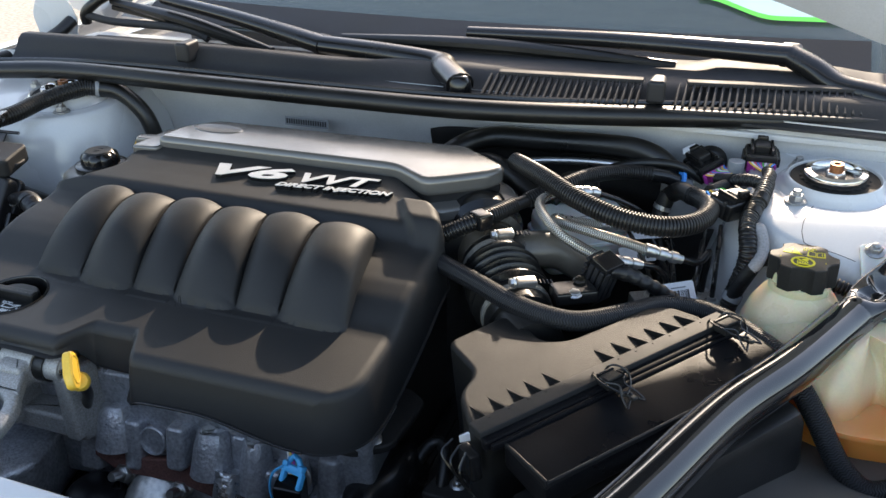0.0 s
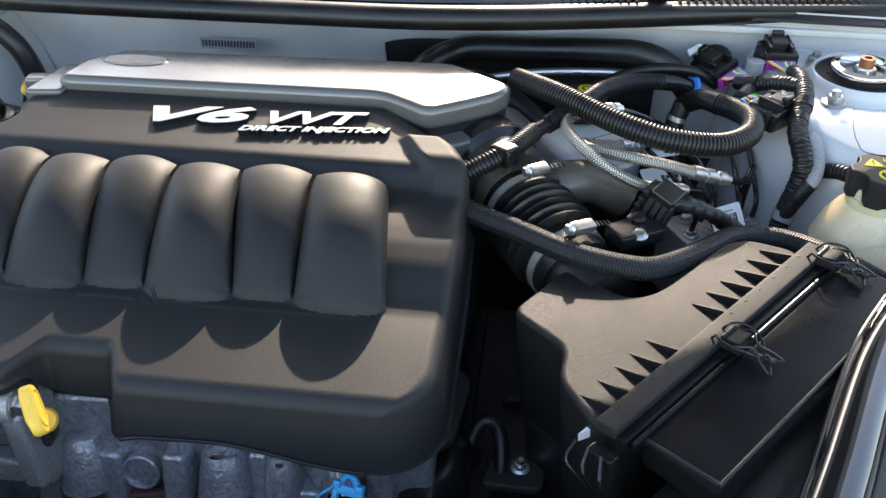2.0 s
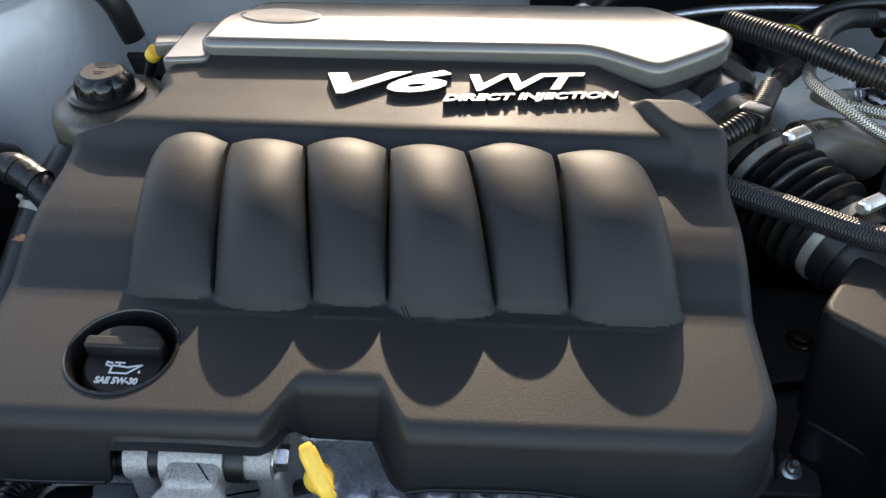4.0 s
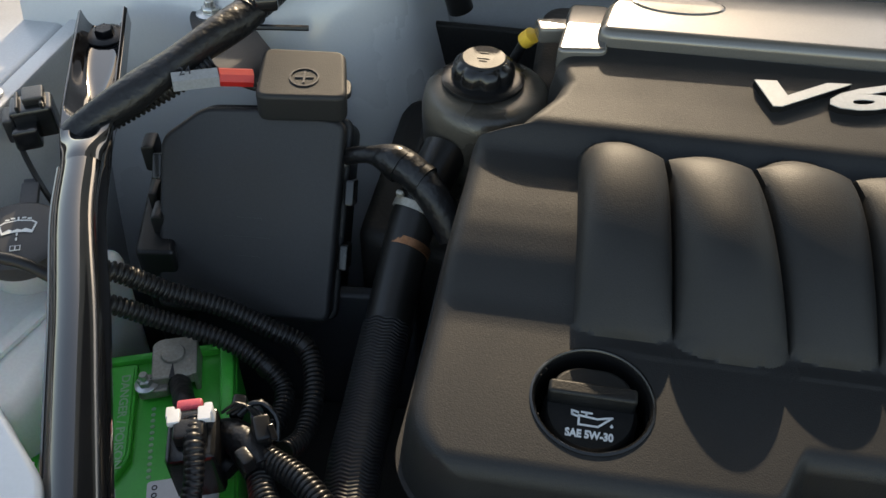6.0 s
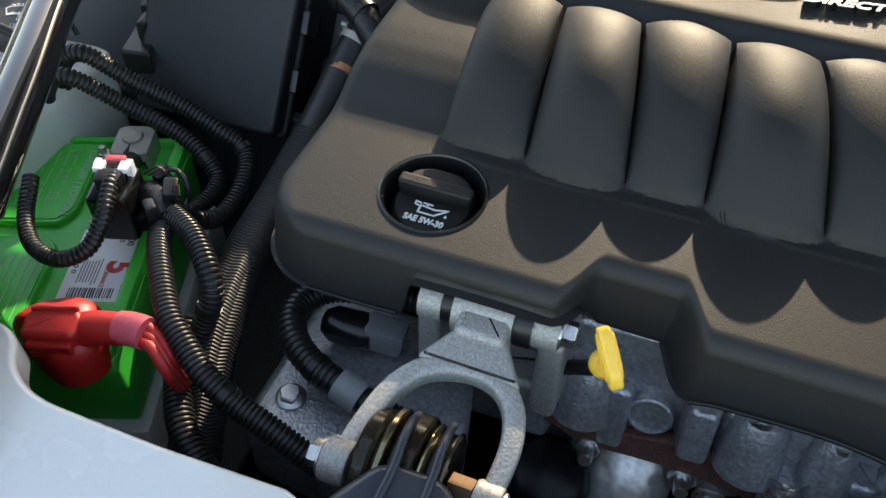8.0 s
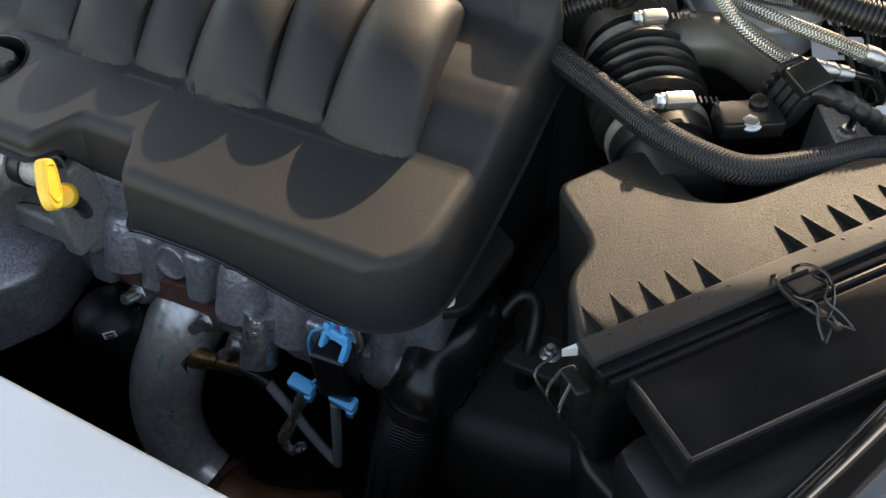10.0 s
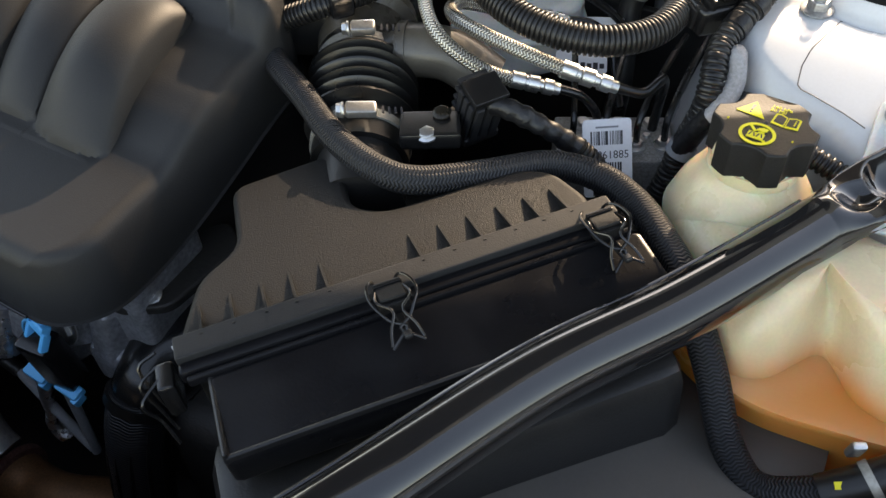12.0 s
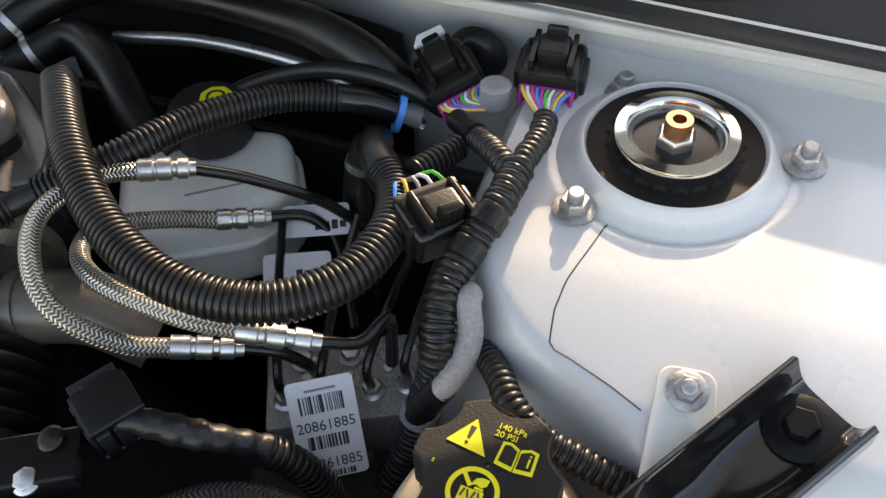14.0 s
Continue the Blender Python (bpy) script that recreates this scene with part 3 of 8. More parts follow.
sheet("glass_band", lambda u, v: on_glass(-1.12 + 1.38 * u, 0.005 + 0.085 * v, 0.002), 40, 3, COWL, body, "dark printed band along the glass's lower edge")
tube("glass_frame", [(-1.222, 1.405, 1.070), (-1.215, 1.400, 1.092), (-1.190, 1.405, 1.112), (-1.165, 1.42, 1.128), (-1.14, 1.46, 1.148)], 0.011, RUBBER, body, "black rubber frame at the glass's corner", n=10)
tube("glass_frame", [(-1.215, 1.400, 1.086), (-1.14, 1.395, 1.078), (-1.02, 1.392, 1.078), (-0.95, 1.392, 1.072), (-0.92, 1.392, 1.060)], 0.008, COWL, body, n=10)
part("hinge_plate", prism(rounded([(-0.040, -0.045), (0.028, -0.045), (0.036, 0.000), (0.012, 0.062), (-0.028, 0.070), (-0.050, 0.01)], 0.012), -0.004, 0.004, 0.002, axes((-1.262, 1.375, 1.082), (0.86, 0.5, 0), (0, 0, 1))), PAINT, body, "white painted bonnet hinge plate")
part("hinge_bolt", hexnut(pose(-1.245, 1.378, 1.066, 90, 0, 30), 0.009, 0.008, 0, 0.013), PAINT, body)
tube("corner_seal", [(-1.232, 1.375, 1.078), (-1.238, 1.33, 1.058), (-1.255, 1.26, 1.040), (-1.285, 1.19, 1.030)], 0.013, RUBBER, body, n=10)

# pillars, roof and the raised bonnet, whose rear edge lets the low sun in underneath
for side in (1, -1):
    cxp = -0.43
    a, b = Vector((cxp + side * 0.870, 1.62, 1.11)), Vector((cxp + side * 0.716, 2.24, 1.465))
    m = axes(a, b - a, Vector((side, 0, 0.3)))
    part("windscreen_pillar", prism(rounded([(-0.10, -0.035), (0.75, -0.035), (0.75, 0.085), (-0.10, 0.115)], 0.01), -0.03, 0.03, 0.012, m), PAINT, body, "white windscreen pillar")
sheet("roof", lambda u, v: (-0.43 + (2 * u - 1) * 0.66, 2.24 + 1.25 * v, 1.452 + 0.06 * math.sin(math.pi * min(1, v * 0.9)) - 0.05 * (2 * u - 1) ** 4), 24, 16, PAINT, body, "white car roof", thick=0.03)
sheet("rear_screen", lambda u, v: (-0.43 + (2 * u - 1) * (0.64 + 0.08 * v), 3.49 + 0.62 * v, 1.46 - 0.05 * (2 * u - 1) ** 4 - 0.40 * v), 16, 10, CABIN, body, "dark rear screen")
sheet("boot_lid", lambda u, v: (-0.43 + (2 * u - 1) * 0.80, 4.08 + 0.55 * v, 1.06 - 0.05 * v * v), 12, 8, PAINT, body, "white boot lid", thick=0.03)
part("tail_panel", box((1.66, 0.03, 0.80), 0.01, pose(-0.43, 4.63, 0.60)), PAINT, body)
for side in (1, -1):
    sheet("side_window", lambda u, v: (-0.43 + side * (0.83 - 0.18 * v), 1.75 + 0.50 * v + (2.35 - 1.10 * v) * u, 1.0 + 0.43 * v), 16, 8, CABIN, body, "dark side window")
    part("door_side", box((0.03, 2.50, 0.82), 0.01, pose(-0.43 + side * 0.95, 3.38, 0.58)), PAINT, body)
    sheet("waist", lambda u, v: (-0.43 + side * (0.80 + 0.155 * u), 1.9 + 2.7 * v, 1.02 - 0.04 * u * u), 6, 12, PAINT, body)


def bonnet_at(u, v):
    x = -1.20 + 1.54 * u
    edge = lerps(x, [(-1.20, 1.205), (-1.11, 1.235), (-0.96, 1.262), (-0.70, 1.282), (-0.43, 1.286), (-0.20, 1.284), (-0.05, 1.262), (0.09, 1.226), (0.25, 1.173), (0.34, 1.150)])
    curl = 0.02 * smoothstep(0.06, 0.0, v)
    return (x, 1.30 - 0.62 * v + 0.02 * (1 - (2 * u - 1) ** 2), edge + 0.80 * v + 0.06 * math.sin(math.pi * v) + curl * 0)


bonnet = sheet("bonnet", bonnet_at, 40, 30, DIRTY, body, "raised white bonnet seen from below", thick=0.022)

# unseen lining, added so the bonnet throws less light into the bay
LINING = material("dark_lining", (0.035, 0.035, 0.036), 0.9, grain=0.3, grain_size=200, stain=0.2, bump=0.3, bump_size=150)
sheet("bonnet_lining", lambda u, v: (lambda p: (p[0], p[1] - 0.010, p[2] - 0.034))(bonnet_at(0.10 + 0.80 * u, 0.12 + 0.80 * v)), 24, 20, LINING, body, "unseen dark lining added under the bonnet to dim the bay", thick=0.008)

# ---- scuttle panel, seal and wipers ----
def cowl_at(u, v):
    x = -1.22 + 1.72 * u
    hump = 0.005 * smoothstep(0.0, 0.04, x) * smoothstep(0.26, 0.20, x) * smoothstep(0.45, 0.7, v)
    left = 0.008 * smoothstep(-0.55, -0.85, x) * smoothstep(0.08, 0.16, v) - 0.050 * smoothstep(-0.48, -0.62, x) * smoothstep(0.24, 0.36, v)
    y = 1.225 + 0.21 * v + 0.015 * math.cos(2.4 * (x + 0.43)) - 0.03 * smoothstep(-0.4, -1.0, x) * (1 - v)
    return (x, y, 1.044 + 0.030 * smoothstep(0, 0.32 - 0.16 * smoothstep(-0.45, -0.6, x), v) + 0.008 * v + hump + left)


cowl = sheet("cowl_panel", cowl_at, 110, 24, COWL, body, "grey-black plastic scuttle panel under the windscreen", thick=0.004)
def vent_y(x):
    return lerps(x, [(-0.31, 1.186), (-0.06, 1.211), (0.05, 1.228), (0.26, 1.262)])


for x0, x1 in ((-0.305, -0.065), (-0.022, 0.26)):
    a, b = vent_y(x0), vent_y(x1)
    # near-black tray paints the shade between the slats
    part("vent_tray", prism(rounded([(x0, a), (x1, b), (x1 - 0.01, b + 0.060), (x0 + 0.03, a + 0.068)], 0.006), 1.036, 1.0475, 0.002), VOID, cowl)
    way = Vector((x1 - x0, b - a, 0))
    part("vent_edge", box((way.length - 0.02, 0.018, 0.007), 0.002, axes(((x0 + x1) / 2 + 0.006, (a + b) / 2 + 0.066, 1.0815), way, (-way.y, way.x, 0))), COWL, cowl)
    k = int((x1 - x0) / 0.0105)
    fin = box((0.0040, 0.060, 0.010), 0.0016, pose(0, 0, 0, 18), 1)
    mesh = bpy.data.meshes.new("slat")
    fin.to_mesh(mesh)
    fin.free()
    mesh.materials.append(COWL)
    for i in range(k + 1):
        o = new("slat", mesh)
        o.parent = cowl
        x = x0 + 0.006 + (x1 - x0 - 0.012) * i / k
        o.location = (x, vent_y(x) + 0.032, 1.0685)
    part("vent_rim", box((way.length + 0.01, 0.008, 0.008), 0.002, axes(((x0 + x1) / 2, (a + b) / 2 - 0.002, 1.056), way, (-way.y, way.x, 0))), FUSE, cowl)
for x, y in ((-0.847, 1.205), (-0.045, 1.222)):
    part("clip", prism(rounded([(x - 0.014, y), (x + 0.014, y), (x + 0.010, y + 0.045), (x - 0.010, y + 0.045)], 0.008), 1.062, 1.096, 0.006), FUSE, cowl)

seal = thing("cowl_seal", "black rubber weather seal along the scuttle's edge", "seal")
tube("strip", [(-1.30, 1.10, 1.035), (-1.14, 1.131, 1.045), (-1.02, 1.150, 1.047), (-0.787, 1.150, 1.046), (-0.526, 1.156, 1.045), (-0.337, 1.162, 1.045),
               (-0.168, 1.189, 1.045), (0.072, 1.246, 1.046), (0.272, 1.283, 1.046), (0.48, 1.30, 1.045)], 0.0180, RUBBER, seal, n=16, step=0.012, squash=0.85)
tube("lip", [(-1.28, 1.112, 1.055), (-1.0, 1.164, 1.062), (-0.526, 1.172, 1.060), (-0.337, 1.180, 1.060),
             (-0.168, 1.207, 1.060), (0.072, 1.262, 1.061), (0.30, 1.300, 1.060)], 0.0045, SMOOTH, seal, n=8, step=0.014)


def wiper(name, pivot, bend, hinge, tip, blade):
    w = thing(name, "black wiper arm with its rubber blade resting on the glass", "wiper", "windscreen wipers")
    p, b, h, t = (Vector(q) for q in (pivot, bend, hinge, tip))
    part("pivot_cap", lathe([(0.0, 0.022), (0.012, 0.020), (0.018, 0.012), (0.019, 0.0), (0.019, -0.03)], up(*p), 20), SMOOTH, w)
    tube("arm", [p + Vector((0, 0, 0.006)), p.lerp(b, 0.6) + Vector((0, 0, 0.004)), b, b.lerp(h, 0.5) + Vector((0, 0, 0.002)), h], lambda f: 0.0235 - 0.002 * f, SMOOTH, w, n=14, squash=0.8)
    way = (t - h).normalized()
    part("hinge", box((0.034, 0.036, 0.028), 0.008, axes(h, way, (0, 1, 0.4)), 3), PLASTIC, w)
    tube("rod", [h, h.lerp(t, 0.5) + Vector((0, 0, 0.004)), t], lambda f: 0.0225 - 0.009 * f, SMOOTH, w, n=14, squash=0.75)
    for f in (0.45, 0.58, 0.71):
        part("slot", box((0.035, 0.008, 0.004), 0.001, axes(h.lerp(t, f) + Vector((0, -0.004, 0.0165 - 0.007 * f)), way, (0, 1, 0.4))), MANIFOLD, w)
    a, c = Vector(blade[0]), Vector(blade[1])
    tube("blade_frame", [a, a.lerp(c, 0.5) + Vector((0, -0.004, 0.008)), c], lambda f: 0.008 + 0.007 * math.sin(math.pi * f), PLASTIC, w, n=10, squash=0.8)
    tube("blade", [a + Vector((0, 0.002, -0.012)), a.lerp(c, 0.5) + Vector((0, 0.0, -0.004)), c + Vector((0, 0.002, -0.012))], 0.007, RUBBER, w, n=6)
    return w


wiper("wiper", (-0.345, 1.225, 1.058), (-0.420, 1.325, 1.070), (-0.640, 1.338, 1.080), (-1.02, 1.405, 1.128), ((-1.165, 1.425, 1.112), (-0.769, 1.375, 1.052)))
wiper("wiper", (0.330, 1.290, 1.058), (0.205, 1.345, 1.080), (0.135, 1.396, 1.108), (-0.39, 1.405, 1.106), ((-0.62, 1.375, 1.088), (-0.033, 1.392, 1.080)))

# ---- engine: cover and intake ----
TOP = (-0.750, -0.684, -0.618, -0.545, -0.478, -0.402, -0.326)
LOW = (-0.741, -0.671, -0.592, -0.533, -0.448, -0.391, -0.304)
CAP = (-0.7245, 0.6590)
PROFILE = [(0.59, 0.9150), (0.66, 0.9200), (0.712, 0.9235), (0.727, 0.9275), (0.744, 0.9370), (0.762, 0.9460), (0.784, 0.9530), (0.806, 0.9570), (0.842, 0.9615),
           (0.862, 0.9670), (0.871, 0.9800), (0.879, 0.9858), (0.92, 0.9885), (0.957, 0.9925), (0.985, 0.9970)]


def cover_base(x, y):
    """The cover's skin without the runner humps."""
    return sum(lerps(y + d, PROFILE) for d in (-0.005, -0.0025, 0.0, 0.0025, 0.005)) / 5


def corner_step(x, y):
    """The raised plate at the cover's upper corner, with its steep slanting edge."""
    side = lerps(y, [(0.852, -0.284), (0.866, -0.288), (0.886, -0.305), (0.905, -0.316), (0.926, -0.329), (0.99, -0.338)])
    return 0.0105 * smoothstep(side - 0.002, side + 0.008, x) * smoothstep(0.852, 0.868, y) * smoothstep(0.932, 0.918, y)


BIG = [(0.7035, 0.9235), (0.7045, 0.9290), (0.712, 0.9400), (0.722, 0.9520), (0.738, 0.9680), (0.756, 0.9800), (0.776, 0.9880), (0.798, 0.9920), (0.822, 0.9930), (0.842, 0.9900), (0.855, 0.9840), (0.864, 0.9760), (0.869, 0.9650)]
SMALL = [(0.7125, 0.9235), (0.7135, 0.9290), (0.722, 0.9400), (0.735, 0.9530), (0.752, 0.9660), (0.770, 0.9760), (0.790, 0.9840), (0.812, 0.9895), (0.835, 0.9915), (0.852, 0.9885), (0.864, 0.9825), (0.873, 0.9750), (0.878, 0.9650)]
VALLEY = [(0.7170, 0.9235), (0.7180, 0.9270), (0.735, 0.9370), (0.755, 0.9480), (0.775, 0.9580), (0.800, 0.9690), (0.825, 0.9760), (0.845, 0.9785), (0.854, 0.9780), (0.858, 0.9650)]


def soft(y, table):
    """Smooth value from (y, value) pairs: a cubic through them."""
    if y <= table[0][0] or y >= table[-1][0]:
        return lerps(y, table)
    i = max(k for k in range(len(table) - 1) if table[k][0] <= y)
    (a, p), (b, q) = table[i], table[i + 1]

    def slope(k):
        lo, hi = table[max(0, k - 1)], table[min(len(table) - 1, k + 1)]
        return (hi[1] - lo[1]) / (hi[0] - lo[0])

    t, d = (y - a) / (b - a), b - a
    return (2 * t ** 3 - 3 * t * t + 1) * p + (t ** 3 - 2 * t * t + t) * d * slope(i) + (3 * t * t - 2 * t ** 3) * q + (t ** 3 - t * t) * d * slope(i + 1)


def cover_height(x, y):
    best = cover_base(x, y) + corner_step(x, y)
    for i in range(6):
        f = (y - 0.716) / 0.137
        a, b = LOW[i] + (TOP[i] - LOW[i]) * f, LOW[i + 1] + (TOP[i + 1] - LOW[i + 1]) * f
        u = (2 * x - a - b) / (b - a)
        if abs(u) >= 1 or not 0.70 < y < 0.882:
            continue
        w = math.sqrt(1 - u * u)
        table = BIG if i % 2 else SMALL
        k = smoothstep(0.76, 0.83, y)
        crest = soft(y - (0.717 - table[0][0]) * (1 - w) * (1 - k) + (table[-1][0] - 0.856) * (1 - w) * k, table)
        if i == 0 and u < 0 or i == 5 and u > 0:
            low, w = min(cover_base(x, y) - 0.002, crest), w ** 0.55
        else:
            low = soft(y, VALLEY)
        best = max(best, low + max(0.0, crest - low) * w)
    return best


def front_y(x):
    """The cover's front edge in plan, with the hollow over the dipstick."""
    hollow = smoothstep(-0.612, -0.586, x) * smoothstep(-0.506, -0.534, x)
    return 0.598 + 0.012 * (x + 0.5) + 0.038 * hollow


def cover_left(y):
    r = 0.050
    k = max(0.0, r - (y - 0.594))
    return lerps(y, [(0.62, -0.846), (0.70, -0.844), (0.80, -0.840), (0.868, -0.836), (0.877, -0.802), (0.914, -0.778), (0.935, -0.771), (0.955, -0.779), (0.985, -0.774)]) + r - math.sqrt(max(0, r * r - k * k))


def cover_right(y):
    r = 0.050
    k = max(0.0, r - (y - 0.600))
    return lerps(y, [(0.62, -0.2465), (0.80, -0.2465), (0.88, -0.250), (0.905, -0.262), (0.945, -0.297), (0.985, -0.345)]) - r + math.sqrt(max(0, r * r - k * k))


NV, BACK = 190, 0.985
SPLIT = [30] + [32] * 6 + [34]
NU = sum(SPLIT)


def cover_plan(i, j):
    """Plan point of the cover's grid, whose columns follow the valleys between the humps."""
    guess = -0.846 + 0.600 * i / NU
    for _ in range(3):
        y = front_y(guess) + (BACK - front_y(guess)) * (j / NV) ** 1.5
        f = min(1.4, max(-0.5, (y - 0.716) / 0.137))
        knots = [cover_left(y)] + [a + (b - a) * f for a, b in zip(LOW, TOP)] + [cover_right(y)]
        knots[1], knots[-2] = max(knots[1], knots[0] + 0.02), min(knots[-2], knots[-1] - 0.02)
        k, n = i, 0
        while k > SPLIT[n]:
            k -= SPLIT[n]
            n += 1
        guess = knots[n] + (knots[n + 1] - knots[n]) * k / SPLIT[n]
    return guess, y


def rim_height(x):
    z = 0.859 + 0.007 * smoothstep(-0.52, -0.49, x) - 0.015 * smoothstep(-0.43, -0.31, x)
    z += 0.038 * smoothstep(-0.722, -0.712, x) * smoothstep(-0.590, -0.602, x)
    z += 0.012 * smoothstep(-0.604, -0.590, x) * smoothstep(-0.51, -0.54, x)
    return z + 0.002 * math.sin(26 * x)


cover = thing("engine_cover", "black textured plastic engine cover with six sculpted runner humps", "engine cover")
verts, faces = [], []
for j in range(NV + 1):
    for i in range(NU + 1):
        x, y = cover_plan(i, j)
        z = cover_height(x, y)
        d = min(x - cover_left(y), cover_right(y) - x, y - front_y(x))
        r = 0.0145
        if d < r:
            z -= r * (1 - math.sqrt(max(0, 1 - (1 - max(0, d) / r) ** 2)))
        far = Vector((x - CAP[0], y - CAP[1]))
        if 0.0378 < far.length < 0.0412:
            x, y = CAP[0] + far.x * 0.0395 / far.length, CAP[1] + far.y * 0.0395 / far.length
        verts.append((x, y, z))
w = NU + 1
faces = [(j * w + i, j * w + i + 1, (j + 1) * w + i + 1, (j + 1) * w + i) for j in range(NV) for i in range(NU)]
faces = [f for f in faces if max(math.hypot(verts[k][0] - CAP[0], verts[k][1] - CAP[1]) for k in f) > 0.0399]
rim = [j * w for j in range(NV, 0, -1)] + list(range(w)) + [j * w + NU for j in range(1, NV + 1)]
for level, (out, drop) in enumerate(((0.002, 0.5), (0.006, 1.0), (0.0095, 1.0))):
    start = len(verts)
    for k, a in enumerate(rim):
        x, y, z = verts[a]
        px, py, _ = verts[rim[max(0, k - 1)]]
        qx, qy, _ = verts[rim[min(len(rim) - 1, k + 1)]]
        n = Vector((qy - py, px - qx))
        n = n.normalized() if n.length else Vector((0, -1))
        low = rim_height(x) + 0.05 * smoothstep(0.66, 0.90, y)
        verts.append((x + n.x * out, y + n.y * out, max(low, z - 0.010) if level == 0 else low))
    prev = rim if level == 0 else list(range(start - len(rim), start))
    faces += [(prev[k], start + k, start + k + 1, prev[k + 1]) for k in range(len(rim) - 1)]
raw("shell", verts, faces, COVER, cover)
for x0, x1 in ((-0.80, -0.725), (-0.508, -0.300)):
    tube("rim_bead", [(x0 + (x1 - x0) * k / 24, front_y(x0 + (x1 - x0) * k / 24) - 0.0095, rim_height(x0 + (x1 - x0) * k / 24) + 0.0005) for k in range(25)], 0.0014, SMOOTH, cover, n=8)
del verts, faces

part("cap_well", lathe([(0.0380, -0.045), (0.0378, -0.006), (0.0386, -0.0005), (0.0402, 0.0010), (0.0418, 0.0002), (0.0424, -0.003)], up(CAP[0], CAP[1], 0.9205, (0, -0.065, 1)), 64, None, 0, 0.0, False), SMOOTH, cover)
part("well_floor", lathe([(0.0, -0.040), (0.038, -0.040)], up(CAP[0], CAP[1], 0.9205), 40), SMOOTH, cover)


def on_panel(x, y, lift=0.0):
    """A pose on the sloping letter panel, x along the car's width."""
    z = cover_base(x, y) + lift
    zx, zy = cover_base(x + 0.02, y) + lift, cover_base(x, y + 0.012) + lift
    return axes((x, y, z), (0.02, 0.002, zx - z), (0, 0.012, zy - z))


for word, size, x, y, bold, wide in (("V6", 0.0440, -0.630, 0.9185, 0.0014, 0.117), ("VVT", 0.0350, -0.487, 0.9300, 0.0009, 0.110), ("DIRECT INJECTION", 0.0135, -0.502, 0.9125, 0.0004, 0.163)):
    lettering("letters", word, size, on_panel(x, y, 0.003), SMOOTH, cover, 0.003, 0.32, bold, wide)
    lettering("letter_face", word, size, on_panel(x, y, 0.0064), GREYLETTER, cover, 0.0004, 0.32, bold, wide)

cap = thing("oil_filler_cap", "round black oil filler cap with white oil can symbol", "oil cap")
mc = up(CAP[0], CAP[1], 0.8895, (0, -0.06, 1))
part("base", lathe([(0.0, 0.020), (0.0285, 0.020), (0.0318, 0.0165), (0.0325, 0.0), (0.0, 0.0)], mc, 56), CAPM, cap)
part("grip", prism(rounded([(-0.0295, 0.002), (0.0295, 0.002), (0.0295, 0.013), (-0.0295, 0.013)], 0.003), 0.018, 0.034, 0.0025, mc, 3), CAPM, cap)
part("back_step", prism(rounded([(-0.028, 0.012), (0.028, 0.012), (0.023, 0.022), (0.012, 0.0285), (-0.012, 0.0285), (-0.023, 0.022)], 0.006), 0.018, 0.029, 0.003, mc, 3), CAPM, cap)
icon = mc @ pose(0, 0.0012, 0.0206) @ Matrix.Diagonal((1.22, 1.08, 1, 1))
can = [(-0.0060, -0.0125), (0.0045, -0.0125), (0.0120, -0.0050), (0.0085, -0.0058), (0.0040, -0.0072), (-0.0060, -0.0060), (-0.0060, -0.0125)]
for path in (can, [(-0.0060, -0.0070), (-0.0098, -0.0058), (-0.0100, -0.0030), (-0.0066, -0.0040)], [(-0.0020, -0.0064), (-0.0020, -0.0036)], [(-0.0046, -0.0034), (0.0008, -0.0036)]):
    for p, q in zip(path, path[1:]):
        d = Vector((q[0] - p[0], q[1] - p[1], 0))
        part("symbol_line", box((d.length + 0.0010, 0.0012, 0.0005), 0, icon @ axes(((p[0] + q[0]) / 2, (p[1] + q[1]) / 2, 0.0002), d, (-d.y, d.x, 0))), WHITE_INK, cap)
part("symbol_drop", prism([(0.0118, -0.0092), (0.0108, -0.0112), (0.0118, -0.0122), (0.0128, -0.0112)], 0, 0.0005, 0, icon), WHITE_INK, cap)
lettering("marking", "SAE 5W-30", 0.0074, icon @ pose(0, -0.0212, 0), WHITE_INK, cap, 0.0003, 0, 0.0003, 0.026, "CENTER")

inlet = thing("intake_manifold", "satin dark grey plastic intake manifold gleaming in the sun", "intake manifold")
outline = [(-0.747, 0.984), (-0.362, 0.993), (-0.333, 0.974), (-0.303, 0.953), (-0.266, 0.979), (-0.226, 1.010), (-0.214, 1.040), (-0.290, 1.100), (-0.700, 1.086), (-0.738, 1.045)]
part("lid", prism(rounded(outline, 0.016), 0.985, 1.0125, 0.009, None, 4), MANIFOLD, inlet)
part("lid_foot", prism(rounded([((x + 0.47) * 0.985 - 0.47, (y - 1.03) * 0.95 + 1.03) for x, y in outline], 0.016), 0.965, 0.990, 0.003), PLASTIC, inlet)
part("flange", prism(rounded([(-0.36, 0.980), (-0.300, 0.944), (-0.277, 0.944), (-0.186, 1.016), (-0.206, 1.055), (-0.290, 1.112), (-0.36, 1.10)], 0.014), 0.955, 0.9765, 0.006, None, 3), MANIFOLD, inlet)
part("end_plate", prism(rounded([(-0.779, 0.966), (-0.735, 0.972), (-0.735, 1.056), (-0.772, 1.054)], 0.008), 0.975, 1.0005, 0.004), MANIFOLD, inlet)
part("plenum", prism(rounded(outline, 0.02), 0.84, 0.972, 0.004, None, 2), PLASTIC, inlet)
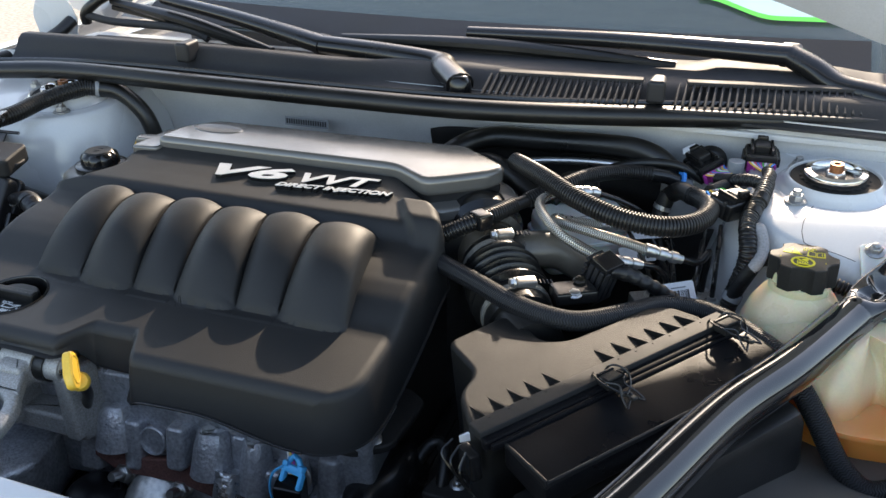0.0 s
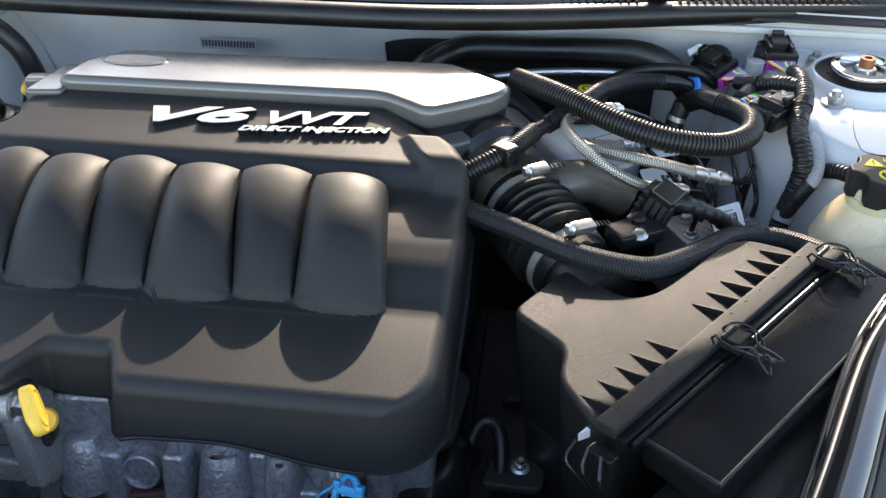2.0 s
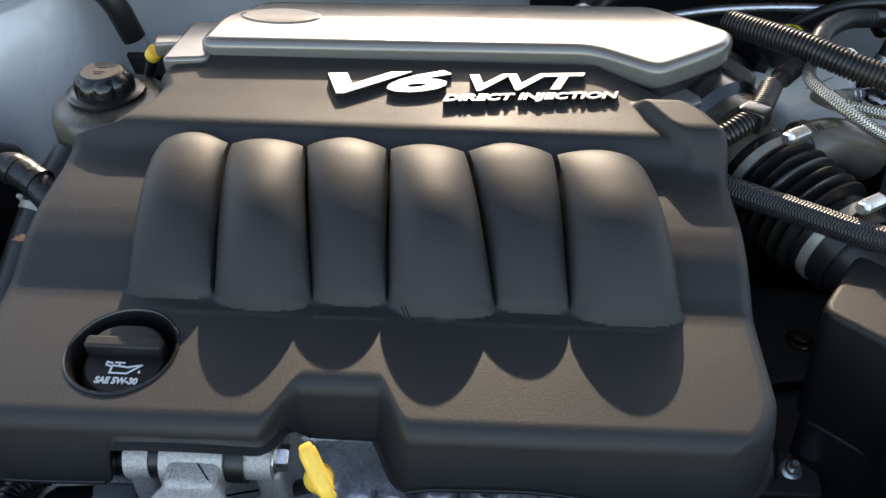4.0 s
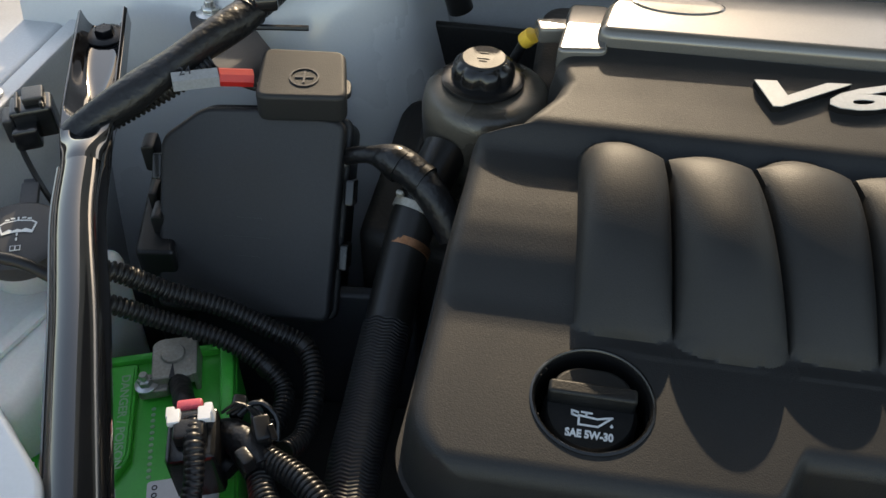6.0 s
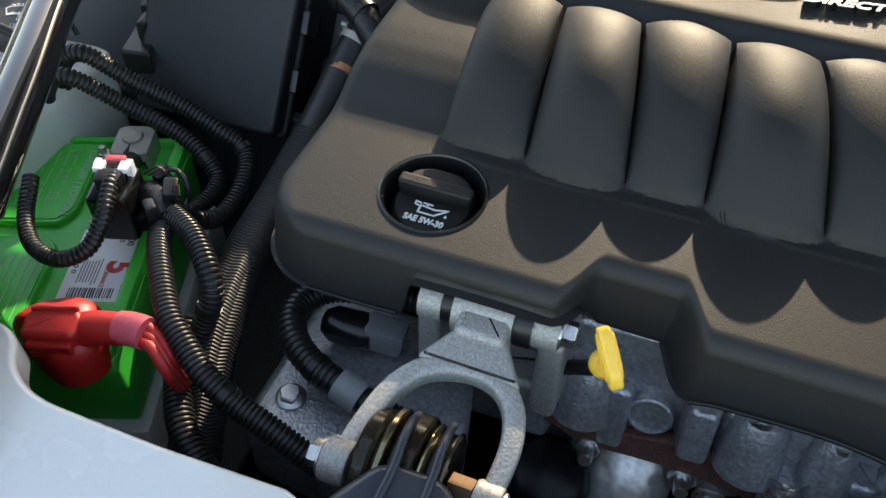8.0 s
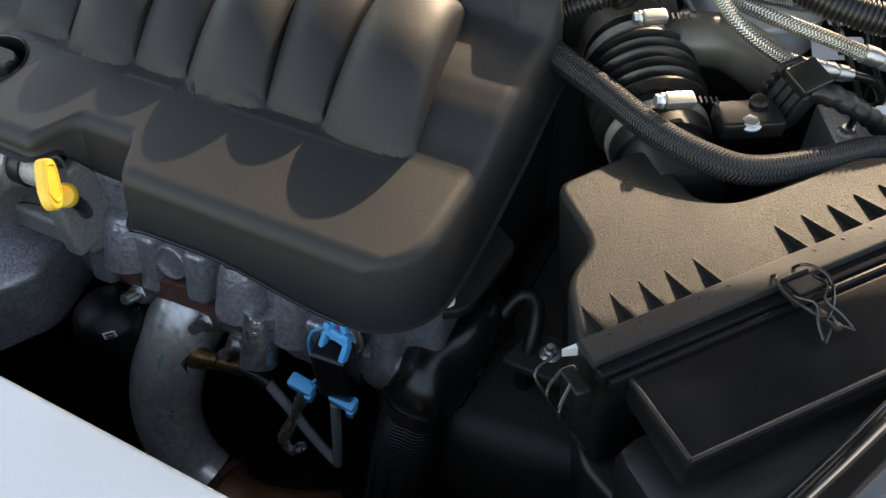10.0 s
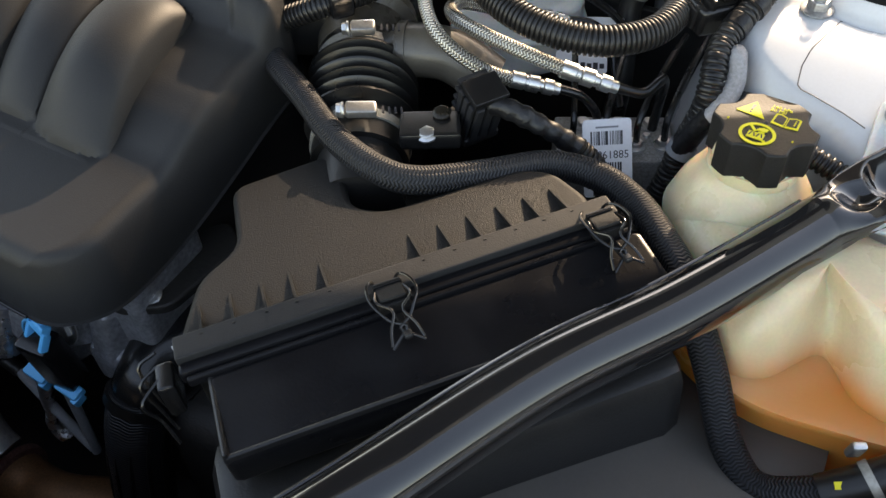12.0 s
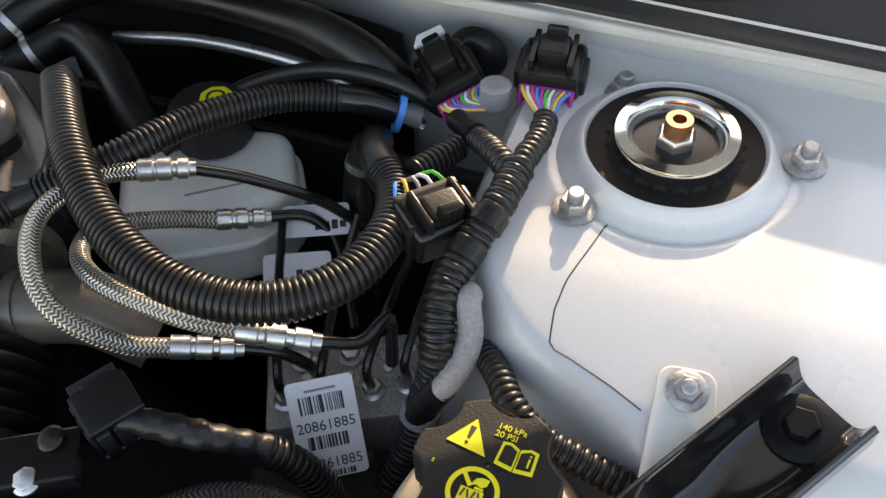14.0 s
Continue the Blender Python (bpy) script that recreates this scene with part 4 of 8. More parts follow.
part("emblem_recess", lathe([(0.0, 0.0006), (0.030, 0.0006), (0.032, 0.0012), (0.034, 0.0)], up(-0.675, 1.045, 1.0125) @ Matrix.Diagonal((1.25, 0.55, 1, 1)), 36), MANIFOLD, inlet, "faint oval emblem outline")

engine = thing("engine_block", "grimy cast aluminium engine under its cover", "engine")
part("block", prism(rounded([(-0.80, 0.70), (-0.27, 0.70), (-0.27, 1.10), (-0.80, 1.10)], 0.03), 0.30, 0.86, 0.01), DARK, engine)
part("side_casing", prism(rounded([(-0.945, 0.87), (-0.79, 0.84), (-0.79, 1.16), (-0.945, 1.10)], 0.02), 0.30, 0.845, 0.015), DARK, engine)
part("rear_cover", prism(rounded([(-0.80, 0.95), (-0.25, 0.95), (-0.25, 1.14), (-0.80, 1.14)], 0.03), 0.60, 0.955, 0.01), DARK, engine)

# ---- power steering reservoir ----
res = thing("fluid_reservoir", "round grey-black fluid reservoir with a ribbed cap", "reservoir")
mr = up(-0.842, 0.967, -0.0165, (0, 0, 1))
part("bowl", lathe([(0.0, 0.80), (0.053, 0.80), (0.0600, 0.945), (0.0600, 0.958), (0.057, 0.970), (0.050, 0.975), (0.042, 0.976), (0.030, 0.976), (0.0, 0.976)], mr @ pose(-0.005, 0.004, 0), 48), DUSTY_SUNLIT, res)
pc = part("cap", lathe([(0.0, 1.0), (0.021, 1.0), (0.023, 0.998), (0.0265, 0.996), (0.029, 0.990), (0.029, 0.978), (0.0, 0.978)], mr, 64, None, 8, 0.10), SMOOTH, res, "black cap with grip lobes")
part("cap_disc", lathe([(0.0, 1.002), (0.019, 1.002), (0.021, 1.0)], mr, 40), CAPM, pc)
for dy in (-0.007, -0.003, 0.006):
    part("cap_mark", box((0.014 - abs(dy), 0.0012, 0.0006), 0, pose(-0.842, 0.967 + dy, 0.9858)), FUSE, pc)
part("neck_ring", lathe([(0.030, 0.977), (0.038, 0.978), (0.038, 0.981), (0.030, 0.984)], mr, 40), SMOOTH, res)

FRAME = BATTERY_SIDE
# ---- fuse box ----
fuse = thing("fuse_box", "matte black fuse box with a large flat lid", "fuse box")
ml = axes((-0.990, 0.866, 0.889), (1, 0.03, -0.01), (0, 0.56, 0.83))
lid_plan = [(-0.074, -0.088), (0.070, -0.090), (0.074, 0.078), (0.03, 0.086), (-0.042, 0.082), (-0.076, 0.055)]
part("lid", prism(rounded(lid_plan, 0.010), -0.02, 0.006, 0.005, ml, 3), FUSE, fuse)
part("lid_lip", prism(rounded([(x * 1.05, y * 1.03) for x, y in lid_plan], 0.010), -0.030, -0.018, 0.003, ml), FUSE, fuse)
part("housing", prism(rounded([(x * 0.98, y * 0.98) for x, y in lid_plan], 0.012), -0.12, -0.028, 0.004, ml), PLASTIC, fuse)
for dx, dy in ((-0.025, -0.012), (0.02, -0.012), (0.0, 0.004), (0.0, -0.028)):
    part("moulded_mark", box((0.02, 0.0012, 0.0006), 0, ml @ pose(dx * 0.4, dy - 0.01, 0.0062)), FUSE, fuse)
mtc = axes((-0.955, 0.930, 0.984), (1, 0.12, -0.01), (-0.1, 0.985, 0.12))
part("terminal_cover", prism(rounded([(-0.034, -0.033), (0.038, -0.033), (0.034, 0.030), (-0.034, 0.032)], 0.010), -0.024, 0.002, 0.004, mtc, 3), COVER, fuse)
plus = mtc @ pose(0.003, -0.008, 0.0023)
part("plus_ring", lathe([(0.0105, 0), (0.0120, 0), (0.0120, 0.0006), (0.0105, 0.0006), (0.0105, 0)], plus, 32, None, 0, 0.0, False), INK_AND_HOLE_BLACK, fuse)
for a in (0, 90):
    part("plus_bar", box((0.015, 0.0018, 0.0006), 0, plus @ pose(0, 0, 0.0003, 0, 0, a)), INK_AND_HOLE_BLACK, fuse)
for x, y in ((-0.082, 0.03), (-0.082, -0.04), (0.079, 0.02), (0.077, -0.035)):
    part("latch", box((0.008, 0.022, 0.030), 0.002, ml @ pose(x, y, -0.020)), SMOOTH, fuse)

FRAME = Matrix()
# ---- battery ----
battery = thing("car_battery", "bright green car battery with a white warranty label", "battery")
mb = axes((-1.060, 0.5915, 0.803), (0.937, 0.349, 0), (-0.349, 0.937, 0))
part("case", box((0.176, 0.266, 0.085), 0.006, mb @ pose(0, 0, -0.0475)), GREEN, battery)
part("holder", box((0.196, 0.290, 0.14), 0.010, mb @ pose(0, 0, -0.158)), MILKY, battery, "dirty pale plastic battery holder")
top_deck = part("lid", prism(rounded([(-0.089, -0.136), (0.089, -0.136), (0.089, 0.136), (-0.089, 0.136)], 0.010), -0.014, 0.002, 0.003, mb), GREEN, battery)
for pts in ([(-0.074, 0.012), (-0.004, 0.012), (0.008, 0.030), (0.008, 0.124), (-0.074, 0.124)], [(-0.074, -0.122), (0.000, -0.122), (0.006, -0.112), (0.006, -0.016), (-0.006, -0.004), (-0.074, -0.004)]):
    part("vent_cover", prism(rounded(pts, 0.004), 0.001, 0.008, 0.002, mb), GREEN, top_deck)
    part("vent_step", prism(rounded([(x * 0.94 - 0.002, (y - 0.5 * (pts[0][1] + pts[-1][1])) * 0.93 + 0.5 * (pts[0][1] + pts[-1][1])) for x, y in pts], 0.003), 0.007, 0.0092, 0.001, mb), GREEN, top_deck)
part("hold_rim", box((0.012, 0.26, 0.014), 0.003, mb @ pose(0.082, 0, 0.005)), GREEN, top_deck)
part("end_rim", box((0.17, 0.008, 0.010), 0.003, mb @ pose(0.0, 0.131, 0.004)), GREEN, top_deck)
PALE = material("pale_green_print", (0.26, 0.50, 0.28), 0.5)
lettering("warning", "DANGER / POISON", 0.0098, mb @ pose(-0.004, 0.112, 0.0093, 0, 0, -90), PALE, top_deck, 0.0002, 0, 0.0002, 0.090)
rw = random.Random(3)
for i in range(6):
    for k in range(3):
        part("warning_line", box((0.0012, 0.020 + 0.006 * rw.random(), 0.0004), 0, mb @ pose(-0.014 - 0.009 * i, 0.100 - 0.028 * k, 0.0094)), PALE, top_deck)
for k in range(3):
    part("warning_ring", lathe([(0.0042, 0), (0.0052, 0), (0.0052, 0.0004), (0.0042, 0.0004), (0.0042, 0)], mb @ pose(-0.0185, 0.106 - 0.030 * k, 0.0092), 20, None, 0, 0.0, False), PALE, top_deck)
for i in range(9):
    part("warning_line", box((0.0011, 0.078 - 0.012 * rw.random(), 0.0004), 0, mb @ pose(-0.004 - 0.0072 * i, -0.066, 0.0094)), PALE, top_deck)
label = part("label", prism(rounded([(0.0215, -0.074), (0.0775, -0.074), (0.0775, 0.010), (0.0215, 0.010)], 0.003), 0.0019, 0.0026, 0, mb), PAPER, battery, "white warranty label")
lettering("label_number", "5", 0.030, mb @ pose(0.0555, -0.028, 0.0028, 0, 0, -90), RED_INK, label, 0.0002, 0, 0.0012)
lettering("label_word", "YEAR", 0.0050, mb @ pose(0.0720, -0.052, 0.0028, 0, 0, -90), RED_INK, label, 0.0002)
lettering("label_word", "PERFORMANCE", 0.0056, mb @ pose(0.0535, -0.030, 0.0028, 0, 0, -90), RED_INK, label, 0.0002, 0, 0, 0.028)
lettering("label_word", "700", 0.0090, mb @ pose(0.064, 0.004, 0.0028, 0, 0, -90), INK_AND_HOLE_BLACK, label, 0.0002)
lettering("label_word", "875", 0.0066, mb @ pose(0.0565, 0.004, 0.0028, 0, 0, -90), INK_AND_HOLE_BLACK, label, 0.0002)
for i in range(7):
    part("label_bar", box((0.0011, 0.030 - 0.006 * rw.random(), 0.0003), 0, mb @ pose(0.0330 + 0.0026 * i, -0.042 + 0.002 * rw.random(), 0.0028)), GREYP, label)
for i in range(8):
    part("label_ring", lathe([(0.0013, 0), (0.0022, 0), (0.0022, 0.0003), (0.0013, 0.0003), (0.0013, 0)], mb @ pose(0.0272, 0.004 - 0.0065 * i, 0.0027), 12, None, 0, 0.0, False), INK_AND_HOLE_BLACK, label)
x = 0.030
while x < 0.068:
    bw = rw.choice((0.0006, 0.0009, 0.0014))
    part("barcode_bar", box((bw, 0.011, 0.0003), 0, mb @ pose(x, -0.065, 0.0028)), INK_AND_HOLE_BLACK, label)
    x += bw + rw.choice((0.0007, 0.0012))
for i in range(12):
    part("date_dot", lathe([(0.0, 0.0005), (0.0016, 0.0005), (0.0020, 0)], mb @ pose(0.0220, 0.078 - 0.0058 * i, 0.0022), 10), PALE, top_deck)
for i, w in enumerate((0.010, 0.022, 0.006, 0.022)):
    part("logo_block", box((w, 0.008, 0.0010), 0, mb @ pose(-0.084 + w / 2, 0.070 - 0.012 * i, 0.0100)), PAPER, top_deck)
part("tray", prism(rounded([(-0.105, -0.155), (0.105, -0.155), (0.105, 0.155), (-0.105, 0.155)], 0.01), -0.235, -0.200, 0.004, mb), PLASTIC, battery)

clampN = thing("battery_clamp", "grey lead battery terminal clamp on the battery post", "terminal clamp")
mt = mb @ pose(0.0404, 0.1150, 0.002)
part("clamp_body", prism(rounded([(-0.017, -0.024), (0.017, -0.024), (0.018, 0.014), (0.012, 0.019), (-0.012, 0.019), (-0.018, 0.014)], 0.004), 0.010, 0.022, 0.002, mt), LEAD, clampN)
part("clamp_flank", box((0.004, 0.036, 0.024), 0.001, mt @ pose(0.0175, -0.005, 0.010)), LEAD, clampN)
part("clamp_slit", prism([(-0.0025, -0.0245), (0.0025, -0.0245), (0.0, -0.008)], 0.0222, 0.0226, 0, mt), INK_AND_HOLE_BLACK, clampN)
part("post", lathe([(0.0, 0.0245), (0.0092, 0.0245), (0.0100, 0.0235), (0.0104, 0.0), (0.0, 0.0)], mt, 28), LEAD, clampN)
part("clamp_nut", hexnut(mt @ pose(-0.022, -0.022, 0.014), 0.0065, 0.007, 0.007, 0.0095), ZINC, clampN)
part("clamp_arm", prism(rounded([(-0.029, -0.030), (-0.004, -0.030), (-0.004, -0.016), (-0.029, -0.016)], 0.004), 0.004, 0.014, 0.002, mt), LEAD, clampN)
tube("ground_lead", [mt @ Vector((0.004, -0.022, 0.012)), mt @ Vector((0.010, -0.045, 0.026)), mt @ Vector((0.016, -0.070, 0.038)), mt @ Vector((0.026, -0.100, 0.036)), mt @ Vector((0.050, -0.125, 0.030))], 0.0090, TAPE, clampN, wrap=0.05)

redcap = thing("terminal_boot", "red plastic boot over the positive battery terminal", "terminal boot")
part("boot", loft(rounded([(-1.012, 0.484), (-1.006, 0.506), (-0.990, 0.520), (-0.974, 0.529), (-0.958, 0.529), (-0.946, 0.519), (-0.936, 0.506), (-0.930, 0.490), (-0.936, 0.473), (-0.951, 0.465), (-0.970, 0.468), (-0.990, 0.475)], 0.008),
     [(0.0, 0.800), (0.0, 0.820), (0.002, 0.830), (0.006, 0.837), (0.013, 0.842), (0.024, 0.845)]), RED, redcap)
mrd = axes((-0.961, 0.486, 0.845), (0.93, 0.37, 0.0), (-0.37, 0.93, 0.10))
part("boot_head", prism(rounded([(-0.022, -0.011), (0.018, -0.013), (0.024, 0.004), (0.014, 0.016), (-0.010, 0.018), (-0.022, 0.010)], 0.005), -0.012, 0.010, 0.005, mrd, 3), RED, redcap)
part("boot_step", prism(rounded([(-0.020, -0.016), (0.016, -0.018), (0.016, -0.009), (-0.020, -0.007)], 0.003), -0.016, 0.002, 0.003, mrd, 3), RED, redcap)
part("boot_ridge", box((0.036, 0.004, 0.006), 0.002, mrd @ pose(0.0, 0.012, 0.0095)), RED, redcap)
tube("boot_neck", [(-0.950, 0.496, 0.836), (-0.932, 0.499, 0.845), (-0.905, 0.502, 0.852)], lambda f: 0.0145 - 0.0025 * f, RED, redcap, n=18)
tube("red_tape", [(-0.911, 0.502, 0.852), (-0.900, 0.503, 0.854), (-0.889, 0.503, 0.854)], 0.0128, SALMON, redcap, "salmon heat-shrink sleeve", n=18)
for k in (-1, 0, 1):
    tube("red_wire", [(-0.893, 0.503 + 0.005 * k, 0.854 + 0.003 * k), (-0.880, 0.500 + 0.005 * k, 0.852), (-0.867, 0.493 + 0.004 * k, 0.841), (-0.866, 0.495 + 0.004 * k, 0.820), (-0.880, 0.514 + 0.002 * k, 0.77)], 0.0046, RED, redcap, n=10)

FRAME = Matrix()
# ---- braces ----
def spoon(start, tip, r, half, parent):
    """A bar's pressed end: the round tube opens into a trough with lipped edges."""
    a, b = Vector(start), Vector(tip)
    m = axes(a, b - a, Vector((0, 0, 1)).cross(b - a))
    d = (b - a).length

    hw = 0.86 * half
    x0 = 0.25 * d

    def at(u, v):
        s = 2 * u - 1
        turn = smoothstep(0.02, 0.22, v)
        w = r + (half - r) * smoothstep(0.0, 0.35, v)
        tube_z = r * math.sqrt(max(0.0, 1 - s * s)) * (1 + 0.04 * math.sin(math.pi * min(1, v / 0.3)))
        x, y = v * d, s * w
        # the long round-ended trough, and the smaller fold before it
        far = math.hypot(min(0.0, x - x0 - hw), y) / hw
        near = math.hypot((x - 0.72 * x0) / 1.5, y) / (0.62 * hw)
        steep = 2.2 + 4.0 * smoothstep(0.45, 0.75, v)
        bed = 0.019 * (1 - min(1.0, far) ** steep)
        fold = 0.008 * (1 - min(1.0, near) ** 2)
        trough = 0.013 - max(bed, fold)
        trough -= 0.0022 * smoothstep(0.90, 1.0, abs(s))
        return m @ Vector((x, y, tube_z + (trough - tube_z) * turn))

    sheet("foot", at, 64, 110, BAR, parent, "pressed gloss black bar end", thick=0.0025)
    for s in (-1, 1):
        sheet("side_wall", lambda u, v: m @ Vector((v * d, s * (r + (half - r) * smoothstep(0.0, 0.35, v)) * 0.99, (0.004 - 0.010 * smoothstep(0.1, 0.4, v)) * (1 - u) + (0.010 * smoothstep(0.1, 0.4, v)) * u)), 3, 30, BAR, parent)
    # drain hole as a flat dark disc, its shade in the colour
    hole = m @ pose(x0 + 0.95 * hw, 0.0, -0.0062)
    part("drain_hole", lathe([(0.0, 0.0008), (0.0045, 0.0008), (0.005, 0.0)], hole, 16), INK_AND_HOLE_BLACK, parent)
    part("bolt", hexnut(m @ pose(d - 0.020, 0, -0.0050), 0.0092, 0.009, 0.0, 0.0185), MATTE, parent)


def brace(ends, low, label, r=0.0215):
    b = thing("brace_bar", label, "brace", "brace bars")
    p = [Vector(q) for q in ends]
    tube("tube", p[1:], r, BAR, b, n=32, step=0.006)
    line = curve(p[1:], 0.02)
    seam = []
    for i, q in enumerate(line):
        way = line[min(i + 1, len(line) - 1)] - line[max(i - 1, 0)]
        side = Vector((0, 0, 1)).cross(way).normalized() * -1
        seam.append(q + side * 0.90 * r + Vector((0, 0, 0.42 * r)))
    tube("weld_seam", seam, 0.0019, BAR, b, n=8, step=0.01)
    spoon(p[1], p[0], r, r * 1.19, b)
    spoon(p[-1], low, r, r * 1.25, b)
    return b


brace([(0.311, 1.002, 0.990), (0.218, 0.878, 0.951), (0.200, 0.846, 0.947), (0.155, 0.766, 0.942), (0.100, 0.678, 0.939), (0.045, 0.560, 0.936), (0.005, 0.476, 0.934)], (-0.085, 0.290, 0.925),
      "gloss black tubular brace bar bolted to the strut tower", 0.0220)
brace([(-1.213, 0.984, 0.975), (-1.134, 0.778, 0.958), (-1.110, 0.722, 0.957), (-1.068, 0.642, 0.955), (-1.036, 0.577, 0.952), (-0.998, 0.500, 0.948)], (-0.930, 0.360, 0.930),
      "gloss black tubular brace bar beside the battery", 0.0190)

FRAME = BATTERY_SIDE
# ---- washer filler ----
wash = thing("washer_filler_cap", "grey-black washer filler cap with a windscreen symbol", "filler cap")
mw = up(-1.150, 0.797, 0.896, (0.05, -0.15, 1))
part("cap", lathe([(0.0, 0.010), (0.030, 0.010), (0.034, 0.007), (0.035, 0.0), (0.033, -0.008), (0.0, -0.008)], mw, 40), LIDGREY, wash)
part("tab", box((0.014, 0.03, 0.006), 0.002, mw @ pose(0.004, 0.042, 0.004)), LIDGREY, wash)
part("neck", lathe([(0.027, -0.22), (0.030, -0.008)], mw, 32), MILKY, wash, "milky plastic filler neck")
iw = mw @ pose(0, 0.002, 0.0104)
part("symbol", prism([(-0.014, 0.006), (-0.010, 0.009), (0.0, 0.0105), (0.010, 0.009), (0.014, 0.006), (0.011, -0.004), (0.005, -0.0025), (0.0, -0.002), (-0.005, -0.0025), (-0.011, -0.004)], 0, 0.0004, 0, iw), WHITE_INK, wash)
part("symbol_pane", prism([(-0.0126, 0.0056), (-0.009, 0.0078), (0.0, 0.0092), (0.009, 0.0078), (0.0126, 0.0056), (0.0104, -0.0012), (0.006, 0.0012), (0.003, -0.0002), (0.0, 0.0012), (-0.003, -0.0002), (-0.006, 0.0012), (-0.0104, -0.0012)], 0.0003, 0.0006, 0, iw), LIDGREY, wash)
for a in (-0.008, -0.004, 0.004, 0.008):
    part("symbol_dash", box((0.003, 0.0012, 0.0005), 0, iw @ pose(a, 0.0135 - abs(a) * 0.3, 0.0002)), WHITE_INK, wash)
part("symbol_book", box((0.0075, 0.0048, 0.0005), 0, iw @ pose(0.0, -0.018, 0.0002)), WHITE_INK, wash)
for a in (-0.0018, 0.0018):
    part("symbol_page", box((0.0026, 0.0034, 0.0005), 0, iw @ pose(a, -0.018, 0.0005)), LIDGREY, wash)
for b in (0.012, -0.004, -0.009):
    part("symbol_dash", box((0.0012, 0.0028, 0.0005), 0, iw @ pose(0, b, 0.0002)), WHITE_INK, wash)
part("tether", box((0.010, 0.034, 0.003), 0.001, mw @ pose(0.002, 0.048, 0.001)), LIDGREY, wash)
tank = thing("washer_tank", "milky plastic washer tank beside the inner wing", "washer tank")
part("shell", prism(rounded([(-1.21, 0.66), (-1.10, 0.66), (-1.09, 0.84), (-1.21, 0.84)], 0.02), 0.60, 0.862, 0.012), MILKY, tank)
part("tank_plug", lathe([(0.0, 0.002), (0.0085, 0.002), (0.010, 0.0), (0.0, 0.0)], up(-1.178, 0.752, 0.862), 24), VOID, tank)
part("tank_rib", box((0.012, 0.09, 0.006), 0.003, pose(-1.135, 0.72, 0.864, 0, 0, -18)), MILKY, tank)

FRAME = AIR_BOX
# ---- air filter box ----
air = thing("air_filter_box", "black plastic air filter box with a ribbed lid", "air box")
ridge_a, ridge_b = Vector((-0.112, 0.594, 0.937)), Vector((0.083, 0.822, 0.939))
along = (ridge_b - ridge_a).normalized()
across = Vector((along.y, -along.x, 0))
lid = part("lid", prism(rounded([(-0.124, 0.600), (-0.150, 0.647), (-0.145, 0.685), (-0.194, 0.735), (-0.148, 0.799), (-0.130, 0.797), (-0.092, 0.757), (-0.065, 0.763), (0.006, 0.846), (0.030, 0.853), (0.064, 0.837), (0.074, 0.826), (-0.106, 0.589)], 0.014), 0.80, 0.928, 0.006, None, 3), AIRLID, air)
part("lower_case", prism(rounded([(-0.117, 0.588), (-0.146, 0.645), (-0.141, 0.687), (-0.190, 0.733), (-0.144, 0.795), (0.012, 0.845), (0.085, 0.83), (0.125, 0.79), (-0.062, 0.555)], 0.012), 0.55, 0.80, 0.006), PLASTIC, air)
rail = axes(ridge_a.lerp(ridge_b, 0.5), along, (-along.y, along.x, 0))
span = (ridge_b - ridge_a).length
part("rail", box((span + 0.012, 0.020, 0.010), 0.002, rail @ pose(0, -0.002, -0.006)), COVER, lid)
part("rail_step", box((span + 0.012, 0.010, 0.012), 0.003, rail @ pose(0, -0.016, -0.012)), MATTE, lid)
part("front_panel", box((span + 0.006, 0.066, 0.03), 0.006, rail @ pose(0.012, -0.056, -0.028, 6)), MATTE, air)
for dx, dy, w, d in ((0.012, -0.0865, span + 0.004, 0.004), (0.012 - span / 2, -0.056, 0.004, 0.064)):
    part("panel_lip", box((w, d, 0.007), 0.0018, rail @ pose(dx, dy, -0.0145 - (0.0032 if d < 0.01 else 0.0))), PLASTIC, air)
part("panel_rim", box((span + 0.012, 0.005, 0.008), 0.002, rail @ pose(0.004, -0.024, -0.012)), MATTE, air)
part("lower_panel", box((span + 0.02, 0.085, 0.12), 0.02, rail @ pose(0.0, -0.075, -0.115)), PLASTIC, air)
for f in (0.045, 0.117, 0.191, 0.259, 0.334, 0.556, 0.631, 0.705, 0.781, 0.853, 0.923):
    q = ridge_a.lerp(ridge_b, f)
    part("rib", prism([(0.002, 0.0095), (0.002, -0.014), (0.040, -0.014), (0.040, 0.0005)], -0.0010, 0.0010, 0, axes(q + Vector((0, 0, -0.0100)), -across, Vector((0, 0, 1)))), AIRLID, lid)


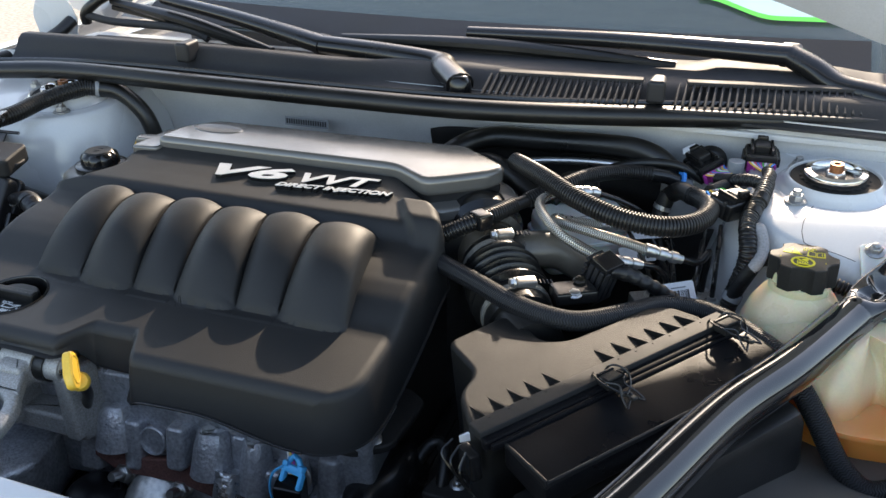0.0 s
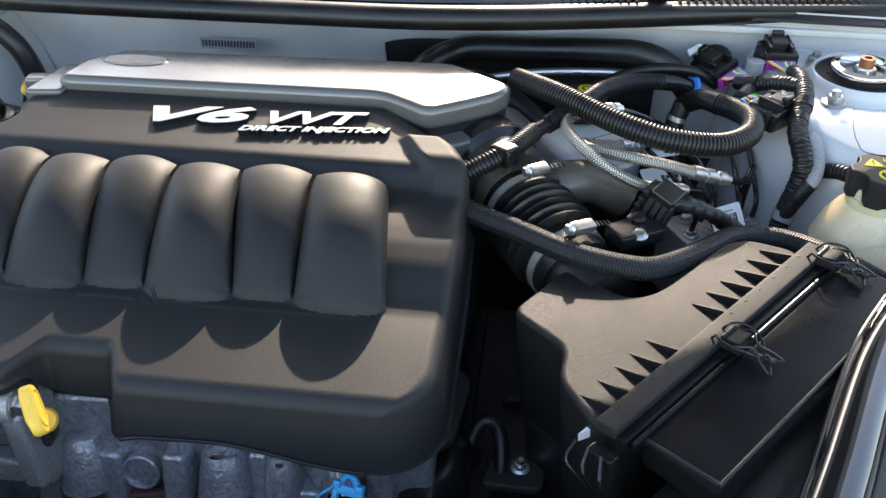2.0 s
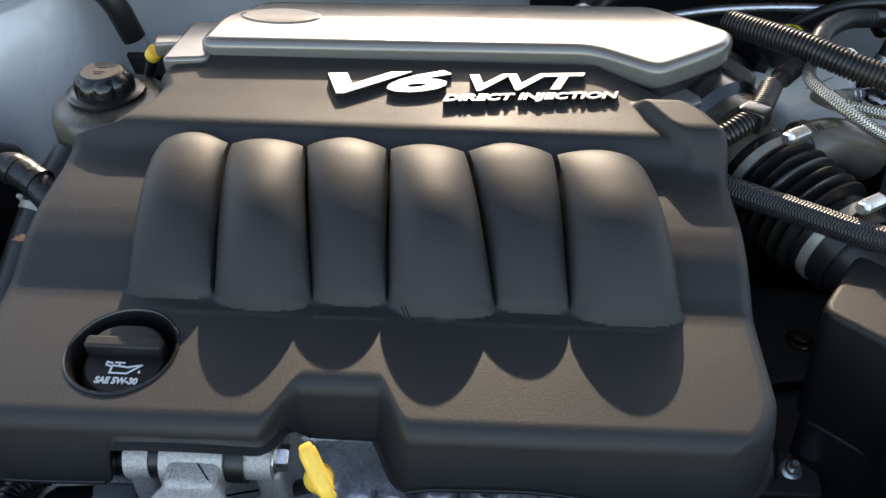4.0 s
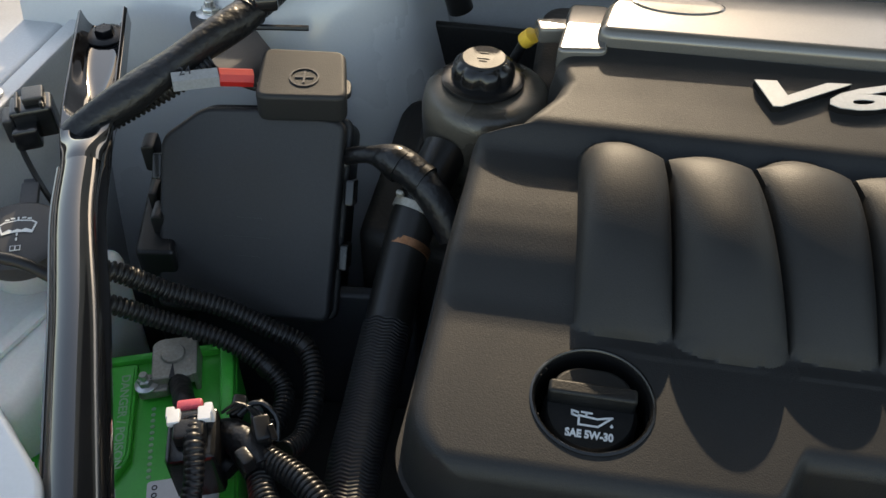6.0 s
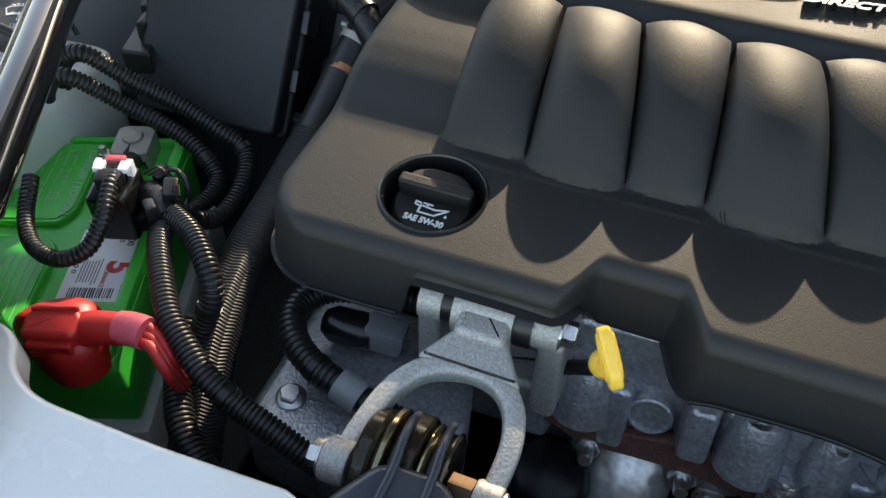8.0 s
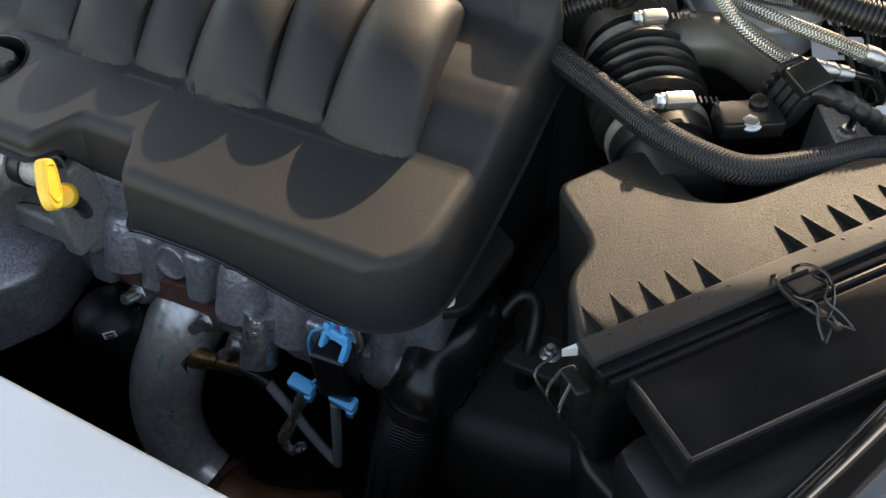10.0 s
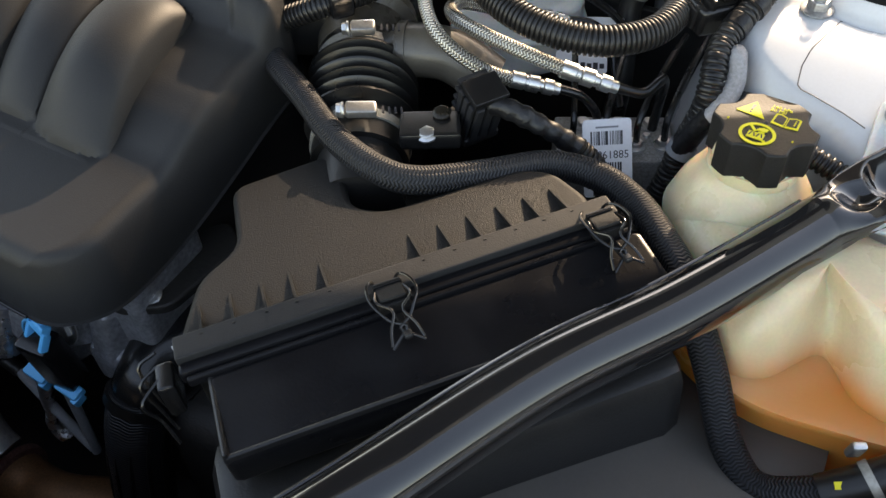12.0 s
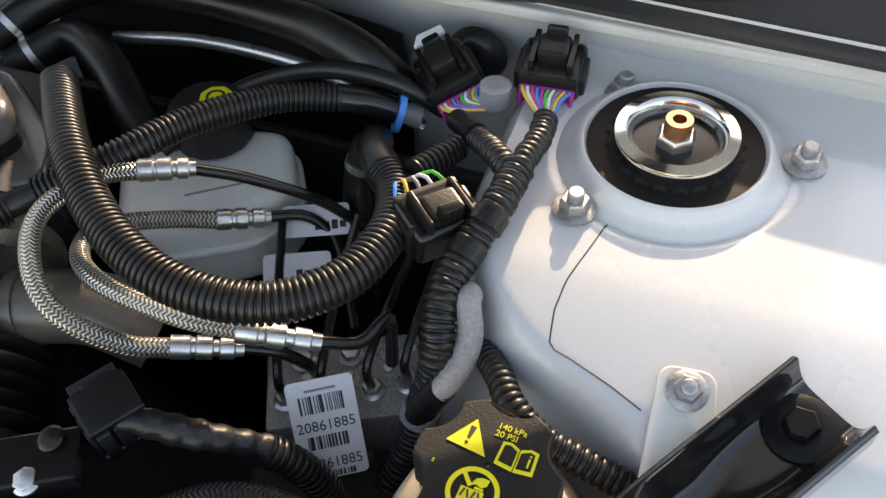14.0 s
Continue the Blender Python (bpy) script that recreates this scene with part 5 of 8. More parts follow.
def clip(f, seed, parent):
    """A spring clip of twisted black wire over a plastic hook."""
    rnd = random.Random(seed)
    q = ridge_a.lerp(ridge_b, f)
    c = axes(q, along, (-along.y, along.x, 0)) @ pose(0, -0.013, -0.003) @ Matrix.Diagonal((0.82, 0.82, 0.82, 1))
    hook = part("clip", box((0.026, 0.024, 0.010), 0.002, c @ pose(0, -0.010, 0.003)), AIRLID, parent)
    part("clip_plate", box((0.022, 0.017, 0.004), 0.0012, c @ pose(0, -0.011, 0.0095, -8)), AIRLID, hook)
    part("clip_bar", box((0.024, 0.004, 0.006), 0.001, c @ pose(0, -0.001, 0.009)), SMOOTH, hook)
    part("clip_tongue", box((0.007, 0.030, 0.005), 0.0015, c @ pose(0.001, -0.038, -0.002, -10)), PLASTIC, hook)
    for s in (-1, 1):
        j = 0.002 * rnd.random()
        tube("wire", [c @ Vector((s * 0.009, 0.014, -0.002)), c @ Vector((s * 0.012, 0.006, 0.010)), c @ Vector((s * 0.0175, -0.002, 0.012)), c @ Vector((s * 0.0185 + j, -0.016, 0.011)), c @ Vector((s * 0.013, -0.029, 0.008)), c @ Vector((s * 0.007, -0.036, 0.004)),
                      c @ Vector((s * -0.003, -0.043, 0.002)), c @ Vector((s * 0.006, -0.050, -0.002)), c @ Vector((s * 0.013, -0.055, -0.005))], 0.0011, SMOOTH, hook, n=8, step=0.003)
        tube("wire", [c @ Vector((s * 0.012, -0.006, 0.009)), c @ Vector((s * 0.014, -0.018 - j, 0.011)), c @ Vector((s * 0.004, -0.030, 0.009)), c @ Vector((s * 0.010, -0.042, 0.002)), c @ Vector((s * 0.013, -0.053, -0.004))], 0.0010, SMOOTH, hook, n=8, step=0.003)
    tube("wire", [c @ Vector((-0.009, 0.014, -0.002)), c @ Vector((0, 0.015, -0.003)), c @ Vector((0.009, 0.014, -0.002))], 0.0011, SMOOTH, hook, n=8, step=0.003)


clip(0.455, 1, air)
clip(0.965, 2, air)
mcl = axes(ridge_a + Vector((-0.012, -0.012, -0.02)), (-along.x, -along.y, 0), (along.y, -along.x, 0))
endc = part("clip", box((0.012, 0.024, 0.03), 0.003, mcl @ pose(0, 0.01, -0.01)), SMOOTH, air)
for s in (-1, 0, 1):
    tube("wire", [mcl @ Vector((0.004, 0.012 * s, 0.004)), mcl @ Vector((0.018, 0.016 * s + 0.006, -0.004)), mcl @ Vector((0.012, 0.010 * s + 0.012, -0.024)), mcl @ Vector((0.006, 0.012 * s + 0.02, -0.04))], 0.0013, SMOOTH, endc, n=6, step=0.004)
part("white_tab", prism([(-0.134, 0.598), (-0.122, 0.612), (-0.119, 0.606)], 0.908, 0.916, 0), PAPER, air)

FRAME = TANK_SIDE
# ---- coolant tank ----
cool = thing("coolant_tank", "yellowed translucent coolant tank with black pressure cap", "coolant tank")
front = rounded([(0.108, 0.868), (0.140, 0.815), (0.215, 0.775), (0.33, 0.79), (0.40, 0.86), (0.40, 0.900), (0.28, 0.922), (0.17, 0.955), (0.115, 0.925)], 0.035, 6)
crown = rounded([(0.108, 0.868), (0.136, 0.832), (0.170, 0.806), (0.205, 0.786), (0.228, 0.796), (0.255, 0.842), (0.286, 0.802), (0.330, 0.796), (0.40, 0.86), (0.40, 0.900), (0.28, 0.922), (0.17, 0.955), (0.115, 0.925)], 0.016, 5)
part("shell", loft(crown, [(0.0, 0.862), (0.0, 0.888), (0.003, 0.903), (0.010, 0.918), (0.020, 0.930), (0.034, 0.940), (0.05, 0.945)]), TANK, cool)
part("lower_half", loft(front, [(0.03, 0.60), (0.010, 0.63), (0.004, 0.68), (0.003, 0.864)]), TANK, cool, "lower half filled with orange coolant")
part("seam", loft(front, [(0.0, 0.862), (-0.006, 0.864), (-0.006, 0.870), (0.0, 0.872)]), TANK, cool)
mk = up(0.165, 0.905, 0.0, (0.0, 0.0, 1))
part("neck", lathe([(0.058, 0.918), (0.050, 0.940), (0.040, 0.956), (0.032, 0.964), (0.030, 0.985)], mk, 48), TANK, cool)
def lobed(r, depth, count=6, half=0.19):
    """A grip outline: blunt tips with concave scallops between them."""
    out = []
    for k in range(count):
        a = 2 * math.pi * k / count
        b = a + 2 * math.pi / count
        out += [(r * math.cos(a + f * half), r * math.sin(a + f * half)) for f in (-0.9, -0.4, 0.4, 0.9)]
        p = Vector((math.cos(a + half), math.sin(a + half)))
        q = Vector((math.cos(b - half), math.sin(b - half)))
        inward = -(p + q).normalized()
        out += [tuple((p.lerp(q, f) + inward * depth * 4 * f * (1 - f)) * r) for f in [n / 10 for n in range(11)]]
    return out


sym = pose(0.1655, 0.904, 1.0030, 0, 0, -3)
kcap = part("cap", prism(lobed(0.0364, 0.125), -0.0300, -0.0003, 0.0016, sym, 3), CAPM, cool, "black lobed pressure cap with yellow symbols")
part("collar", lathe([(0.0318, 0.962), (0.0330, 0.966), (0.0330, 0.974), (0.0, 0.974)], mk, 40), TANK, cool)
part("gate_mark", lathe([(0.0, 0.0006), (0.0013, 0.0006), (0.0017, 0.0), (0.0, 0.0)], sym, 14), SMOOTH, kcap)
part("symbol_triangle", prism([(-0.0232, 0.0048), (-0.0025, 0.0030), (-0.0131, 0.0206)], 0, 0.0004, 0, sym), YELLOW_INK, kcap)
part("symbol_mark", prism([(-0.0142, 0.0092), (-0.0128, 0.0091), (-0.0116, 0.0160), (-0.0146, 0.0162)], 0.0003, 0.0007, 0, sym), INK_AND_HOLE_BLACK, kcap)
part("symbol_mark", lathe([(0.0, 0.0004), (0.0009, 0.0004), (0.0009, 0.0), (0.0, 0.0)], sym @ pose(-0.0135, 0.0068, 0.0003), 12), INK_AND_HOLE_BLACK, kcap)
for s in (-1, 1):
    bx, by = 0.0118, 0.0005
    part("symbol_book", prism([(s * 0.0003 + bx, by), (s * 0.0095 + bx, by + 0.0012), (s * 0.0090 + bx, by + 0.0135), (s * 0.0050 + bx, by + 0.0142), (s * 0.0003 + bx, by + 0.0122)][::s], 0, 0.0004, 0, sym), YELLOW_INK, kcap)
    part("symbol_mark", prism([(s * 0.0010 + bx, by + 0.0020), (s * 0.0080 + bx, by + 0.0030), (s * 0.0076 + bx, by + 0.0120), (s * 0.0050 + bx, by + 0.0126), (s * 0.0010 + bx, by + 0.0106)][::s], 0.0003, 0.0006, 0, sym), CAPM, kcap)
lettering("symbol_letter", "i", 0.0105, sym @ pose(0.0165, 0.0048, 0.0005), YELLOW_INK, kcap, 0.0003)
ring = sym @ pose(-0.0012, -0.0155, 0)
part("symbol_ring", lathe([(0.0102, 0), (0.0125, 0), (0.0125, 0.0005), (0.0102, 0.0005), (0.0102, 0)], ring, 40, None, 0, 0.0, False), YELLOW_INK, kcap)
part("symbol_slash", box((0.0085, 0.0020, 0.0005), 0, ring @ pose(-0.0050, 0.0055, 0.0003, 0, 0, -48)), YELLOW_INK, kcap)
part("symbol_slash", box((0.0030, 0.0020, 0.0005), 0, ring @ pose(0.0066, -0.0068, 0.0003, 0, 0, -48)), YELLOW_INK, kcap)
part("symbol_can", prism([(-0.0060, -0.0062), (0.0052, -0.0062), (0.0052, 0.0010), (-0.0060, 0.0010)], 0.0001, 0.0005, 0, ring), YELLOW_INK, kcap)
for k in range(4):
    part("symbol_mark", box((0.0009, 0.0042, 0.0004), 0, ring @ pose(-0.0043 + 0.0026 * k, -0.0019, 0.0006, 0, 0, 18 if k % 2 else -14)), INK_AND_HOLE_BLACK, kcap)
part("symbol_cap", box((0.0042, 0.0013, 0.0005), 0, ring @ pose(0.0022, 0.0020, 0.0003, 0, 0, 0)), YELLOW_INK, kcap)
part("symbol_palm", prism([(-0.0002, 0.0040), (0.0030, 0.0030), (0.0052, 0.0046), (0.0056, 0.0078), (0.0026, 0.0080)], 0.0001, 0.0005, 0, ring), YELLOW_INK, kcap)
for k in range(3):
    part("symbol_finger", box((0.0036, 0.0009, 0.0005), 0, ring @ pose(-0.0004 + 0.0006 * k, 0.0042 + 0.0013 * k, 0.0003, 0, 0, 28)), YELLOW_INK, kcap)
lettering("marking", "140 kPa", 0.0046, sym @ pose(-0.0026, 0.0200, 0.0002), YELLOW_INK, kcap, 0.0002)
lettering("marking", "20 PSI", 0.0046, sym @ pose(-0.0026, 0.0157, 0.0002), YELLOW_INK, kcap, 0.0002)
for x, y in ((-0.0242, -0.0075), (0.0222, -0.0120)):
    lettering("marking", "s", 0.0040, sym @ pose(x - 0.001, y - 0.001, 0.0002), YELLOW_INK, kcap, 0.0002)

FRAME = BRAKE_SIDE
# ---- hoses and conduits on the master cylinder's side ----
def hose(name, label, category, pts, r, mat, group="", **kw):
    h = thing(name, label, category, group)
    tube("hose", pts, r, mat, h, **kw)
    if mat == CORR:
        c = curve(pts, 0.006)
        k = 3
        k = len(c) * 2 // 3
        tube("tie_band", [c[k], c[k + 1]], r + 0.0014, RUBBER, h, "black cable tie", n=16)
    elif mat == RUBBER:
        c = curve(pts, 0.006)
        tube("hose_clip", [c[3], c[4]], (r(0) if callable(r) else r) + 0.0014, ZINC, h, "steel hose clip", n=18)
    return h


def ferrule(parent, pts, r, mat=None):
    tube("ferrule", pts, lambda f: r * (1.16 if f < 0.26 or 0.34 < f < 0.58 else 1.0 if f < 0.34 else 1.08 if 0.66 < f < 0.88 else 0.82), mat or ZINC, parent, n=16, step=0.0010)


loop = thing("wiring_conduit", "thick black corrugated conduit looped over the brake lines", "conduit", "conduits")
LOOP = [(-0.212, 1.072, 1.011), (-0.155, 1.013, 1.016), (-0.10, 0.969, 1.010), (-0.045, 0.948, 1.002), (0.010, 0.955, 0.995), (0.045, 0.988, 0.992),
        (0.055, 1.030, 0.992), (0.044, 1.068, 0.987), (0.026, 1.088, 0.985)]
tube("conduit", LOOP, 0.0120, CORR, loop, n=20, ridge=0.0020, pitch=0.0041)
tube("sleeve_end", [(0.028, 1.086, 0.985), (0.012, 1.106, 0.982), (-0.004, 1.14, 0.960)], 0.0124, RUBBER, loop, n=18)
cord = thing("wiring_conduit", "black corrugated conduit with a blue collar", "conduit", "conduits")
tube("conduit", [(-0.172, 0.988, 0.992), (-0.133, 1.030, 1.002), (-0.108, 1.078, 1.000), (-0.070, 1.126, 0.992), (-0.032, 1.150, 0.984)], 0.0098, CORR, cord, n=18, ridge=0.0018, pitch=0.0040)
tube("sleeve_end", [(-0.036, 1.148, 0.985), (-0.012, 1.158, 0.979), (0.004, 1.163, 0.972)], 0.0105, SMOOTH, cord, n=16)
tube("blue_collar", [(0.003, 1.1625, 0.9725), (0.007, 1.164, 0.971)], 0.0165, BLUE, cord, "blue plastic collar", n=20)
tube("nozzle", [(0.006, 1.164, 0.971), (0.020, 1.168, 0.966)], 0.0085, GREYP, cord, n=14)
tube("joint", [(-0.170, 0.990, 0.992), (-0.185, 0.972, 0.990)], 0.0085, PLASTIC, cord, n=12)
tube("conduit", [(-0.185, 0.972, 0.990), (-0.205, 0.930, 0.990), (-0.228, 0.905, 0.985), (-0.262, 0.890, 0.970)], 0.0100, CORR, cord, n=18, ridge=0.0018, pitch=0.0040)
part("clip", box((0.022, 0.026, 0.022), 0.004, axes((-0.212, 0.918, 0.989), (-0.6, -0.8, 0), (0.8, -0.6, 0))), SMOOTH, cord)

b1 = thing("brake_line", "braided stainless flexible brake line with crimped ends", "brake line", "brake lines")
tube("braid", [(-0.113, 1.026, 0.997), (-0.138, 1.008, 0.999), (-0.150, 0.972, 1.000), (-0.136, 0.940, 0.996), (-0.108, 0.918, 0.983), (-0.072, 0.922, 0.962), (-0.046, 0.938, 0.948)], 0.0062, STEELBRAID, b1, n=16, step=0.003)
ferrule(b1, [(-0.050, 0.936, 0.950), (-0.030, 0.948, 0.943), (-0.014, 0.957, 0.938)], 0.0066)
ferrule(b1, [(-0.117, 1.024, 0.997), (-0.098, 1.036, 0.994), (-0.088, 1.043, 0.991)], 0.0066)
tube("pipe", [(-0.090, 1.042, 0.991), (-0.060, 1.060, 0.975), (-0.02, 1.082, 0.945), (0.01, 1.10, 0.90)], 0.0040, SMOOTH, b1, n=10)
tube("pipe", [(-0.016, 0.956, 0.939), (0.004, 0.965, 0.932), (0.016, 0.975, 0.910), (0.012, 0.985, 0.885)], 0.0040, SMOOTH, b1, n=10)
b2 = thing("brake_line", "braided stainless flexible brake line curving under the conduit", "brake line", "brake lines")
tube("braid", [(-0.080, 1.045, 0.943), (-0.112, 1.022, 0.955), (-0.132, 0.990, 0.972), (-0.122, 0.960, 0.980), (-0.090, 0.944, 0.982), (-0.042, 0.944, 0.974), (-0.008, 0.956, 0.960)], 0.0062, STEELBRAID, b2, n=16, step=0.003)
ferrule(b2, [(-0.012, 0.954, 0.962), (0.012, 0.964, 0.953), (0.032, 0.973, 0.945)], 0.0068)
ferrule(b2, [(-0.084, 1.042, 0.945), (-0.066, 1.056, 0.939), (-0.056, 1.064, 0.935)], 0.0066)
tube("pipe", [(-0.058, 1.063, 0.936), (-0.035, 1.078, 0.930), (-0.015, 1.078, 0.915), (0.0, 1.06, 0.895), (0.02, 1.03, 0.88)], 0.0042, SMOOTH, b2, n=10)
tube("pipe", [(0.030, 0.972, 0.946), (0.052, 0.986, 0.938), (0.062, 1.004, 0.945), (0.060, 1.010, 0.915), (0.058, 1.010, 0.885)], 0.0045, SMOOTH, b2, n=10)

# ---- brake fluid reservoir ----
mcy = thing("brake_fluid_reservoir", "milky white brake fluid reservoir with a black cap", "reservoir")
tk = axes((-0.108, 1.078, 0.945), (0.80, 0.60, 0), (-0.60, 0.80, 0))
part("tank", prism(rounded([(-0.074, -0.036), (0.02, -0.044), (0.058, -0.020), (0.062, 0.042), (0.02, 0.058), (-0.068, 0.052)], 0.018), -0.075, 0.0, 0.012, tk, 3), MILKY, mcy)
part("tank_seam", prism(rounded([(-0.078, -0.040), (0.02, -0.048), (0.062, -0.023), (0.066, 0.045), (0.02, 0.062), (-0.072, 0.056)], 0.018), -0.034, -0.028, 0.002, tk), MILKY, mcy)
mcap = up(-0.130, 1.117, 0, (0, 0, 1))
bc = part("cap", lathe([(0.0, 0.980), (0.026, 0.980), (0.029, 0.977), (0.030, 0.950), (0.0, 0.950)], mcap, 40, None, 12, 0.03), PLASTIC, mcy)
part("cap_symbol", lathe([(0.0, 0.9806), (0.0125, 0.9806), (0.0125, 0.980)], mcap @ pose(-0.004, -0.008, 0), 8), YELLOW_INK, bc)
part("cap_symbol_ring", lathe([(0.0055, 0.9812), (0.0072, 0.9812), (0.0072, 0.9806), (0.0055, 0.9806), (0.0055, 0.9812)], mcap @ pose(-0.004, -0.008, 0), 24, None, 0, 0.0, False), INK_AND_HOLE_BLACK, bc)
lettering("marking", "DOT3", 0.0085, mcap @ pose(-0.002, 0.009, 0.9805, 0, 0, 36), WHITE_INK, bc, 0.0003, 0, 0.0002)
for i in range(1):
    part("tank_marking", box((0.045, 0.0016, 0.0006), 0, tk @ pose(0.0, -0.012 + 0.008 * i, 0.0004)), GREYP, mcy)
for k, (x, y) in enumerate(((-0.048, 1.072), (-0.050, 1.040))):
    tg = thing("pipe_tag", "small white paper tag on a brake pipe", "tag", "pipe tags")
    m = axes((x, y, 0.925 - 0.02 * k), (0.9, 0.42, 0), (-0.3, 0.7, 0.4))
    part("paper", prism(rounded([(-0.004, -0.012), (0.045, -0.012), (0.045, 0.012), (-0.004, 0.012)], 0.004), 0, 0.0008, 0, m), PAPER, tg)
    for i in range(4):
        part("print_bar", box((0.0045, 0.007 - 0.002 * (i % 2), 0.0004), 0, m @ pose(0.022 + 0.006 * i, -0.004, 0.001)), INK_AND_HOLE_BLACK, tg)

# ---- brake pressure unit ----
absu = thing("brake_pressure_unit", "cast aluminium brake pressure block with screwed pipes", "pressure unit")
ma = axes((0.030, 0.992, 0.876), (0.885, 0.465, 0), (-0.465, 0.885, 0))
part("block", box((0.108, 0.066, 0.09), 0.003, ma @ pose(0, 0, -0.045)), ALU, absu)
part("motor", box((0.10, 0.05, 0.10), 0.006, ma @ pose(-0.02, -0.065, -0.08)), PLASTIC, absu)
for x, y in ((-0.040, -0.012), (-0.012, -0.014), (0.018, -0.012), (0.043, -0.010), (-0.028, 0.018), (0.005, 0.018), (0.034, 0.018)):
    part("pipe_nut", hexnut(ma @ pose(x, y, 0), 0.0068, 0.007, 0.0, 0.009), ZINC, absu)
for x, y, p in ((-0.040, -0.012, (-0.05, 1.07, 0.93)), (-0.012, -0.014, (0.0, 1.09, 0.93)), (0.018, -0.012, (0.05, 1.10, 0.93)), (0.043, -0.010, (0.07, 1.11, 0.935))):
    a = ma @ Vector((x, y, 0.005))
    tube("pipe", [a, a + Vector((0, 0, 0.028)), Vector(p).lerp(a, 0.5) + Vector((0, 0, 0.02)), Vector(p)], 0.0032, SMOOTH, absu, n=8)
for x, y in ((-0.026, 0.004), (0.003, 0.002), (0.030, 0.004), (0.048, 0.018)):
    part("plug", lathe([(0.0, 0.002), (0.003, 0.002), (0.004, 0.0)], ma @ pose(x, y, 0), 12), ZINC, absu)
FRAME = Matrix()
tag = thing("barcode_tag", "white barcode tag leaning on the pressure block", "tag")
mg = axes((0.030, 0.970, 0.912), (0.036, 0.023, 0.001), (-0.36, 0.47, 0.80))
part("card", prism(rounded([(-0.0215, -0.068), (0.0215, -0.068), (0.0215, 0.0), (-0.0215, 0.0)], 0.004), -0.0008, 0.0, 0, mg), PAPER, tag)
lettering("number", "20861885", 0.0098, mg @ pose(0, -0.0345, 0.0002), INK_AND_HOLE_BLACK, tag, 0.0001, 0, 0, 0.037, "CENTER")
lettering("number", "20861885", 0.0098, mg @ pose(0, -0.0605, 0.0002), INK_AND_HOLE_BLACK, tag, 0.0001, 0, 0, 0.037, "CENTER")
rb = random.Random(5)
for y, h, wide in ((-0.0165, 0.012, 0.028), (-0.0425, 0.009, 0.026), (-0.065, 0.004, 0.026)):
    x = -wide / 2
    while x < wide / 2:
        bw = rb.choice((0.0007, 0.0007, 0.0014, 0.0018))
        part("barcode_bar", box((bw, h, 0.0003), 0, mg @ pose(x, y, 0.0001)), INK_AND_HOLE_BLACK, tag)
        x += bw + rb.choice((0.0006, 0.0011))
part("print_bar", box((0.020, 0.0016, 0.0003), 0, mg @ pose(0, -0.007, 0.0001)), GREYP, tag)
part("holder", box((0.045, 0.012, 0.006), 0.002, mg @ pose(0.004, -0.064, -0.005)), PLASTIC, tag)
FRAME = BRAKE_SIDE

# ---- intake duct ----
duct = thing("intake_duct", "black rubber intake bellows with steel hose clamps", "intake duct")
a, c = Vector((-0.198, 0.925, 0.930)), Vector((-0.128, 0.815, 0.912))
way = (c - a).normalized()
fr = axes(a, way, (0, 0, 1))
turn = fr @ pose(0, 0, 0, 0, 90, 0)
L = (c - a).length
prof = []
for i in range(61):
    f = i / 60
    inside = 0.18 < f < 0.72
    prof.append((0.0445 + (0.006 * math.cos((f - 0.18) / 0.54 * 6 * 2 * math.pi - math.pi) if inside else -0.003), f * L))
part("bellows", lathe(prof, turn, 56), RUBBER, duct)
for f in (0.08, 0.80):
    part("clamp", lathe([(0.0425, f * L), (0.0435, f * L), (0.0435, f * L + 0.009), (0.0425, f * L + 0.009)], turn, 48), LEAD, duct)
FRAME = Matrix()
for at, way_, w in (((-0.131, 0.8325, 0.955), (0.036, 0.027, -0.004), 0.026), ((-0.178, 0.909, 0.974), (0.036, 0.024, 0.0), 0.022)):
    mh = axes(at, way_, (-0.55, 0.80, 0.25))
    hb = part("clamp_housing", box((w, 0.013, 0.009), 0.003, mh), ZINC, duct, "steel worm-drive housing")
    part("housing_screw", hexnut(mh @ pose(-w / 2 - 0.001, 0, 0, 0, -90, 0), 0.0055, 0.006, 0, 0.0065), ZINC, hb)
    for k in range(4):
        part("band_slot", box((0.0016, 0.0065, 0.0012), 0, mh @ pose(w / 2 + 0.005 + 0.005 * k, 0, -0.0005 - 0.0006 * k)), INK_AND_HOLE_BLACK, hb)
FRAME = BRAKE_SIDE
part("meter_tube", lathe([(0.036, L), (0.037, L + 0.03), (0.038, L + 0.045)], turn, 40), PLASTIC, duct)
part("throttle_ring", lathe([(0.030, -0.07), (0.050, -0.06), (0.052, -0.035), (0.044, -0.028), (0.042, 0.0)], turn, 48), DUSTY_SUNLIT, duct)
tube("side_pipe", [(-0.175, 0.925, 0.945), (-0.145, 0.935, 0.950), (-0.115, 0.948, 0.945), (-0.08, 0.955, 0.925)], lambda f: 0.024 - 0.003 * (f < 0.15), DUSTY_SUNLIT, duct, n=24)
tube("pipe_band", [(-0.158, 0.931, 0.948), (-0.150, 0.934, 0.949)], 0.0265, DUSTY_SUNLIT, duct, n=24)
body_t = thing("throttle_body", "black throttle housing bolted to the intake manifold", "throttle body")
part("housing", lathe([(0.0, -0.09), (0.055, -0.09), (0.058, -0.06), (0.050, -0.05), (0.0, -0.05)], turn, 40), SMOOTH, body_t)
part("motor_cover", box((0.06, 0.05, 0.05), 0.010, pose(-0.262, 0.935, 0.945, 0, 0, 30)), PLASTIC, body_t)
for k in range(3):
    part("bolt", hexnut(up(-0.255 + 0.025 * k, 0.925 + 0.012 * k, 0.968), 0.005, 0.005, 0, 0.007), ZINC, body_t)

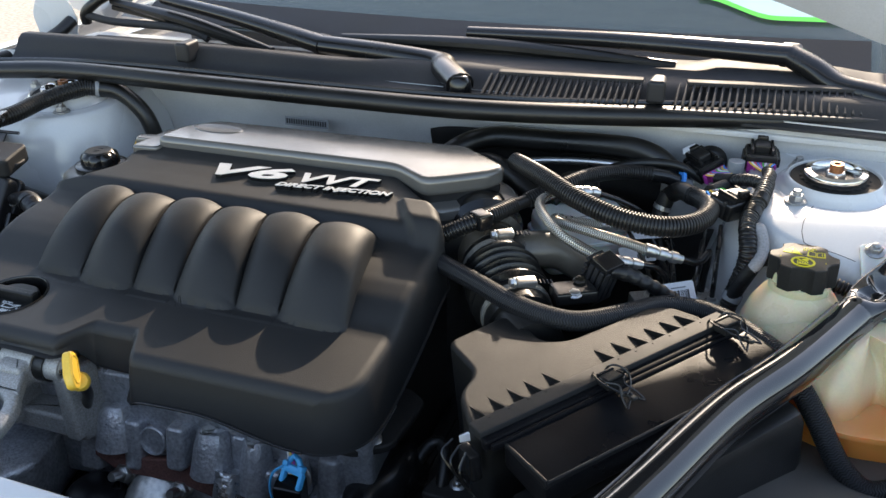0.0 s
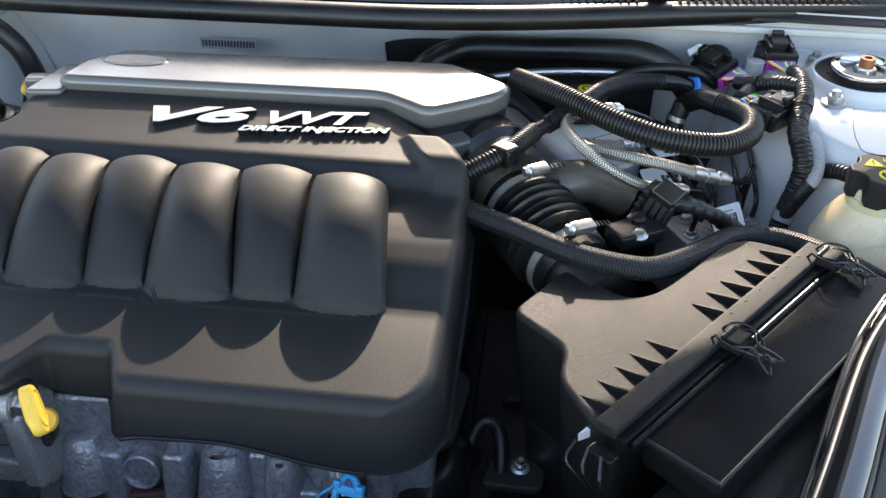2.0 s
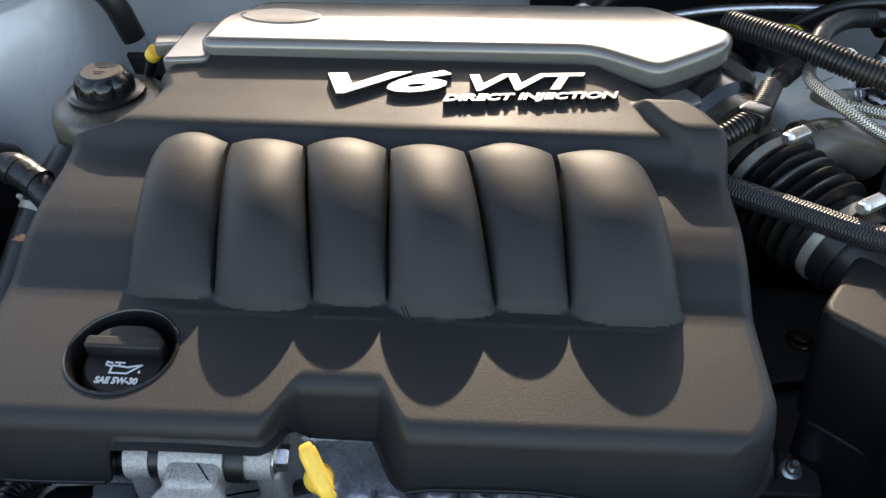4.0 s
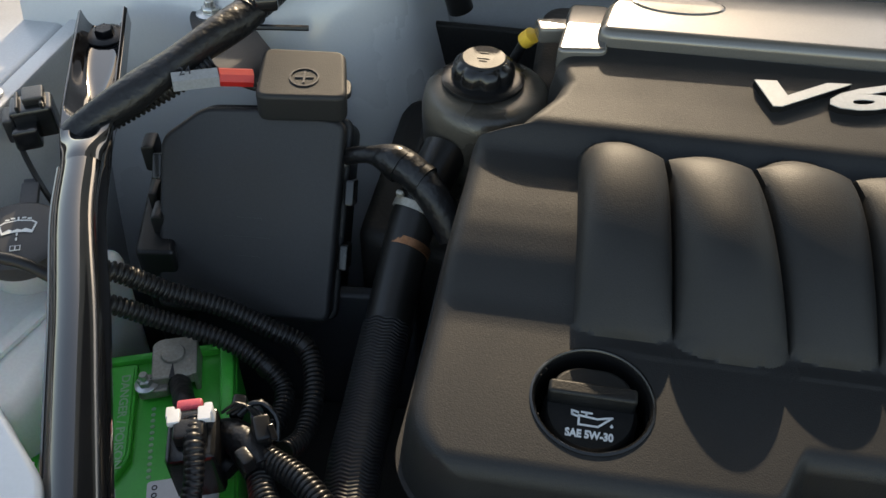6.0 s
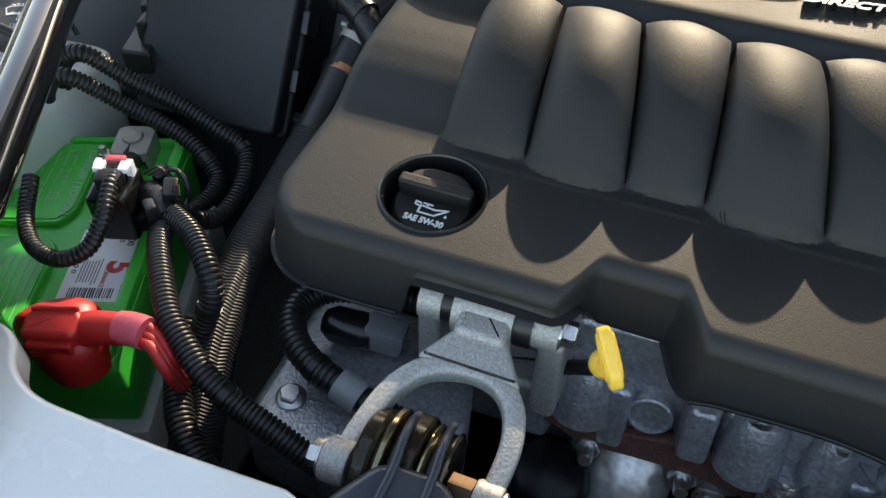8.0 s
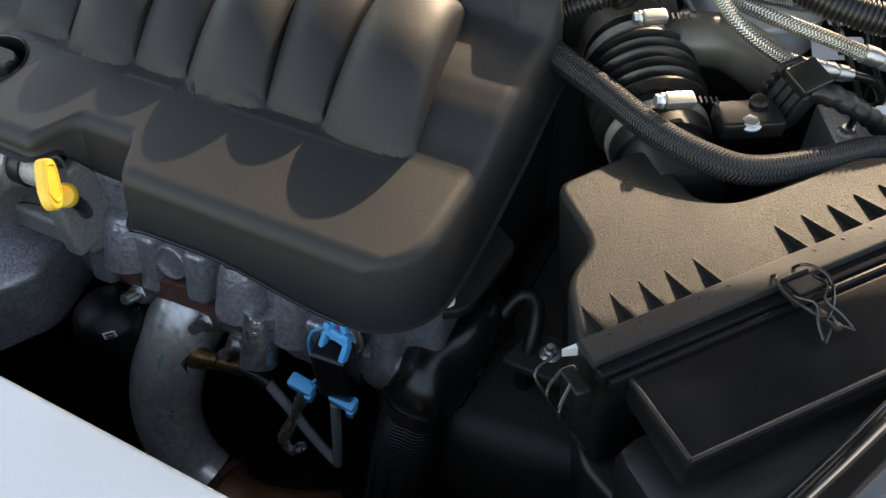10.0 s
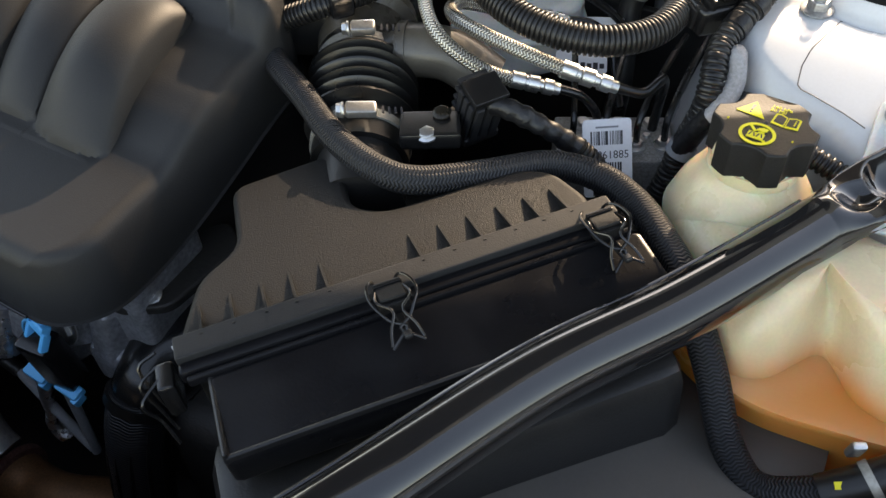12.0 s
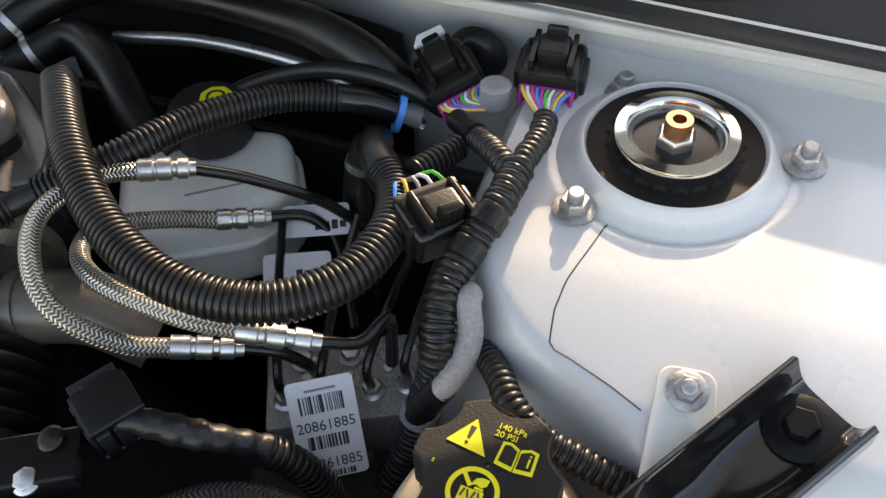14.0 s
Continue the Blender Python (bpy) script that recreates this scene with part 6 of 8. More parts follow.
maf = thing("air_meter_plug", "black air meter plug with a taped wiring lead", "connector")
mm = axes((-0.052, 0.884, 0.952), (0.50, 0.86, 0.0), (0.30, -0.17, 0.94))
part("plug", box((0.030, 0.056, 0.024), 0.004, mm, 3), SMOOTH, maf)
part("latch", box((0.020, 0.046, 0.008), 0.003, mm @ pose(0.002, 0.002, -0.014)), PLASTIC, maf)
for i in range(5):
    part("rib", box((0.027, 0.0040, 0.006), 0.001, mm @ pose(0.0, -0.020 + 0.010 * i, -0.0180)), FUSE, maf)
for s in (-1, 0, 1):
    part("rib", box((0.003, 0.046, 0.006), 0.001, mm @ pose(-0.0155, -0.002, 0.0078 * s)), FUSE, maf)
    part("rib", box((0.0075, 0.044, 0.003), 0.001, mm @ pose(0.0095 * s, -0.002, 0.0125)), FUSE, maf)
part("collar", box((0.034, 0.010, 0.028), 0.003, mm @ pose(0, -0.026, 0)), PLASTIC, maf)
part("top_rim", box((0.032, 0.006, 0.026), 0.002, mm @ pose(0, 0.026, 0)), SMOOTH, maf)
tube("taped_lead", [(-0.040, 0.880, 0.964), (-0.022, 0.883, 0.962), (-0.004, 0.889, 0.953), (0.012, 0.898, 0.940), (0.028, 0.906, 0.926)], lambda f: 0.0082 + 0.0007 * math.sin(40 * f), TAPE, maf, n=16, step=0.003, wrap=0.06)
tube("lead", [(0.027, 0.905, 0.927), (0.044, 0.910, 0.908), (0.058, 0.912, 0.875), (0.065, 0.905, 0.82)], 0.0095, CORR, maf, n=14, ridge=0.002)
sens = thing("air_meter", "black air mass meter with two screws", "sensor")
part("housing", box((0.050, 0.034, 0.016), 0.004, axes((-0.076, 0.846, 0.948), (0.85, 0.5, 0), (-0.5, 0.85, 0))), SMOOTH, sens)
part("screw", hexnut(up(-0.072, 0.835, 0.952, (0, -0.2, 1)), 0.0065, 0.005, 0, 0.0085), ZINC, sens)
part("screw", hexnut(up(-0.072, 0.858, 0.958, (0, -0.2, 1)), 0.006, 0.004, 0, 0.0075), OILY, sens)

FRAME = Matrix()
sleeve = thing("braided_hose", "black nylon-braided hose lying along the air box", "hose")
tube("sleeve", [(-0.280, 0.892, 0.945), (-0.243, 0.865, 0.942), (-0.195, 0.840, 0.940), (-0.140, 0.808, 0.939), (-0.092, 0.794, 0.938), (-0.058, 0.800, 0.936), (-0.016, 0.834, 0.935), (0.020, 0.868, 0.933), (0.060, 0.876, 0.931), (0.096, 0.862, 0.930),
                (0.125, 0.836, 0.930), (0.150, 0.812, 0.926), (0.170, 0.792, 0.908), (0.190, 0.775, 0.885), (0.216, 0.750, 0.852), (0.245, 0.735, 0.840), (0.285, 0.745, 0.855)], 0.0116, NYLON, sleeve, n=24, step=0.004)
tube("pipe_end", [(0.280, 0.743, 0.853), (0.300, 0.755, 0.866), (0.322, 0.770, 0.882)], 0.0132, RUBBER, sleeve, n=20)
tube("spring_band", [(0.302, 0.756, 0.867), (0.306, 0.759, 0.870)], 0.0143, LEAD, sleeve, "steel spring clip", n=24)
part("clip_ear", box((0.010, 0.006, 0.016), 0.002, pose(0.288, 0.766, 0.882, 10, 0, 30)), ZINC, sleeve)
part("paint_mark", box((0.010, 0.005, 0.001), 0, pose(0.288, 0.744, 0.8705, 25, 0, 30)), YELLOW_INK, sleeve, "yellow paint mark")

FRAME = Matrix()
# ---- connectors by the strut tower ----
def plug(name, label, at, xway, yway, wires, size=(0.052, 0.040, 0.026), count=10):
    p = thing(name, label, "connector", "wiring connectors")
    m = axes(at, xway, yway)
    part("shell", box(size, 0.005, m, 3), SMOOTH, p)
    part("lever", box((size[0] * 0.5, size[1] * 0.5, 0.012), 0.003, m @ pose(0, 0.004, size[2] / 2 + 0.004)), PLASTIC, p)
    part("latch_bridge", box((size[0] * 0.34, 0.008, 0.010), 0.002, m @ pose(0, size[1] * 0.34, size[2] / 2 + 0.010)), SMOOTH, p)
    for s in (-1, 1):
        part("latch_rail", box((0.004, size[1] * 0.8, 0.010), 0.001, m @ pose(s * size[0] * 0.30, 0.002, size[2] / 2 + 0.003)), SMOOTH, p)
        part("end_cheek", box((0.005, size[1] * 0.62, size[2] * 0.7), 0.002, m @ pose(s * size[0] * 0.51, -0.002, 0)), PLASTIC, p)
    part("front_skirt", box((size[0] * 0.94, 0.007, size[2] * 0.8), 0.002, m @ pose(0, -size[1] * 0.42, 0.003)), PLASTIC, p)
    part("ridge", box((size[0] * 1.04, 0.006, size[2] * 0.9), 0.002, m @ pose(0, size[1] * 0.2, 0.001)), PLASTIC, p)
    if wires:
        comb = part("wire_comb", box((size[0] * 0.88, 0.006, size[2] * 0.62), 0.002, m @ pose(0, -size[1] / 2 - 0.001, -0.003)), PINK, p, "magenta wire holder")
        for k in range(5):
            part("tooth", box((size[0] * 0.06, 0.010, size[2] * 0.5), 0.001, m @ pose((k - 2) * size[0] * 0.2, -size[1] / 2 - 0.003, -0.003)), PINK, comb)
        cols = (YELLOW, PAPER, SALMON, BLUE, PINK, GREEN, PAPER, GREYP, YELLOW, BLUE)
        for i in range(count):
            x = (-0.5 + i / (count - 1)) * size[0] * 0.75
            tube("wire", [m @ Vector((x, -size[1] / 2 - 0.004, 0.006)), m @ Vector((x * 0.7, -size[1] / 2 - 0.014, 0.007)), m @ Vector(wires)], 0.0013, cols[(i + 10 - count) % 10], p, n=6, step=0.005)
    return m


plug("connector", "black wiring connector with magenta wire comb", (0.111, 1.206, 1.004), (1, 0.08, 0), (-0.08, 1, 0.20), (0.008, -0.056, 0.006), (0.044, 0.040, 0.025))
plug("connector", "black wiring connector with bundled coloured wires", (0.037, 1.199, 0.985), (0.74, 0.56, 0.36), (-0.58, 0.80, 0.05), (0.020, -0.056, 0.004), (0.040, 0.050, 0.025))
plug("connector", "black wiring connector beside the strut tower", (0.080, 1.056, 0.988), (-0.65, -0.76, 0.05), (0.76, -0.65, -0.10), (0.006, -0.040, -0.006), (0.046, 0.038, 0.026), 5)
grommet = thing("bulkhead_grommet", "round black rubber grommet in the white bulkhead", "grommet")
part("grommet", lathe([(0.0, 0.012), (0.016, 0.012), (0.021, 0.008), (0.024, 0.0), (0.0, 0.0)], axes((0.044, 1.2440, 0.978), (1, 0, 0), (0, 0, 1)), 32), RUBBER, grommet)
white = thing("connector_lock", "white plastic lock on a wiring connector", "clip")
part("lock", prism([(-0.014, -0.005), (0.012, -0.005), (0.012, 0.004), (-0.008, 0.006)], 0, 0.004, 0.001, axes((0.013, 1.222, 0.999), (0.74, 0.56, 0.36), (-0.58, 0.80, 0.05))), PAPER, white)
grom = thing("harness_clip", "grey plastic harness clip on the strut tower", "clip")
part("post", lathe([(0.0, 0.0), (0.009, 0.0), (0.011, 0.004), (0.011, 0.018), (0.006, 0.019), (0.0, 0.016)], up(0.080, 1.172, 0.990), 20), GREYP, grom)
studs = thing("tower_stud", "short threaded stud on the strut tower", "stud")
part("thread", lathe([(0.0, 0.016), (0.0035, 0.015), (0.0035, 0.0), (0.0, 0.0)], up(0.100, 1.118, 0.988), 12), MILKY, studs)
harn = thing("wiring_harness", "split corrugated wiring harness with spiral tape", "harness", "wiring harnesses")
for pts in ([(0.121, 1.152, 1.004), (0.123, 1.128, 1.008), (0.121, 1.108, 1.010), (0.119, 1.092, 1.010)], [(0.076, 1.138, 0.990), (0.090, 1.120, 1.000), (0.102, 1.106, 1.006), (0.115, 1.091, 1.009)]):
    tube("branch", pts, 0.0080, CORR, harn, n=16, ridge=0.0010, pitch=0.0050, wrap=0.05)
tube("boot", [(0.058, 1.156, 0.984), (0.070, 1.145, 0.988), (0.080, 1.133, 0.994)], 0.0086, TAPE, harn, n=14, wrap=0.05)
part("tape_flap", prism([(0.0, 0.0), (0.020, -0.004), (0.002, -0.009)], 0, 0.0008, 0, axes((0.119, 1.084, 1.004), (0.55, -0.8, -0.1), (0.8, 0.5, 0.3))), GREYTAPE, harn, "loose grey tape end")
tube("trunk", [(0.119, 1.094, 1.010), (0.115, 1.064, 1.004), (0.107, 1.040, 0.993), (0.102, 1.016, 0.984), (0.103, 0.999, 0.977), (0.106, 0.985, 0.963), (0.106, 0.981, 0.945), (0.101, 0.979, 0.920), (0.096, 0.976, 0.898), (0.090, 0.966, 0.86), (0.075, 0.945, 0.82)], 0.0100, CORR, harn, n=18, ridge=0.0015, pitch=0.0048, wrap=0.03)
for f in ((0.1140, 1.060, 1.0025), (0.1070, 1.040, 0.993)):
    tube("tape_band", [f, (f[0] - 0.0025, f[1] - 0.009, f[2] - 0.004)], 0.0114, TAPE, harn, n=18, wrap=0.02)
tube("grey_tape", [(0.115, 1.016, 0.978), (0.117, 1.007, 0.981), (0.122, 0.996, 0.968), (0.1215, 0.984, 0.958), (0.118, 0.974, 0.951), (0.113, 0.969, 0.944)], 0.0078, GREYTAPE, harn, "grey tape wrap", n=18, step=0.003, wrap=0.035)
tube("taped_joint", [(0.115, 0.970, 0.948), (0.109, 0.971, 0.935), (0.102, 0.974, 0.917), (0.096, 0.975, 0.899)], lambda f: 0.0082 + 0.0028 * f, TAPE, harn, n=18, wrap=0.05)
tube("band", [(0.0985, 0.977, 0.906), (0.0955, 0.974, 0.896)], 0.0122, GREYP, harn, n=18)
tube("lower", [(0.120, 1.012, 0.935), (0.131, 0.999, 0.948), (0.144, 0.982, 0.957), (0.157, 0.964, 0.960), (0.177, 0.952, 0.957), (0.20, 0.948, 0.953), (0.222, 0.946, 0.947), (0.246, 0.942, 0.942), (0.277, 0.934, 0.939), (0.305, 0.929, 0.937), (0.323, 0.925, 0.935), (0.339, 0.920, 0.933), (0.36, 0.910, 0.91)], 0.0078, CORR, harn, n=14, ridge=0.0018, pitch=0.005)
tube("stub", [(0.068, 1.128, 0.985), (0.060, 1.108, 0.988), (0.052, 1.090, 0.990)], 0.0085, CORR, harn, n=14, ridge=0.002)
earn = thing("bracket_nut", "small dull zinc flange nut holding the tank bracket", "nut")
part("nut", hexnut(up(0.243, 0.990, 0.981, (0, -0.4, 1)), 0.0078, 0.008, 0.004, 0.0112), DULLZINC, earn)
part("nut", hexnut(up(0.308, 0.944, 0.946, (0, -0.5, 1)), 0.0078, 0.008, 0.004, 0.0112), DULLZINC, thing("bracket_nut", "small dull zinc flange nut on the tank's lower ear", "nut"))
brk = thing("tank_bracket", "translucent plastic mounting ear of the coolant tank", "bracket")
part("ear", prism(rounded([(-0.020, -0.095), (0.020, -0.095), (0.015, 0.014), (-0.015, 0.014)], 0.009), -0.002, 0.002, 0.001, axes((0.243, 0.990, 0.9775), (1, 0.10, 0.0), (-0.1, 0.93, 0.37))), MILKY, brk)
part("ear", prism(rounded([(-0.026, -0.040), (0.022, -0.040), (0.019, 0.024), (-0.019, 0.024)], 0.008), -0.002, 0.002, 0.001, axes((0.308, 0.944, 0.944), (1, 0.25, 0.0), (-0.25, 0.88, 0.42))), MILKY, brk)

# ---- hoses along the firewall ----
hose("heater_hose", "black rubber heater hose along the bulkhead", "hose", [(-0.36, 1.16, 0.955), (-0.33, 1.20, 0.975), (-0.289, 1.235, 0.981), (-0.20, 1.235, 0.985), (-0.10, 1.215, 0.995), (-0.055, 1.20, 0.998), (-0.02, 1.195, 0.985), (0.01, 1.20, 0.95)], 0.0165, RUBBER, "heater hoses", n=18)
hose("heater_hose", "black rubber heater hose behind the intake", "hose", [(-0.34, 1.15, 0.94), (-0.30, 1.185, 0.955), (-0.25, 1.165, 0.955), (-0.19, 1.12, 0.935), (-0.15, 1.10, 0.90)], 0.0155, RUBBER, "heater hoses", n=18)
hose("coolant_pipe", "bright metal pipe along the bulkhead", "pipe", [(-0.27, 1.205, 0.950), (-0.18, 1.205, 0.965), (-0.08, 1.19, 0.975), (-0.02, 1.18, 0.968), (0.02, 1.185, 0.945)], 0.0055, ZINC, n=12)
hose("heater_hose", "thin black rubber hose arching over the reservoir", "hose", [(-0.16, 1.10, 0.94), (-0.12, 1.155, 0.965), (-0.06, 1.175, 0.985), (0.0, 1.175, 0.990), (0.04, 1.18, 0.97)], 0.0068, RUBBER, "heater hoses", n=12)
hose("vacuum_hose", "black rubber hose dropping behind the loop", "hose", [(-0.004, 1.14, 0.96), (-0.012, 1.13, 0.92), (0.0, 1.10, 0.86), (0.0, 1.08, 0.78)], 0.0118, RUBBER, n=16)
plate = thing("stamped_plate", "small printed plate on the white bulkhead", "plate")
pm = axes((-0.638, 1.2515, 0.963), (1, 0.0, 0), (0, 0.05, 1))
part("plate", box((0.085, 0.016, 0.001), 0, pm), GREYP, plate)
for i in range(17):
    part("print_bar", box((0.0032, 0.009, 0.0006), 0, pm @ pose(-0.038 + 0.0047 * i, 0, 0.0007)), INK_AND_HOLE_BLACK, plate)

FRAME = BATTERY_SIDE
# ---- battery side ----
hoses = thing("radiator_hose", "thick black radiator hose in a braided sleeve", "hose")
tube("hose", [(-0.835, 0.925, 0.925), (-0.847, 0.895, 0.908), (-0.856, 0.870, 0.890), (-0.862, 0.830, 0.866), (-0.866, 0.785, 0.845), (-0.868, 0.765, 0.838)], 0.0190, RUBBER, hoses, n=24)
tube("sleeve", [(-0.8655, 0.790, 0.847), (-0.868, 0.765, 0.838), (-0.871, 0.725, 0.826), (-0.874, 0.665, 0.813), (-0.868, 0.590, 0.790), (-0.850, 0.51, 0.745)], 0.0200, NYLON, hoses, n=28, step=0.005)
tube("clamp", [(-0.853, 0.880, 0.897), (-0.855, 0.875, 0.893)], 0.0204, LEAD, hoses, "spring steel hose clamp", n=28)
for s_ in (-1, 1):
    part("clamp_ear", box((0.007, 0.005, 0.012), 0.002, pose(-0.856 + 0.011 * s_, 0.876, 0.911, 25, 0, 12 * s_)), LEAD, hoses)
tube("stained_band", [(-0.8575, 0.852, 0.8785), (-0.8590, 0.846, 0.8755)], 0.0194, BRASS, hoses, "amber stained band", n=28)
th = hose("coolant_hose", "black taped hose beside the fluid reservoir", "hose", [(-0.925, 0.91, 0.915), (-0.906, 0.900, 0.930), (-0.885, 0.893, 0.935), (-0.860, 0.882, 0.932), (-0.838, 0.868, 0.915), (-0.82, 0.855, 0.89)], lambda f: 0.007 + 0.007 * smoothstep(0.25, 0.45, f), TAPE, n=18, wrap=0.03)
tube("hose_end", [(-0.930, 0.912, 0.910), (-0.916, 0.906, 0.923)], 0.0078, GREYTAPE, th, "pale tape wrap at the hose end", n=14)
for f in ((-0.872, 0.8875, 0.9345), (-0.852, 0.8775, 0.9275)):
    tube("tape_band", [f, (f[0] + 0.005, f[1] - 0.003, f[2] - 0.0015)], 0.0150, RUBBER, th, n=18)

FRAME = Matrix()
lead = thing("battery_sensor", "black current sensor with white latch and loose lead", "sensor")
md = axes((-0.999, 0.611, 0.874), (0.945, 0.327, 0), (-0.327, 0.945, 0))
part("body", box((0.036, 0.044, 0.050), 0.005, md @ pose(0.004, 0.002, -0.024)), SMOOTH, lead)
for s in (-1, 1):
    part("white_latch", box((0.006, 0.009, 0.022), 0.0012, md @ pose(0.004 + s * 0.013, 0.014, 0.002)), PAPER, lead)
    part("latch_foot", box((0.009, 0.012, 0.005), 0.0012, md @ pose(0.004 + s * 0.0105, 0.010, 0.0105)), PAPER, lead)
part("pink_seal", box((0.018, 0.007, 0.006), 0.002, md @ pose(0.004, 0.020, 0.010)), SALMON, lead)
part("plug_back", box((0.022, 0.016, 0.020), 0.003, md @ pose(0.004, 0.0, 0.002)), PLASTIC, lead)
tube("lead", [(-0.996, 0.622, 0.878), (-0.989, 0.604, 0.880), (-0.982, 0.580, 0.868), (-0.985, 0.558, 0.853), (-1.005, 0.544, 0.846), (-1.035, 0.549, 0.845), (-1.062, 0.572, 0.846), (-1.080, 0.606, 0.858)], 0.0068, TAPE, lead, n=16, ridge=0.0008, pitch=0.0042)
junc = thing("wiring_junction", "black taped wiring junction with clips by the battery", "junction")
tube("taped_joint", [(-0.992, 0.638, 0.842), (-0.974, 0.632, 0.850), (-0.958, 0.620, 0.853), (-0.946, 0.606, 0.853)], lambda f: 0.011 + 0.004 * math.sin(3 * f), TAPE, junc, n=16, wrap=0.12)
part("clip", box((0.013, 0.020, 0.017), 0.003, pose(-0.951, 0.630, 0.866, 12, 8, 30)), PLASTIC, junc)
part("clip", box((0.011, 0.017, 0.013), 0.003, pose(-0.978, 0.652, 0.858, 0, 15, 10)), PLASTIC, junc)
part("clip", box((0.015, 0.010, 0.015), 0.003, pose(-0.955, 0.606, 0.865, 0, 0, -40)), PLASTIC, junc)
part("clip_tab", box((0.005, 0.012, 0.004), 0.001, pose(-0.941, 0.626, 0.873, 15, 20, 40)), SMOOTH, junc)
tube("strap", [(-0.972, 0.640, 0.866), (-0.960, 0.650, 0.872), (-0.946, 0.646, 0.862), (-0.943, 0.634, 0.850)], 0.0024, SMOOTH, junc, n=8)
for k, mat in enumerate((TAPE, RUBBER, TAPE)):
    tube("wire", [(-0.985 + 0.004 * k, 0.640, 0.866), (-0.972 + 0.004 * k, 0.646, 0.874 - 0.002 * k), (-0.958 + 0.003 * k, 0.640, 0.866)], 0.0012, mat, junc, n=6)
FRAME = BATTERY_SIDE
kw = dict(n=16, ridge=0.0016, pitch=0.0041)
hose("wiring_conduit", "black corrugated conduit running past the battery", "conduit", [(-1.105, 0.771, 0.840), (-1.098, 0.771, 0.878), (-1.075, 0.775, 0.895), (-1.035, 0.785, 0.868), (-0.995, 0.790, 0.850), (-0.957, 0.785, 0.835), (-0.930, 0.780, 0.822), (-0.917, 0.745, 0.814), (-0.917, 0.705, 0.812), (-0.925, 0.680, 0.825)], 0.0074, CORR, "conduits", **kw)
hose("wiring_conduit", "black corrugated conduit beneath another by the battery", "conduit", [(-1.108, 0.748, 0.830), (-1.100, 0.748, 0.868), (-1.078, 0.752, 0.885), (-1.035, 0.764, 0.858), (-0.992, 0.766, 0.840), (-0.960, 0.758, 0.826), (-0.940, 0.742, 0.812), (-0.940, 0.700, 0.815), (-0.945, 0.675, 0.835)], 0.0070, CORR, "conduits", **kw)
FRAME = Matrix()
hose("wiring_conduit", "black corrugated conduit arching down beside the battery", "conduit", [(-0.960, 0.626, 0.848), (-0.944, 0.616, 0.855), (-0.912, 0.599, 0.860), (-0.885, 0.577, 0.855), (-0.874, 0.563, 0.840), (-0.880, 0.552, 0.815), (-0.895, 0.545, 0.775)], 0.0090, CORR, "conduits", **kw)
hose("wiring_conduit", "black corrugated conduit crossing to the engine's front", "conduit", [(-0.950, 0.612, 0.846), (-0.936, 0.586, 0.853), (-0.908, 0.551, 0.857), (-0.882, 0.522, 0.855), (-0.858, 0.506, 0.848), (-0.836, 0.494, 0.841), (-0.808, 0.487, 0.830), (-0.775, 0.482, 0.820), (-0.735, 0.476, 0.805)], 0.0092, CORR, "conduits", **kw)
FRAME = BATTERY_SIDE
hose("wiring_conduit", "black corrugated conduit under the battery leads", "conduit", [(-0.892, 0.600, 0.80), (-0.880, 0.560, 0.79), (-0.855, 0.520, 0.785), (-0.82, 0.495, 0.77), (-0.78, 0.48, 0.75)], 0.0100, CORR, "conduits", **kw)
upper = thing("wiring_harness", "taped wiring harness over the strut tower", "harness", "wiring harnesses")
tube("taped_trunk", [(-1.12, 0.855, 0.955), (-1.085, 0.885, 0.975), (-1.055, 0.918, 0.990), (-1.028, 0.955, 1.000), (-1.010, 0.992, 1.004)], 0.0135, TAPE, upper, n=18, wrap=0.08)
tube("trunk", [(-1.014, 0.985, 1.004), (-0.998, 1.030, 1.008), (-0.985, 1.080, 1.018), (-0.955, 1.130, 1.028), (-0.925, 1.148, 1.027)], 0.0125, CORR, upper, n=18, ridge=0.0014, pitch=0.0046)
tube("rubber_end", [(-0.930, 1.146, 1.027), (-0.895, 1.152, 1.022), (-0.858, 1.156, 0.990), (-0.84, 1.16, 0.94)], 0.0135, RUBBER, upper, n=18)
tube("tie", [(-0.934, 1.144, 1.0275), (-0.929, 1.147, 1.027)], 0.0150, GREYP, upper, n=18)
tube("loose_end", [(-1.010, 0.978, 0.996), (-0.985, 0.985, 0.994), (-0.962, 0.992, 0.992)], 0.0026, TAPE, upper, n=8)
tube("branch", [(-1.10, 0.885, 0.955), (-1.06, 0.912, 0.972), (-1.03, 0.935, 0.985)], 0.0085, CORR, upper, n=14, ridge=0.002)
part("clip", box((0.02, 0.03, 0.012), 0.003, pose(-1.000, 1.0, 1.012, 0, 0, 20)), SMOOTH, upper)
hold = thing("support_plate", "dark grey steel plate bolted on the strut tower", "bracket")
part("plate", prism(rounded([(-1.086, 1.062), (-1.086, 1.040), (-1.052, 0.966), (-1.000, 0.925), (-0.914, 0.922), (-0.918, 0.950), (-0.972, 0.956), (-0.992, 0.984), (-1.046, 1.064)], 0.010), 0.966, 0.971, 0.0015), FUSE, hold)
part("nut", hexnut(up(-1.066, 1.044, 0.971), 0.0085, 0.008, 0.006, 0.0135), ZINC, hold)
pl = thing("jump_start_plug", "grey connector with a red end beside the fuse box", "connector")
tube("grey_body", [(-1.050, 0.897, 0.986), (-1.018, 0.912, 0.985)], 0.0085, GREYP, pl, n=6)
